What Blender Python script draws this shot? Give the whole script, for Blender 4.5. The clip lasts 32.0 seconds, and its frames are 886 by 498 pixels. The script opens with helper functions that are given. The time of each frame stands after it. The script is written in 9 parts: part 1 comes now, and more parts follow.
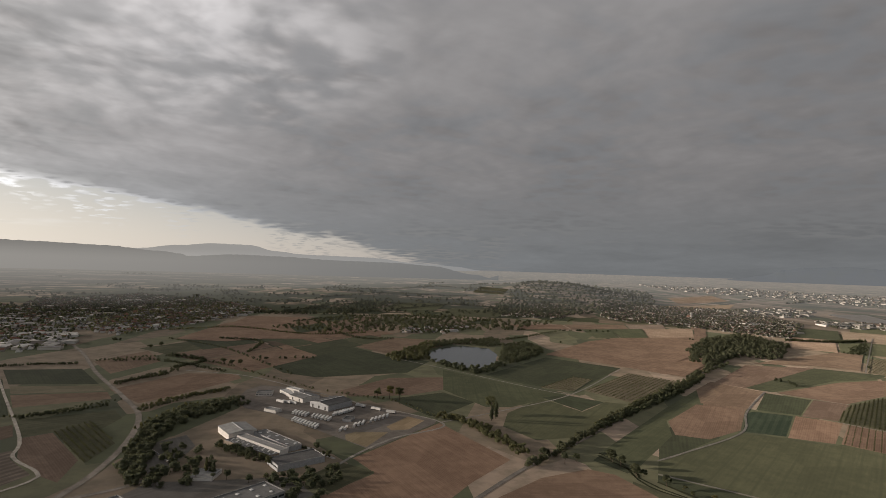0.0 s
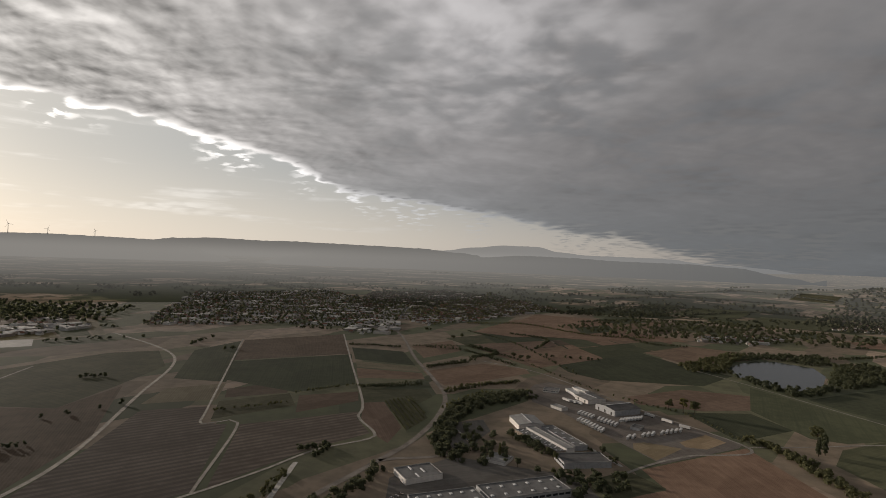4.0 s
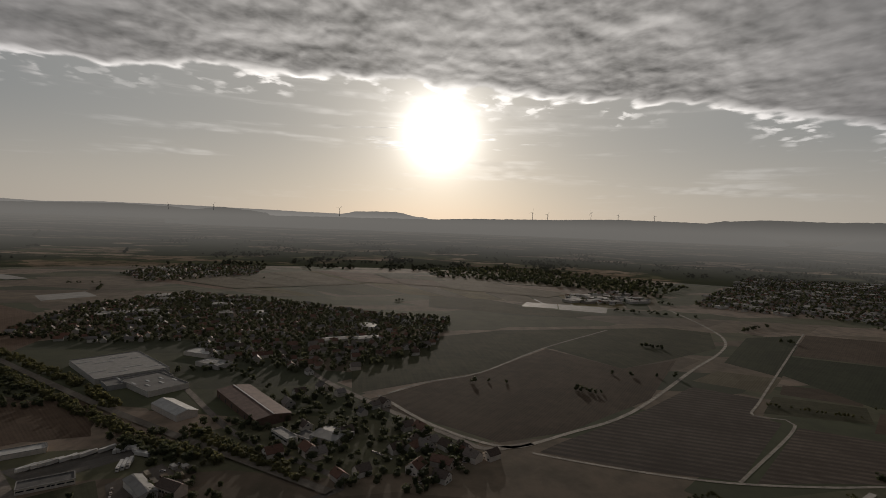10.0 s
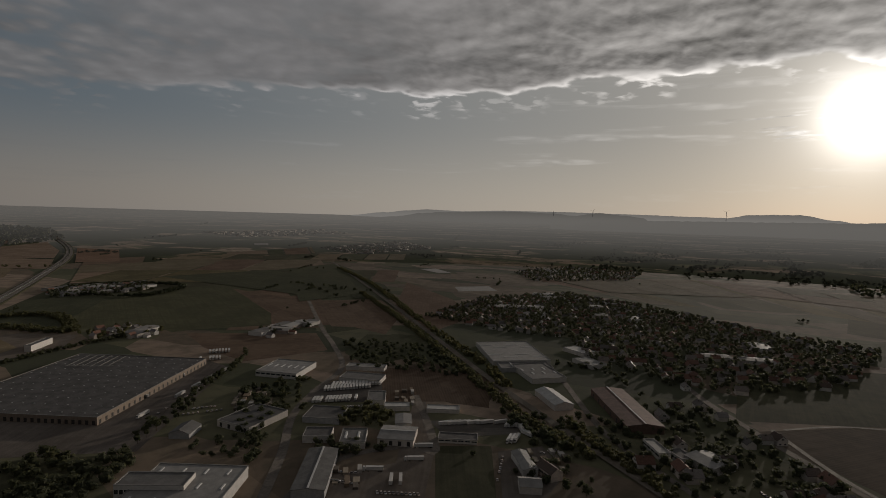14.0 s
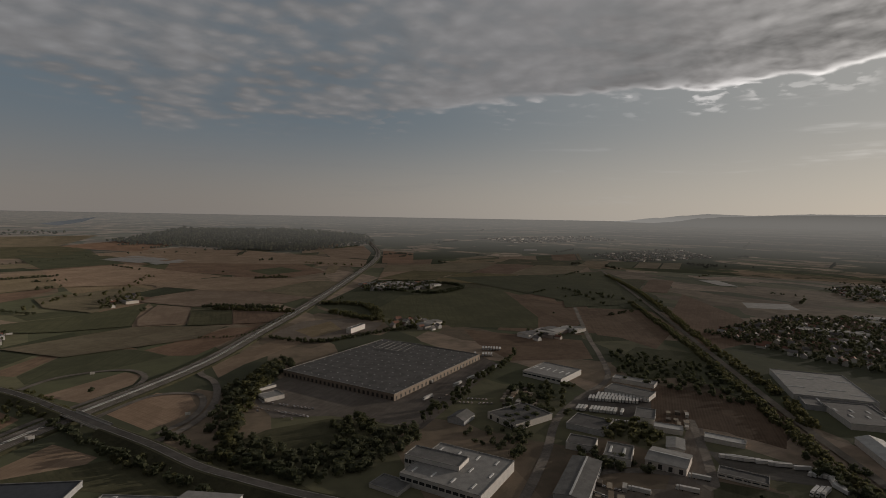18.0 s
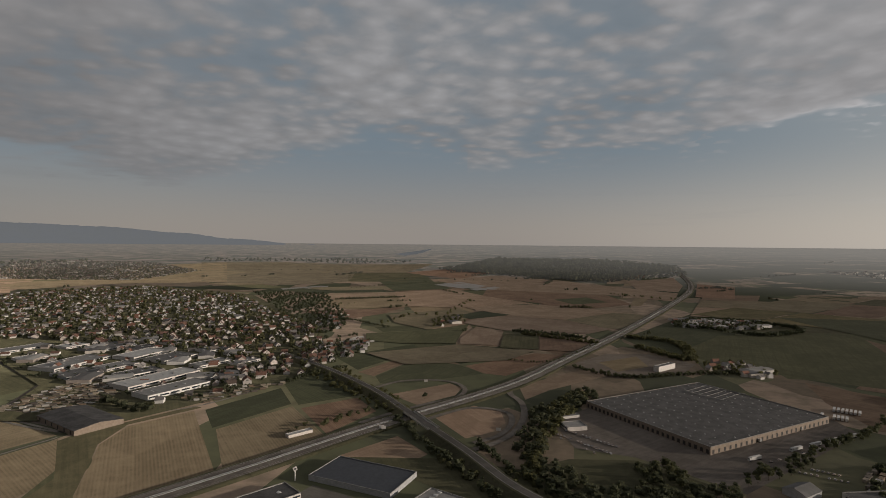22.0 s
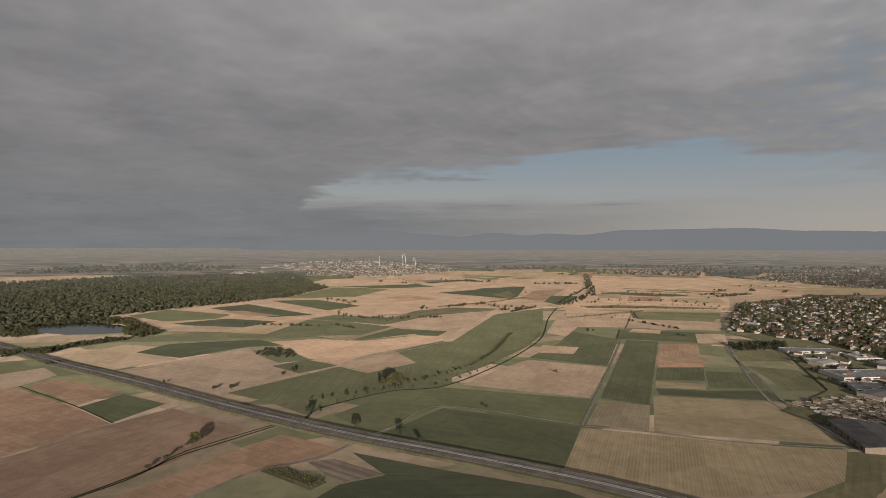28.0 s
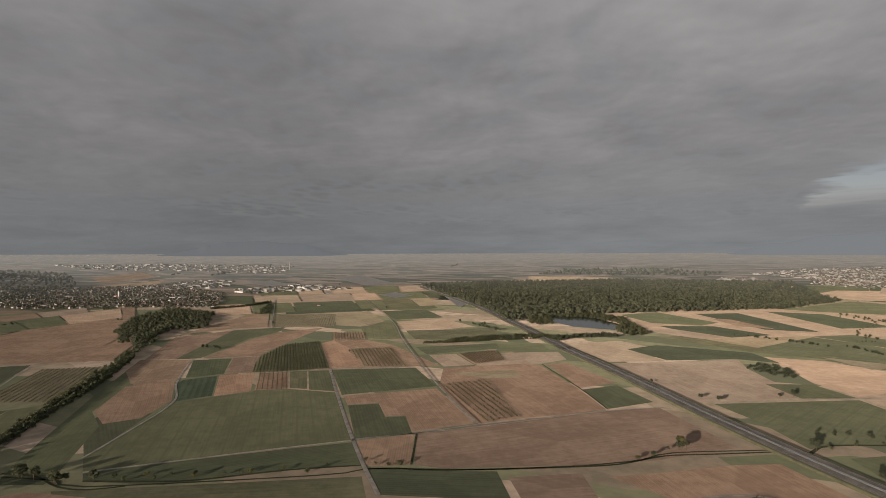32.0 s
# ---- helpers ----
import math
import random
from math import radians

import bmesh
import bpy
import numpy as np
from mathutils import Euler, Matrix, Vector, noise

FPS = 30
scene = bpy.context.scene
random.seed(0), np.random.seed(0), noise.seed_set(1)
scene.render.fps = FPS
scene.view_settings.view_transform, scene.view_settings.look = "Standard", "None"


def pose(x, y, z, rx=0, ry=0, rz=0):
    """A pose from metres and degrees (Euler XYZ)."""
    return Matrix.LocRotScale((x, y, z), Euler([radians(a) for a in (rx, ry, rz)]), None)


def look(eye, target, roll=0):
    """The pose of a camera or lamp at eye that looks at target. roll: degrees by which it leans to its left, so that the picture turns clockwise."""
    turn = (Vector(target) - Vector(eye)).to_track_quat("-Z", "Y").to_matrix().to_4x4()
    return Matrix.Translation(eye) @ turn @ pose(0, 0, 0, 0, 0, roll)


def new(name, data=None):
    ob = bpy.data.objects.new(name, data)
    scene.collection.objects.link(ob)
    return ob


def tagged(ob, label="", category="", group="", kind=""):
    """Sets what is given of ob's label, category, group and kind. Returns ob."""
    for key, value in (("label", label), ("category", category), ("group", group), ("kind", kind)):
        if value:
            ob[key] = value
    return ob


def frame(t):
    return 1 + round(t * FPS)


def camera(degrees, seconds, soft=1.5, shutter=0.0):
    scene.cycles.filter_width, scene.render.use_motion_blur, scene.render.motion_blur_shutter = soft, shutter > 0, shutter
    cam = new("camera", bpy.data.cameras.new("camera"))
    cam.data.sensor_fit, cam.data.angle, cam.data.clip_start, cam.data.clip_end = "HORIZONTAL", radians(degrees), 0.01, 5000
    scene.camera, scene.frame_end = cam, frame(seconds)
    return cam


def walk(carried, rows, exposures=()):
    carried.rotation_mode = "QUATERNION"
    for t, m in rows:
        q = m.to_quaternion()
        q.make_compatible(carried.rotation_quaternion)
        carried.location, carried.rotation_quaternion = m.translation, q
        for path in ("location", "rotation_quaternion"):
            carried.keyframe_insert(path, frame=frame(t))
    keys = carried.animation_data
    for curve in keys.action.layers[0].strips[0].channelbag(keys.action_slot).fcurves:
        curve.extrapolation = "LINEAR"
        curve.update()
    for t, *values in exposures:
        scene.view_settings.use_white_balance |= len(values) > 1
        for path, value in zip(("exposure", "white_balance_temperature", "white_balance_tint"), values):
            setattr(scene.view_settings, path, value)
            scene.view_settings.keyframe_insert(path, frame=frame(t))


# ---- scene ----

# One drone, hovering 200 m over the plain and turning once round.
EYE_HEIGHT = 200.0


def gimbal(yaw, pitch, roll):
    return pose(0, 0, EYE_HEIGHT, 0, 0, yaw) @ pose(0, 0, 0, pitch) @ pose(0, 0, 0, 0, roll) @ pose(0, 0, 0, 90)


cam = camera(79.12, 32.0, soft=0.75)
TURN = [
    (0.0, 0.00, 2.17, -1.87),
    (0.5, 2.87, 2.09, -1.88),
    (1.0, 6.40, 2.01, -1.96),
    (1.5, 10.54, 1.87, -1.98),
    (2.0, 15.06, 1.74, -2.09),
    (2.5, 18.60, 1.66, -2.07),
    (4.5, 33.44, 0.63, -2.19),
    (5.0, 37.17, -0.36, -2.18),
    (5.5, 41.13, -1.50, -2.16),
    (6.0, 45.79, -2.01, -2.18),
    (6.5, 51.23, -2.20, -2.15),
    (7.0, 56.45, -2.34, -2.15),
    (7.5, 61.00, -2.40, -2.19),
    (8.0, 65.47, -2.50, -2.20),
    (8.5, 69.81, -2.54, -2.19),
    (9.0, 74.40, -2.57, -2.15),
    (9.5, 79.13, -2.66, -2.16),
    (10.0, 84.01, -2.68, -2.11),
    (10.5, 89.15, -2.79, -2.03),
    (11.0, 94.26, -2.91, -1.98),
    (11.5, 99.37, -2.99, -1.85),
    (12.0, 104.20, -3.09, -1.81),
    (12.5, 109.12, -3.20, -1.73),
    (13.0, 113.85, -3.23, -1.70),
    (13.5, 118.42, -3.33, -1.65),
    (14.0, 122.74, -3.36, -1.57),
    (14.5, 126.82, -3.38, -1.49),
    (16.5, 140.59, -3.36, -1.17),
    (17.0, 143.76, -3.32, -1.14),
    (17.5, 147.25, -3.30, -1.06),
    (18.0, 150.76, -3.29, -1.00),
    (18.5, 154.29, -3.25, -0.94),
    (19.0, 157.61, -2.86, -0.86),
    (19.5, 160.68, -2.38, -0.76),
    (20.0, 164.12, -1.92, -0.74),
    (20.5, 168.18, -1.47, -0.62),
    (21.0, 172.65, -0.98, -0.67),
    (21.5, 177.47, -0.50, -0.60),
    (22.0, 182.52, -0.46, -0.55),
    (22.5, 187.89, -0.44, -0.42),
    (23.0, 193.48, -0.43, -0.34),
    (23.5, 199.05, -0.40, -0.33),
    (24.0, 204.35, -0.37, -0.29),
    (24.5, 209.76, -0.31, -0.23),
    (25.0, 215.48, -0.25, -0.20),
    (25.5, 221.62, -0.22, -0.18),
    (27.5, 248.69, -0.17, -0.03),
    (28.0, 255.25, -0.12, 0.01),
    (28.5, 261.87, -0.06, 0.11),
    (29.0, 268.47, -0.02, 0.16),
    (29.5, 274.84, 0.05, 0.22),
    (30.0, 281.13, 0.15, 0.16),
    (30.5, 287.16, 0.23, 0.17),
    (31.0, 293.01, 0.33, 0.19),
    (31.5, 298.23, 0.41, 0.16),
    (32.0, 303.93, 0.49, 0.16),
]
walk(cam, [(t, gimbal(yaw, pitch, roll)) for t, yaw, pitch, roll in TURN], exposures=[
    (0.0, 0.42), (2.5, 0.22), (6.0, -0.18), (9.0, -0.54), (13.0, -1.0), (17.0, -0.74), (19.0, -0.46),
    (21.5, -0.18), (23.0, 0.02), (25.0, 0.17), (28.0, 0.30), (32.0, 0.42)])

# ---- sky, clouds and sun ----
SUN_AZ, SUN_EL = 84.8, 9.5          # degrees, turning left from +y
world = bpy.data.worlds.new("evening_sky")
scene.world = world
world.use_nodes = True


class Graph:
    """Short-hand for node trees."""

    def __init__(self, tree):
        self.tree, self.nodes, self.links = tree, tree.nodes, tree.links

    def put(self, kind):
        return self.nodes.new(kind)

    def wire(self, source, socket):
        if isinstance(source, (int, float)):
            socket.default_value = source
        elif isinstance(source, tuple):
            socket.default_value = source if len(source) == len(socket.default_value) else (*source, 1)
        else:
            self.links.new(source, socket)

    def m(self, op, a, b=0.0, c=0.0):
        node = self.put("ShaderNodeMath")
        node.operation = op
        for value, socket in zip((a, b, c), node.inputs):
            self.wire(value, socket)
        return node.outputs[0]

    def step(self, value, low, high, to_low=0.0, to_high=1.0):
        node = self.put("ShaderNodeMapRange")
        node.interpolation_type, node.clamp = "SMOOTHSTEP", True
        for v, k in zip((value, low, high, to_low, to_high), ("Value", "From Min", "From Max", "To Min", "To Max")):
            self.wire(v, node.inputs[k])
        return node.outputs[0]

    def mix(self, fac, a, b, how="MIX"):
        node = self.put("ShaderNodeMix")
        node.data_type, node.blend_type, node.clamp_factor = "RGBA", how, True
        self.wire(fac, node.inputs[0])
        self.wire(a, node.inputs[6])
        self.wire(b, node.inputs[7])
        return node.outputs[2]

    def noise(self, vector, scale, detail=4.0, rough=0.55, dims="3D", distortion=0.0):
        node = self.put("ShaderNodeTexNoise")
        node.noise_dimensions = dims
        self.wire(vector, node.inputs["Vector"])
        node.inputs["Scale"].default_value, node.inputs["Detail"].default_value = scale, detail
        node.inputs["Roughness"].default_value, node.inputs["Distortion"].default_value = rough, distortion
        return node.outputs["Fac"]

    def ramp(self, fac, stops, mode="LINEAR"):
        node = self.put("ShaderNodeValToRGB")
        node.color_ramp.interpolation = mode
        while len(node.color_ramp.elements) < len(stops):
            node.color_ramp.elements.new(0.5)
        for el, (at, col) in zip(node.color_ramp.elements, stops):
            el.position = at
            el.color = (*col, 1) if isinstance(col, tuple) else (col, col, col, 1)
        self.wire(fac, node.inputs[0])
        return node.outputs[0]

    def xyz(self, x, y, z=0.0):
        node = self.put("ShaderNodeCombineXYZ")
        for v, s in zip((x, y, z), node.inputs):
            self.wire(v, s)
        return node.outputs[0]


g = Graph(world.node_tree)
g.nodes.clear()
way = g.put("ShaderNodeTexCoord").outputs["Generated"]
split = g.put("ShaderNodeSeparateXYZ")
g.wire(way, split.inputs[0])
dx, dy, dz = split.outputs
height = g.m("MULTIPLY", g.m("ARCSINE", g.m("MAXIMUM", dz, -0.2)), 180 / math.pi)
bearing = g.m("MULTIPLY", g.m("ARCTAN2", g.m("MULTIPLY", dx, -1.0), dy), 180 / math.pi)
turned = g.m("DIVIDE", g.m("ADD", bearing, 180.0), 360.0)
# the cloud deck lies flat, so its pattern closes up towards the horizon
flat = g.m("DIVIDE", 1.0, g.m("ADD", g.m("MAXIMUM", dz, 0.0), 0.13))
sx, sy, sz = (-math.sin(radians(SUN_AZ)) * math.cos(radians(SUN_EL)), math.cos(radians(SUN_AZ)) * math.cos(radians(SUN_EL)), math.sin(radians(SUN_EL)))
dot = g.put("ShaderNodeVectorMath")
dot.operation = "DOT_PRODUCT"
g.wire(way, dot.inputs[0])
dot.inputs[1].default_value = (sx, sy, sz)
near_sun = g.m("MULTIPLY", g.m("ARCCOSINE", g.m("MINIMUM", dot.outputs["Value"], 0.99999)), 180 / math.pi)
scaly = g.step(g.m("ABSOLUTE", bearing), 118.0, 165.0)


def deck_at(toward_sun):
    """Heights of the deck's underside, read a little towards the sun: swells, puffs, cells and fine grain."""
    u = g.m("ADD", g.m("MULTIPLY", dx, flat), sx * toward_sun)
    v = g.m("ADD", g.m("MULTIPLY", dy, flat), sy * toward_sun)
    where = g.xyz(u, v, 0.0)
    wide = g.noise(where, 0.85, 2, 0.5)
    puffy = g.noise(where, 2.3, 4, 0.5, distortion=0.3)
    bent = g.m("MULTIPLY", puffy, 0.11)
    cells = g.put("ShaderNodeTexVoronoi")
    cells.feature, cells.voronoi_dimensions = "SMOOTH_F1", "2D"
    cells.inputs["Scale"].default_value, cells.inputs["Smoothness"].default_value, cells.inputs["Randomness"].default_value = 6.8, 1.0, 0.95
    g.wire(g.xyz(g.m("ADD", u, bent), g.m("ADD", g.m("MULTIPLY", v, 1.25), bent), 0.0), cells.inputs["Vector"])
    cell = g.m("SUBTRACT", 1.0, cells.outputs["Distance"])
    fine = g.noise(where, 11.0, 3, 0.5, distortion=0.3)
    return wide, puffy, cell, fine


wide_puffs, puffs, cell, fine = deck_at(0.0)
_, puffs_s, cell_s, fine_s = deck_at(0.045)
dapple = g.m("ADD", g.m("MULTIPLY", g.m("SUBTRACT", cell, 0.12), 0.62), g.m("MULTIPLY", fine, 0.38))
streaks = g.noise(g.xyz(g.m("MULTIPLY", dx, 3.0), g.m("MULTIPLY", dy, 3.0), g.m("MULTIPLY", height, 0.75)), 1.0, 4, 0.55)
# where the deck ends, by bearing
EDGE = [(-180, 9.0), (-176, 10.6), (-170, 11.9), (-165, 9.9), (-151, 5.7), (-144, 7.0), (-136, 9.0), (-131, 10.8), (-122, 10.5), (-112, 9.0), (-97, 7.6), (-92, 5.6), (-84, -2.0),
        (-4, -2.0), (2, 0.4), (11, 2.6), (22, 4.4), (31, 5.6), (40, 6.5), (45, 8.9), (50, 10.2), (57, 11.7), (71, 12.9), (88, 14.4), (97, 14.3), (108, 14.1), (116, 12.9), (128, 12.7), (149, 11.8), (158, 10.4), (169, 9.6), (178, 8.3)]
edge = g.m("SUBTRACT", g.m("MULTIPLY", g.ramp(turned, [((a + 180) / 360, (e + 2) / 20) for a, e in EDGE]), 20.0), 2.0)
ragged = g.m("ADD", g.m("MULTIPLY", g.m("SUBTRACT", puffs, 0.5), 2.4), g.m("MULTIPLY", g.m("SUBTRACT", dapple, 0.5), 2.0))
ragged = g.m("ADD", ragged, g.m("MULTIPLY", g.m("SUBTRACT", streaks, 0.5), g.step(near_sun, 100.0, 140.0, 0.0, 9.0)))
over = g.m("ADD", g.m("SUBTRACT", height, edge), ragged)
soft_edge = g.step(near_sun, 45.0, 110.0, 0.28, 1.3)
cover = g.step(over, g.m("MULTIPLY", soft_edge, -0.9), soft_edge)
# thin places in the deck show the blue behind
thin = g.step(g.m("ADD", g.m("MULTIPLY", wide_puffs, 0.55), g.m("MULTIPLY", puffs, 0.45)), 0.56, 0.42)
gaps = g.m("MULTIPLY", g.m("MULTIPLY", thin, g.step(dapple, 0.66, 0.38)), g.m("ADD", 0.12, g.m("MULTIPLY", scaly, 0.62)))
cover = g.m("MULTIPLY", cover, g.m("SUBTRACT", 1.0, gaps))
# loose flakes and thin streaks below the edge
patchy = g.step(g.noise(g.xyz(g.m("MULTIPLY", bearing, 0.11), 0.0, 0.0), 1.0, 1, 0.5), 0.46, 0.56)
flakes = g.m("MULTIPLY", g.step(g.m("ADD", g.m("MULTIPLY", dapple, 0.55), g.m("MULTIPLY", fine, 0.45)), 0.50, 0.62), g.m("MULTIPLY", g.step(over, -2.8, -0.6), g.m("MULTIPLY", patchy, g.step(near_sun, 95.0, 60.0))))
cover = g.m("MAXIMUM", cover, g.m("MULTIPLY", flakes, 0.6))
wisps = g.m("MULTIPLY", g.step(g.noise(g.xyz(g.m("MULTIPLY", bearing, 0.16), g.m("MULTIPLY", height, 1.6), 0.0), 1.0, 4, 0.6), 0.54, 0.66), g.m("MULTIPLY", g.step(near_sun, 14.0, 4.0), g.step(g.m("ABSOLUTE", g.m("SUBTRACT", height, SUN_EL - 0.6)), 1.8, 0.5)))
cover = g.m("MAXIMUM", cover, g.m("MULTIPLY", wisps, 0.8))
cover = g.m("MAXIMUM", cover, g.m("MULTIPLY", g.step(streaks, 0.53, 0.68), g.m("MULTIPLY", g.m("ADD", 0.16, g.m("MULTIPLY", g.step(bearing, -135.0, -115.0), g.step(bearing, 0.0, -20.0, 0.0, 0.75))), g.step(height, 0.5, 4.0))))
# a low bank under the far gap
bank = g.m("MULTIPLY", g.step(g.m("ADD", g.m("SUBTRACT", 4.6, height), g.m("MULTIPLY", g.m("SUBTRACT", streaks, 0.5), 5.0)), -1.5, 1.5), g.step(bearing, -150.0, -92.0))
bank = g.m("MULTIPLY", bank, g.step(bearing, 10.0, -10.0))
cover = g.m("MAXIMUM", cover, bank)
sky = g.put("ShaderNodeTexSky")
sky.sky_type, sky.sun_disc, sky.sun_elevation, sky.sun_rotation = "NISHITA", False, radians(SUN_EL), radians(-SUN_AZ)
sky.air_density, sky.dust_density, sky.ozone_density = 1.0, 1.0, 1.0
toward = g.step(near_sun, 82.0, 8.0)
haze_top = g.mix(toward, (0.182, 0.225, 0.265), (0.56, 0.54, 0.505))
haze_low = g.mix(g.step(near_sun, 100.0, 8.0), (0.31, 0.28, 0.258), (0.78, 0.71, 0.62))
veil = g.mix(g.step(height, 11.0, 0.3), haze_top, haze_low)
clear = g.mix(0.94, g.mix(1.0, sky.outputs[0], (0.10, 0.10, 0.10), "MULTIPLY"), veil)
# the sun's glare in the thin air, and its core
glare = g.m("MULTIPLY", g.m("EXPONENT", g.m("DIVIDE", near_sun, -4.8)), 1.55)
core = g.m("MULTIPLY", g.m("EXPONENT", g.m("MULTIPLY", g.m("POWER", g.m("DIVIDE", near_sun, 3.1), 2.0), -1.0)), 2.4)
disc = g.m("ADD", g.m("MULTIPLY", glare, g.m("SUBTRACT", 1.0, g.m("MULTIPLY", cover, 0.72))), core)
low = g.step(height, 12.0, 0.0)
# relief of the deck, lit by the low sun from one side, with a lit rift in the north-west
lit = g.m("ADD", g.m("MULTIPLY", g.m("SUBTRACT", puffs, puffs_s), 0.75), g.m("ADD", g.m("MULTIPLY", g.m("SUBTRACT", cell, cell_s), g.m("ADD", g.step(near_sun, 55.0, 20.0, 0.05, 0.22), g.m("MULTIPLY", scaly, 0.22))), g.m("MULTIPLY", g.m("SUBTRACT", fine, fine_s), g.step(near_sun, 60.0, 20.0, 0.14, 0.34))))
lit = g.m("MULTIPLY", lit, g.step(near_sun, 58.0, 15.0, 0.55, 3.6))
swell = g.m("ADD", g.m("MULTIPLY", g.m("SUBTRACT", wide_puffs, 0.5), 0.9), g.m("MULTIPLY", g.m("SUBTRACT", puffs, 0.5), g.step(near_sun, 20.0, 80.0, 1.5, 0.55)))
scales = g.m("MULTIPLY", g.m("SUBTRACT", dapple, 0.5), g.m("ADD", 0.10, g.m("MULTIPLY", g.m("MAXIMUM", scaly, g.step(near_sun, 45.0, 15.0, 0.0, 0.8)), 0.5)))
rift = g.m("POWER", g.m("MAXIMUM", g.m("SUBTRACT", 1.0, g.m("ADD", g.m("POWER", g.m("DIVIDE", g.m("SUBTRACT", bearing, 27.0), 24.0), 2.0), g.m("POWER", g.m("DIVIDE", g.m("SUBTRACT", height, 23.0), 11.0), 2.0))), 0.0), 1.0)
rift = g.m("MULTIPLY", rift, g.step(g.m("ADD", g.m("MULTIPLY", puffs, 0.6), g.m("MULTIPLY", dapple, 0.4)), 0.40, 0.60, 0.15, 1.15))
tone = g.m("ADD", 1.0, g.m("MULTIPLY", g.m("ADD", g.m("ADD", swell, scales), lit), g.step(height, 1.0, 14.0, 0.4, 1.0)))
lift = g.m("ADD", g.step(height, 2.0, 28.0, 0.70, 0.92), g.m("ADD", g.m("ADD", g.m("MULTIPLY", g.step(near_sun, 70.0, 5.0), 1.0), g.m("ADD", g.step(near_sun, 130.0, 30.0, 0.0, 0.26), g.step(g.m("ABSOLUTE", g.m("ADD", bearing, 18.0)), 16.0, 58.0, -0.17, 0.0))), g.m("ADD", g.m("MULTIPLY", scaly, 0.28), g.m("MULTIPLY", rift, 0.68))))
rim = g.m("MULTIPLY", g.m("MULTIPLY", g.step(over, 0.9, 0.0), g.step(near_sun, 75.0, 8.0)), g.step(g.m("ADD", g.m("MULTIPLY", puffs, 0.5), g.m("MULTIPLY", dapple, 0.5)), 0.34, 0.60, 1.2, 6.5))
bright = g.m("MULTIPLY", g.m("ADD", g.m("MAXIMUM", g.m("MULTIPLY", tone, lift), 0.25), rim), 0.235)
cloud = g.mix(1.0, (1.0, 0.962, 0.965), g.xyz(bright, bright, bright), "MULTIPLY")
cloud = g.mix(g.m("MULTIPLY", low, 0.8), cloud, g.mix(1.0, (0.90, 0.955, 1.0), g.xyz(bright, bright, bright), "MULTIPLY"))
cloud = g.mix(g.m("MULTIPLY", scaly, 0.7), cloud, g.mix(1.0, (0.955, 0.965, 1.0), g.xyz(bright, bright, bright), "MULTIPLY"))
cloud = g.mix(g.step(near_sun, 60.0, 15.0, 0.0, 0.8), cloud, g.mix(1.0, (1.0, 0.945, 0.88), g.xyz(bright, bright, bright), "MULTIPLY"))
heaven = g.mix(cover, clear, cloud)
heaven = g.mix(1.0, heaven, g.mix(1.0, (1.0, 0.945, 0.86), g.xyz(disc, disc, disc), "MULTIPLY"), "ADD")
back = g.put("ShaderNodeBackground")
g.wire(heaven, back.inputs[0])
back.inputs[1].default_value = 1.0
g.links.new(back.outputs[0], g.put("ShaderNodeOutputWorld").inputs[0])

sun = new("sun", bpy.data.lights.new("sun", "SUN"))
sun.data.energy, sun.data.angle, sun.data.color = 4.3, radians(0.53), (1.0, 0.87, 0.74)
sun.matrix_world = look((0, 0, 0), (-sx, -sy, -sz))

# ---- materials ----
def material(name, rough=0.9, metal=0.0, spec=0.3):
    mat = bpy.data.materials.new(name)
    mat.use_nodes = True
    gr = Graph(mat.node_tree)
    gr.bsdf = gr.nodes["Principled BSDF"]
    gr.bsdf.inputs["Roughness"].default_value = rough
    gr.bsdf.inputs["Metallic"].default_value = metal
    gr.bsdf.inputs["Specular IOR Level"].default_value = spec
    gr.where = gr.put("ShaderNodeTexCoord").outputs["Object"]
    gr.odd = gr.put("ShaderNodeObjectInfo").outputs["Random"]
    return mat, gr


def bumped(gr, fac, strength, distance):
    node = gr.put("ShaderNodeBump")
    node.inputs["Strength"].default_value, node.inputs["Distance"].default_value = strength, distance
    gr.wire(fac, node.inputs["Height"])
    gr.links.new(node.outputs[0], gr.bsdf.inputs["Normal"])


def rows_of(gr, period, sharp=(0.35, 0.65), wobble=0.6):
    """Bands along the local x axis."""
    node = gr.put("ShaderNodeTexWave")
    node.wave_type, node.bands_direction, node.wave_profile = "BANDS", "Y", "SIN"
    gr.wire(gr.where, node.inputs["Vector"])
    node.inputs["Scale"].default_value = 0.314 / period
    node.inputs["Distortion"].default_value = wobble
    node.inputs["Detail"].default_value = 1.0
    node.inputs["Detail Scale"].default_value = 0.2
    return gr.step(node.outputs["Fac"], *sharp)


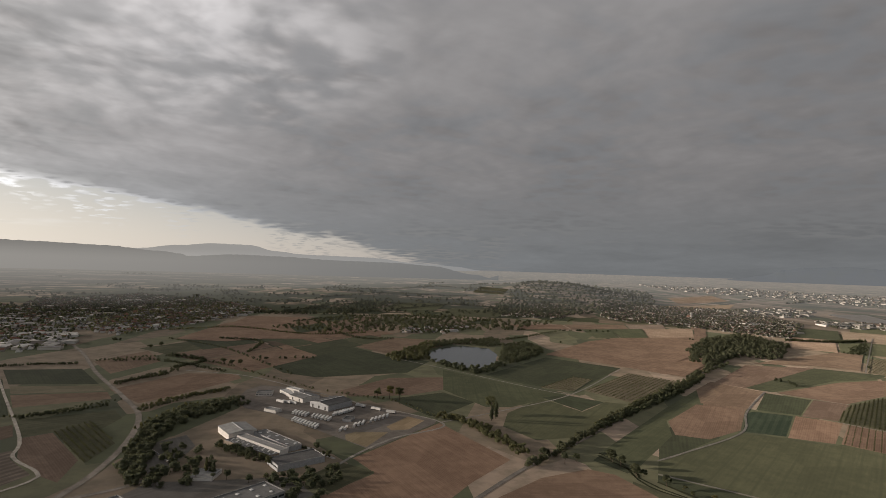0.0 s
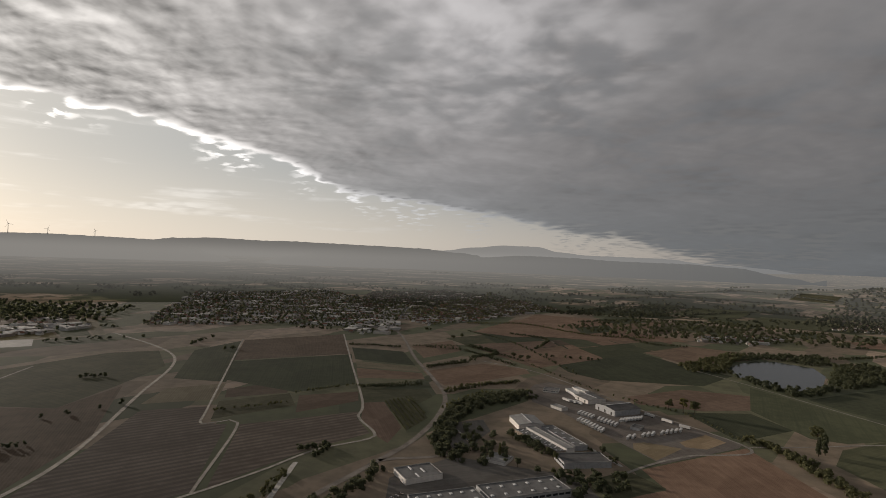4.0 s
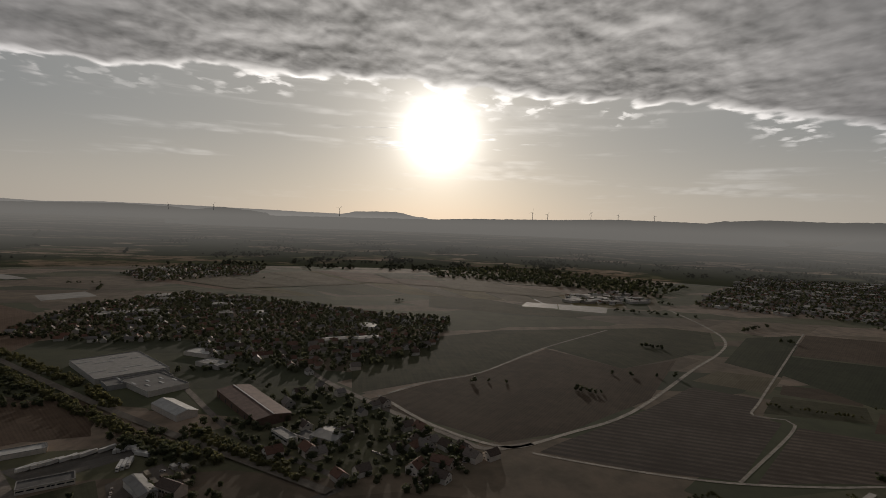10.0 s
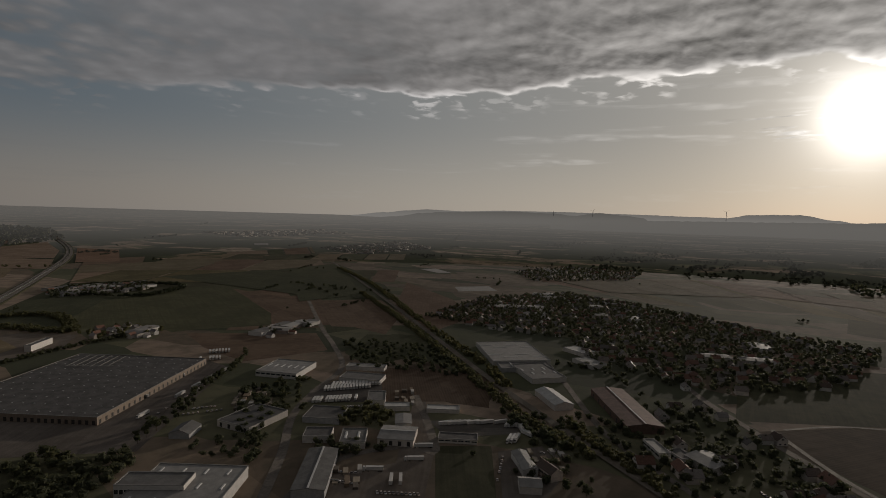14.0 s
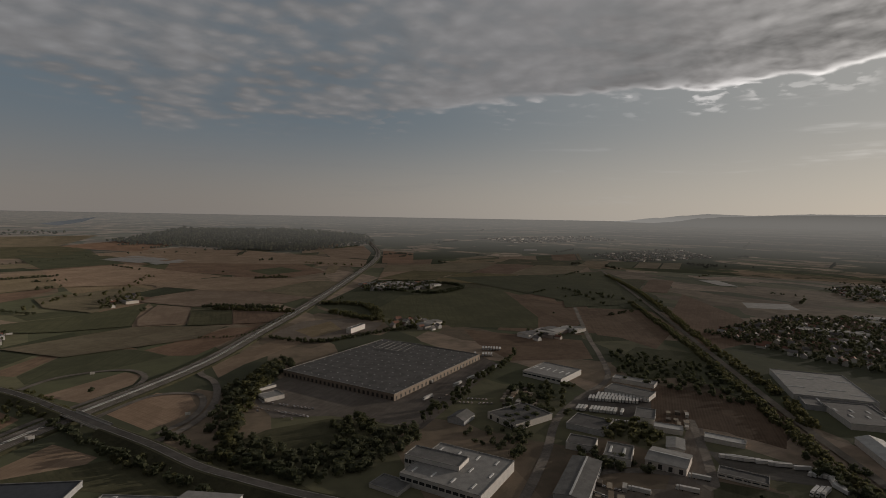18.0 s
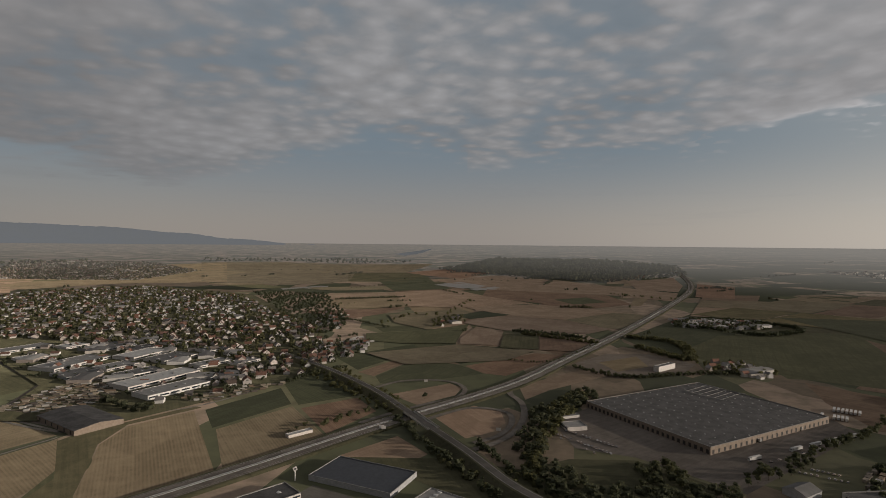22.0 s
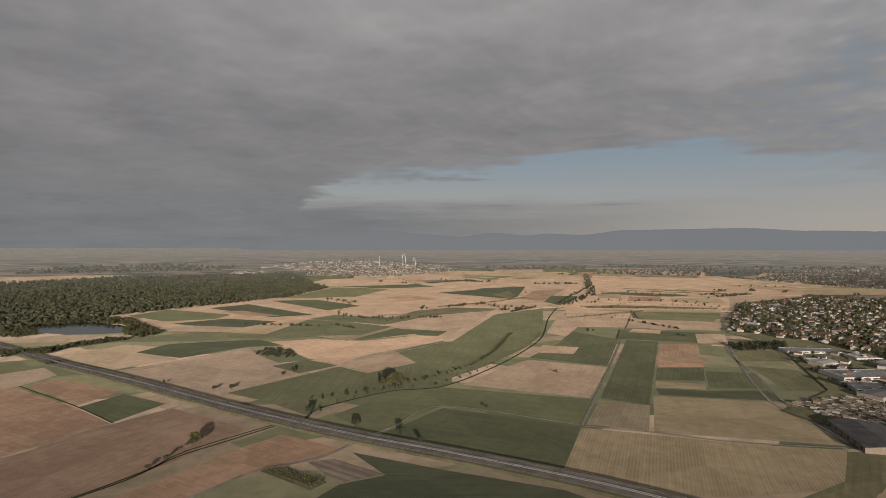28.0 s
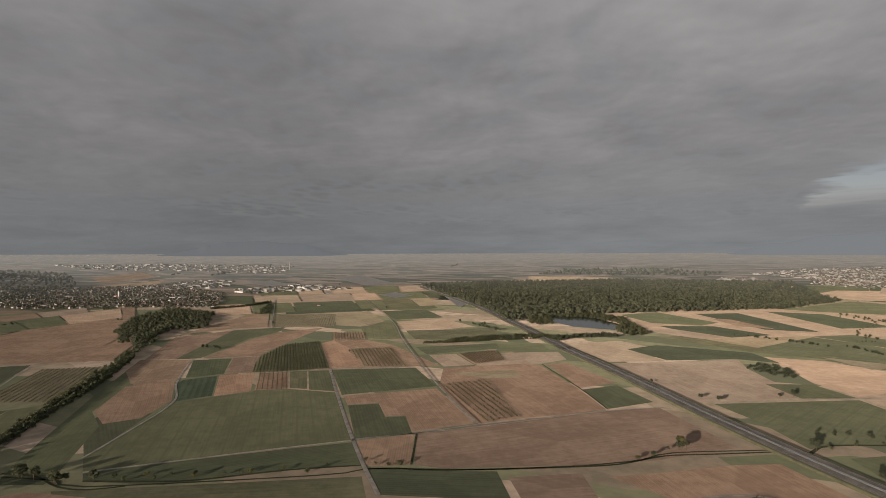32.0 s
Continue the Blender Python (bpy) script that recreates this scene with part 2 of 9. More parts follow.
def farmland(name, dark, light, accent, period=6.0, stripe=0.25, lines=0.35, relief=0.3):
    """Worked soil or a crop: broad stains, fine grain, drill rows and tramlines."""
    mat, gr = material(name, 0.95, spec=0.15)
    broad = gr.noise(gr.where, 0.012, 4, 0.6)
    middle = gr.noise(gr.where, 0.07, 5, 0.65)
    grain = gr.noise(gr.where, 0.9, 3, 0.7)
    drawn = gr.put("ShaderNodeMapping")
    gr.wire(gr.where, drawn.inputs[0])
    drawn.inputs["Scale"].default_value = (0.012, 0.30, 1.0)
    worked = gr.noise(drawn.outputs[0], 1.0, 4, 0.6)
    fac = gr.m("ADD", gr.m("MULTIPLY", broad, 0.40), gr.m("ADD", gr.m("MULTIPLY", middle, 0.28), gr.m("ADD", gr.m("MULTIPLY", grain, 0.20), gr.m("MULTIPLY", worked, 0.20))))
    col = gr.mix(gr.step(fac, 0.44, 0.68), tuple(c * 0.94 for c in dark), tuple(c * 1.06 for c in light))
    col = gr.mix(gr.m("MULTIPLY", rows_of(gr, period), stripe), col, accent)
    col = gr.mix(gr.m("MULTIPLY", rows_of(gr, period * 4.6, (0.93, 0.985), 0.3), lines), col, dark)
    tint = gr.ramp(gr.odd, [(0.0, (0.78, 0.80, 0.82)), (0.35, (1.0, 0.97, 0.93)), (0.7, (0.90, 0.93, 0.90)), (1.0, (1.18, 1.10, 1.04))])
    col = gr.mix(1.0, col, tint, "MULTIPLY")
    gr.wire(col, gr.bsdf.inputs["Base Color"])
    gr.bsdf.inputs["Diffuse Roughness"].default_value = 1.0
    gr.bsdf.inputs["Roughness"].default_value, gr.bsdf.inputs["Specular IOR Level"].default_value = 1.0, 0.035
    bumped(gr, grain, 0.5, relief)
    return mat


def mosaic(name):
    """The far plain: a quilt of plots too far off to tell apart one by one."""
    mat, gr = material(name, 1.0, spec=0.05)
    turn = gr.put("ShaderNodeMapping")
    gr.wire(gr.where, turn.inputs[0])
    turn.inputs["Rotation"].default_value, turn.inputs["Scale"].default_value = (0, 0, 0.45), (0.011, 0.0045, 0.0)
    cells = gr.put("ShaderNodeTexVoronoi")
    cells.distance, cells.voronoi_dimensions = "CHEBYCHEV", "2D"
    cells.inputs["Scale"].default_value, cells.inputs["Randomness"].default_value = 1.0, 0.85
    gr.wire(turn.outputs[0], cells.inputs["Vector"])
    pick = gr.put("ShaderNodeSeparateColor")
    gr.wire(cells.outputs["Color"], pick.inputs[0])
    col = gr.ramp(pick.outputs[0], [(0.0, (0.104, 0.109, 0.065)), (0.3, (0.146, 0.140, 0.086)), (0.45, (0.081, 0.086, 0.055)), (0.53, (0.234, 0.182, 0.133)), (0.75, (0.176, 0.137, 0.101)), (0.87, (0.312, 0.240, 0.182))], "CONSTANT")
    grain = gr.noise(gr.where, 0.9, 3, 0.7)
    stain = gr.noise(gr.where, 0.03, 5, 0.65)
    col = gr.mix(gr.step(stain, 0.35, 0.7), col, gr.mix(0.5, col, (0.065, 0.065, 0.046)))
    gr.wire(col, gr.bsdf.inputs["Base Color"])
    gr.bsdf.inputs["Diffuse Roughness"].default_value = 1.0
    bumped(gr, grain, 0.5, 0.3)
    return mat


def plain(name, col, rough=0.7, metal=0.0, vary=0.12, scale=0.35, spec=0.14, relief=0.0, odd=0.0):
    """Weathered paint, plaster, sheet metal: stains at two scales."""
    mat, gr = material(name, rough, metal, spec)
    stain = gr.noise(gr.where, scale, 5, 0.65)
    fine = gr.noise(gr.where, scale * 9, 3, 0.6)
    fac = gr.m("ADD", gr.m("MULTIPLY", stain, 0.7), gr.m("MULTIPLY", fine, 0.3))
    low, high = tuple(c * (1 - vary * 1.6) for c in col), tuple(min(1, c * (1 + vary)) for c in col)
    shade = gr.mix(gr.step(fac, 0.36, 0.64), low, high)
    if odd:
        shade = gr.mix(1.0, shade, gr.ramp(gr.odd, [(0.0, (1 - odd, 1 - odd, 1 - odd)), (0.5, (1.0, 1 - odd * 0.3, 1 - odd * 0.5)), (1.0, (1 + odd * 0.4, 1 + odd * 0.4, 1 + odd * 0.4))]), "MULTIPLY")
    gr.wire(shade, gr.bsdf.inputs["Base Color"])
    if relief:
        bumped(gr, fine, 0.4, relief)
    return mat


def leafy(name, dark, light):
    mat, gr = material(name, 0.8, spec=0.10)
    isle = gr.put("ShaderNodeNewGeometry").outputs["Random Per Island"]
    col = gr.mix(gr.m("ADD", 0.22, gr.m("MULTIPLY", isle, 0.5)), dark, light)
    col = gr.mix(gr.m("MULTIPLY", gr.noise(gr.where, 0.05, 3, 0.6), 0.6), col, tuple(c * 0.6 for c in dark))
    col = gr.mix(1.0, col, gr.ramp(gr.odd, [(0.0, (0.8, 0.85, 0.8)), (0.6, (1.0, 1.0, 1.0)), (1.0, (1.3, 1.2, 0.95))]), "MULTIPLY")
    gr.wire(col, gr.bsdf.inputs["Base Color"])
    thin_leaf, both = gr.put("ShaderNodeBsdfTranslucent"), gr.put("ShaderNodeMixShader")
    gr.wire(gr.mix(1.0, col, (1.5, 1.45, 1.2), "MULTIPLY"), thin_leaf.inputs["Color"])
    both.inputs[0].default_value = 0.45
    gr.links.new(gr.bsdf.outputs[0], both.inputs[1])
    gr.links.new(thin_leaf.outputs[0], both.inputs[2])
    gr.links.new(both.outputs[0], gr.nodes["Material Output"].inputs[0])
    return mat


def isles(name, stops, rough=0.8):
    """A colour to each separate piece of a joined mesh."""
    mat, gr = material(name, rough, spec=0.14)
    isle = gr.put("ShaderNodeNewGeometry").outputs["Random Per Island"]
    col = gr.ramp(isle, stops, "CONSTANT")
    col = gr.mix(gr.m("MULTIPLY", gr.noise(gr.where, 0.6, 4, 0.6), 0.25), col, (0.08, 0.07, 0.06))
    gr.wire(col, gr.bsdf.inputs["Base Color"])
    return mat


MAT = {
    "soil": farmland("dry_soil", (0.138, 0.094, 0.069), (0.215, 0.150, 0.110), (0.245, 0.178, 0.133), 2.4, 0.16, 0.22),
    "soil_pale": farmland("pale_dry_soil", (0.195, 0.143, 0.106), (0.285, 0.219, 0.165), (0.325, 0.258, 0.196), 2.6, 0.16, 0.20),
    "soil_rows": farmland("ridged_soil", (0.130, 0.104, 0.084), (0.210, 0.170, 0.136), (0.092, 0.074, 0.060), 9.5, 0.6, 0.1),
    "soil_dark": farmland("dark_soil", (0.082, 0.061, 0.046), (0.130, 0.098, 0.074), (0.155, 0.118, 0.090), 3.0, 0.22, 0.15),
    "stubble": farmland("stubble", (0.135, 0.112, 0.076), (0.205, 0.170, 0.118), (0.255, 0.215, 0.155), 3.0, 0.22, 0.2),
    "crop": farmland("young_wheat", (0.074, 0.077, 0.048), (0.106, 0.108, 0.066), (0.090, 0.093, 0.056), 4.0, 0.25, 0.55),
    "crop_dark": farmland("dense_wheat", (0.050, 0.055, 0.036), (0.074, 0.079, 0.050), (0.080, 0.085, 0.053), 4.0, 0.25, 0.45),
    "crop_blue": farmland("rapeseed_rows", (0.034, 0.047, 0.032), (0.058, 0.072, 0.048), (0.075, 0.088, 0.060), 9.0, 0.30, 0.5),
    "grass": farmland("meadow_grass", (0.064, 0.063, 0.040), (0.110, 0.104, 0.066), (0.118, 0.110, 0.070), 9.0, 0.12, 0.1),
    "grass_dry": farmland("dry_grass", (0.115, 0.098, 0.052), (0.205, 0.170, 0.092), (0.17, 0.14, 0.08), 9.0, 0.12, 0.1),
    "sand": farmland("sand_heap", (0.205, 0.155, 0.100), (0.285, 0.222, 0.150), (0.25, 0.19, 0.12), 12.0, 0.2, 0.1),
    "gravel": farmland("packed_gravel", (0.150, 0.125, 0.105), (0.225, 0.195, 0.168), (0.19, 0.165, 0.14), 14.0, 0.2, 0.1),
    "paving": farmland("yard_paving", (0.105, 0.094, 0.085), (0.165, 0.150, 0.138), (0.13, 0.12, 0.11), 14.0, 0.15, 0.1),
    "asphalt": plain("asphalt", (0.080, 0.074, 0.068), 0.95, vary=0.18, scale=0.06, spec=0.05),
    "asphalt_old": plain("worn_asphalt", (0.150, 0.132, 0.114), 0.95, vary=0.2, scale=0.05, spec=0.05),
    "track": plain("pale_farm_track", (0.215, 0.194, 0.165), 0.95, vary=0.22, scale=0.08),
    "marking": plain("road_marking", (0.33, 0.32, 0.30), 0.8, vary=0.12),
    "steel": plain("galvanised_steel", (0.22, 0.22, 0.22), 0.6, 0.3, 0.1),
    "bark": plain("bark", (0.10, 0.075, 0.055), 0.95, vary=0.3, scale=1.2),
    "leaf": leafy("leaves", (0.068, 0.074, 0.044), (0.142, 0.142, 0.085)),
    "leaf_dark": leafy("dark_leaves", (0.062, 0.069, 0.044), (0.124, 0.128, 0.078)),
    "leaf_pale": leafy("pale_spring_leaves", (0.085, 0.088, 0.045), (0.160, 0.155, 0.085)),
    "leaf_wood": leafy("forest_leaves", (0.125, 0.124, 0.078), (0.222, 0.208, 0.132)),
    "vine": leafy("orchard_leaves", (0.085, 0.086, 0.050), (0.160, 0.150, 0.090)),
    "white_wall": plain("white_render", (0.50, 0.485, 0.46), 0.85, vary=0.08, odd=0.18),
    "house_wall": plain("house_render", (0.52, 0.495, 0.465), 0.9, vary=0.10, odd=0.35),
    "grey_wall": plain("grey_cladding", (0.30, 0.30, 0.30), 0.6, vary=0.1),
    "tan_wall": plain("tan_cladding", (0.215, 0.172, 0.135), 0.75, vary=0.12),
    "red_wall": plain("red_brown_wall", (0.125, 0.085, 0.068), 0.8, vary=0.12),
    "tile_red": plain("red_roof_tiles", (0.135, 0.082, 0.064), 0.85, vary=0.2, scale=0.8, odd=0.35),
    "tile_grey": plain("grey_roof_tiles", (0.150, 0.140, 0.132), 0.7, vary=0.2, scale=0.8, odd=0.35),
    "ditch": farmland("wet_ditch_grass", (0.020, 0.022, 0.014), (0.040, 0.042, 0.024), (0.03, 0.03, 0.02), 3.0, 0.1, 0.1),
    "tile_dark": plain("dark_roof_tiles", (0.085, 0.070, 0.062), 0.8, vary=0.2, scale=0.8, odd=0.35),
    "roof_grey": plain("grey_flat_roof", (0.118, 0.115, 0.111), 0.85, vary=0.15, scale=0.12),
    "roof_dark": plain("dark_roof_felt", (0.078, 0.075, 0.073), 0.9, vary=0.2, scale=0.1),
    "roof_pale": plain("pale_roof_sheet", (0.205, 0.20, 0.19), 0.75, vary=0.12, scale=0.15),
    "roof_white": plain("white_roof_sheet", (0.36, 0.355, 0.34), 0.7, vary=0.1, scale=0.15),
    "roof_red": plain("red_sheet_roof", (0.105, 0.068, 0.058), 0.8, vary=0.15, scale=0.15),
    "solar": plain("solar_panels", (0.040, 0.042, 0.048), 0.5, 0.0, 0.15, 0.3, spec=0.2),
    "glass": plain("window_glass", (0.03, 0.035, 0.04), 0.08, 0.0, 0.1, spec=0.8),
    "skylight": plain("skylight_dome", (0.40, 0.40, 0.39), 0.5, vary=0.05),
    "door_dark": plain("dark_dock_door", (0.045, 0.042, 0.040), 0.7),
    "tyre": plain("tyre_rubber", (0.02, 0.02, 0.02), 0.9),
    "chassis": plain("black_chassis", (0.035, 0.035, 0.035), 0.7),
    "truck_white": plain("white_truck_panel", (0.46, 0.455, 0.44), 0.5, vary=0.06, odd=0.12),
    "car_paint": plain("car_paint", (0.42, 0.42, 0.42), 0.3, 0.3, 0.05, spec=0.6, odd=0.75),
    "foil": plain("crop_foil", (0.22, 0.208, 0.19), 0.6, vary=0.12, scale=0.05),
    "concrete": plain("concrete", (0.33, 0.31, 0.28), 0.9, vary=0.15),
    "timber": isles("stacked_goods", [(0.0, (0.16, 0.12, 0.085)), (0.3, (0.26, 0.22, 0.17)), (0.55, (0.10, 0.085, 0.07)), (0.8, (0.38, 0.36, 0.33))]),
    "far_wall": isles("far_house_walls", [(0.0, (0.44, 0.42, 0.39)), (0.30, (0.62, 0.60, 0.57)), (0.6, (0.30, 0.26, 0.23)), (0.8, (0.50, 0.46, 0.41))]),
    "far_roof": isles("far_house_roofs", [(0.0, (0.165, 0.082, 0.058)), (0.3, (0.120, 0.070, 0.054)), (0.5, (0.150, 0.140, 0.136)), (0.68, (0.085, 0.078, 0.074)), (0.9, (0.24, 0.22, 0.21))]),
    "far_hall": isles("far_hall_roofs", [(0.0, (0.24, 0.23, 0.215)), (0.4, (0.14, 0.135, 0.13)), (0.75, (0.34, 0.33, 0.31))]),
}


def water_material():
    mat, gr = material("pond_water", 0.12, spec=0.5)
    gr.wire((0.020, 0.028, 0.030), gr.bsdf.inputs["Base Color"])
    bumped(gr, gr.noise(gr.where, 0.25, 3, 0.6), 0.08, 0.2)
    return mat


def hazy(name, stops, quilt=0.0, thick=1.0, warm=False):
    """Distance: a plain backdrop with evening haze painted into base colour and emission, which thickens outwards and
    glows most below the sun.
    """
    mat, gr = material(name, 1.0, spec=0.0)
    put = gr.put("ShaderNodeSeparateXYZ")
    gr.wire(gr.where, put.inputs[0])
    x, y, z = put.outputs
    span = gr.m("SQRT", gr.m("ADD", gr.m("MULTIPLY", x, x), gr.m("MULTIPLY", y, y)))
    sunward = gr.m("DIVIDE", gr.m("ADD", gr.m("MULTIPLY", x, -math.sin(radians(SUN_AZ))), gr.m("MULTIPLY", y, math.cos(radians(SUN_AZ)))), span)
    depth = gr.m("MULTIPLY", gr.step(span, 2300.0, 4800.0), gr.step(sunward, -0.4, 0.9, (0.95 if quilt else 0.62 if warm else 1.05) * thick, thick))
    woods = None
    if quilt:
        # the rim stands for a plain that runs on for miles, so its plots close up towards the edge
        reach = gr.m("DIVIDE", 200.0, gr.m("SUBTRACT", 200.0, gr.m("MINIMUM", z, 190.0)))
        plan = gr.xyz(gr.m("MULTIPLY", x, reach), gr.m("MULTIPLY", y, reach), 0.0)
        turn = gr.put("ShaderNodeMapping")
        gr.wire(plan, turn.inputs[0])
        turn.inputs["Rotation"].default_value, turn.inputs["Scale"].default_value = (0, 0, 0.45), (0.0085, 0.0034, 0.0)
        cells = gr.put("ShaderNodeTexVoronoi")
        cells.distance, cells.voronoi_dimensions = "CHEBYCHEV", "2D"
        cells.inputs["Scale"].default_value, cells.inputs["Randomness"].default_value = 1.0, 0.85
        gr.wire(turn.outputs[0], cells.inputs["Vector"])
        pick = gr.put("ShaderNodeSeparateColor")
        gr.wire(cells.outputs["Color"], pick.inputs[0])
        fac = pick.outputs[0]
        wooded = gr.step(sunward, -0.45, 0.15, -0.045, 0.085)
        copses = gr.step(gr.m("ADD", gr.noise(plan, 0.011, 4, 0.6), wooded), 0.60, 0.65)
        woods = gr.m("MAXIMUM", gr.step(gr.m("ADD", gr.noise(plan, 0.0011, 4, 0.55), wooded), 0.555, 0.58), gr.m("MULTIPLY", copses, 0.8))
    else:
        fac = gr.put("ShaderNodeNewGeometry").outputs["Random Per Island"]
    col = gr.ramp(fac, stops, "CONSTANT" if quilt else "LINEAR")
    if woods is not None:
        col = gr.mix(woods, col, (0.050, 0.054, 0.036))
    stain = gr.noise(gr.where, 0.012, 5, 0.65)
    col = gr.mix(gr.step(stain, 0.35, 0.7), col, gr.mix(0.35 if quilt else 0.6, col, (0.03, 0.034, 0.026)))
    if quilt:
        # extra painted haze glow along the outermost rim
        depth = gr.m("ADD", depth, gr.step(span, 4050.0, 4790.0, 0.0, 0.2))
    # painted haze: base colour fades to black while emission takes over
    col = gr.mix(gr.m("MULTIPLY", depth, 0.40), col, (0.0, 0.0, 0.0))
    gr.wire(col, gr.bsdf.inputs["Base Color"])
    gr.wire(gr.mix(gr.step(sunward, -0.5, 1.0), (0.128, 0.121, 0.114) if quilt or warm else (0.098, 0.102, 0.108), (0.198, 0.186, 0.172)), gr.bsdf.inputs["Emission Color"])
    # on the sun side low ground glows more, a mist painted by height
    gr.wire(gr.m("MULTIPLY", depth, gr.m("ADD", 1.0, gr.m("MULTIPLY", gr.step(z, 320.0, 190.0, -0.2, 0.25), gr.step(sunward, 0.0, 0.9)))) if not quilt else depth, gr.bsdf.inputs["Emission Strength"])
    return mat


MAT["water"] = water_material()
MAT["quilt"] = mosaic("field_quilt")
# plain and hills carry their haze, and its blue tint, as material glow
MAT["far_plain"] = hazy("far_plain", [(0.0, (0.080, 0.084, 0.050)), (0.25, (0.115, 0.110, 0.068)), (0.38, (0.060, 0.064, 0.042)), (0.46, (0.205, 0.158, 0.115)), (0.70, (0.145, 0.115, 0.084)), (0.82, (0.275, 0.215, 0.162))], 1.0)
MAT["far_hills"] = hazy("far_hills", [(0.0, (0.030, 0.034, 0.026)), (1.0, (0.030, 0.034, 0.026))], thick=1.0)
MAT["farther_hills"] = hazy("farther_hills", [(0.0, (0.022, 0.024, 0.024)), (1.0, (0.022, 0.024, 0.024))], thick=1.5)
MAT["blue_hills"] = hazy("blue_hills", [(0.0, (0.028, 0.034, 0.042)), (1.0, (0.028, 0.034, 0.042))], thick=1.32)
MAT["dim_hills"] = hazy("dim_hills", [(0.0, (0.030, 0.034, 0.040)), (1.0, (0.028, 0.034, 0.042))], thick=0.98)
# far walls, roofs and leaves also emit, their haze painted on as glow
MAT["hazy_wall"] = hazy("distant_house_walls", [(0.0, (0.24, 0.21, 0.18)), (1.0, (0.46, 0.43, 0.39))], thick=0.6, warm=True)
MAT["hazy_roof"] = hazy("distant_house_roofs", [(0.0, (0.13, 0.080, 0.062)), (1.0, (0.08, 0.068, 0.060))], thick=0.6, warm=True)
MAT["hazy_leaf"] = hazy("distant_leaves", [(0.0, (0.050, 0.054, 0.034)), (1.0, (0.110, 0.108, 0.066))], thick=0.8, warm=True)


# ---- shapes ----
def ground_z(x, y):
    """The plain is level round the drone and lifts gently towards its rim, with two low hills in the north."""
    s = math.hypot(x, y)
    u = max(0.0, (s - 2500.0) / 2300.0)
    z = 192.0 * u * u
    for hx, hy, a, b, top, turn in HILLS:
        c, n = math.cos(turn), math.sin(turn)
        px, py = (x - hx) * c + (y - hy) * n, -(x - hx) * n + (y - hy) * c
        q = (px / a) ** 2 + (py / b) ** 2
        if q < 9:
            z += top * math.exp(-q)
    return z


HILLS = [(-520, 3150, 620, 330, 48, 0.15), (720, 3420, 420, 260, 92, -0.15), (150, 3700, 700, 250, 40, 0.0)]


PARTS = {}


def repeat(pattern, m):
    """Another of the same thing: new objects on the pattern's meshes."""
    if pattern.name not in PARTS:
        PARTS[pattern.name] = [(k.name.split(".")[0], k.data, k.matrix_basis.copy(), k.get("label", "")) for k in pattern.children]
    ob = new(pattern.name.split(".")[0])
    ob.matrix_basis = m
    for name, data, place, label in PARTS[pattern.name]:
        k = new(name, data)
        k.parent, k.matrix_basis = ob, place
        if label:
            k["label"] = label
    return ob


def mesh(name, verts, faces):
    data = bpy.data.meshes.new(name)
    data.from_pydata(verts, [], faces)
    data.update()
    return data


def solid(name, data, mat, parent=None, label="", m=None):
    data.materials.append(MAT[mat])
    ob = new(name, data)
    if parent:
        ob.parent = parent
    if m is not None:
        ob.matrix_basis = m
    if label:
        ob["label"] = label
    return ob


def part(name, bm, mat, parent, label=""):
    data = bpy.data.meshes.new(name)
    bm.to_mesh(data)
    bm.free()
    return solid(name, data, mat, parent, label)


def thing(name, label, category, group="", m=None, kind=""):
    ob = new(name)
    if m is not None:
        ob.matrix_basis = m
    return tagged(ob, label, category, group, kind)


def boxes(*specs):
    """One bmesh of boxes (x0, y0, z0, x1, y1, z1)."""
    bm = bmesh.new()
    for x0, y0, z0, x1, y1, z1 in specs:
        vs = [bm.verts.new(p) for p in ((x0, y0, z0), (x1, y0, z0), (x1, y1, z0), (x0, y1, z0), (x0, y0, z1), (x1, y0, z1), (x1, y1, z1), (x0, y1, z1))]
        for f in ((3, 2, 1, 0), (4, 5, 6, 7), (0, 1, 5, 4), (1, 2, 6, 5), (2, 3, 7, 6), (3, 0, 4, 7)):
            bm.faces.new([vs[i] for i in f])
    return bm


def prism(points, depth):
    """A bmesh of a cross-section in x, z, drawn out along y from 0 to depth."""
    bm = bmesh.new()
    a = [bm.verts.new((x, 0, z)) for x, z in points]
    b = [bm.verts.new((x, depth, z)) for x, z in points]
    k = len(points)
    bm.faces.new(a)
    bm.faces.new(b[::-1])
    for i in range(k):
        bm.faces.new((a[i], b[i], b[(i + 1) % k], a[(i + 1) % k]))
    bmesh.ops.recalc_face_normals(bm, faces=bm.faces[:])
    return bm


def smooth_line(points, step=12.0):
    """A Catmull-Rom line through plan points."""
    pts = [Vector((p[0], p[1], 0)) for p in points]
    pts = [pts[0] * 2 - pts[1], *pts, pts[-1] * 2 - pts[-2]]
    out = []
    for a, b, c, d in zip(pts, pts[1:], pts[2:], pts[3:]):
        k = max(1, int((c - b).length / step))
        for i in range(k):
            t = i / k
            out.append(0.5 * ((2 * b) + (c - a) * t + (2 * a - 5 * b + 4 * c - d) * t * t + (3 * b - a - 3 * c + d) * t ** 3))
    return out + [pts[-2]]


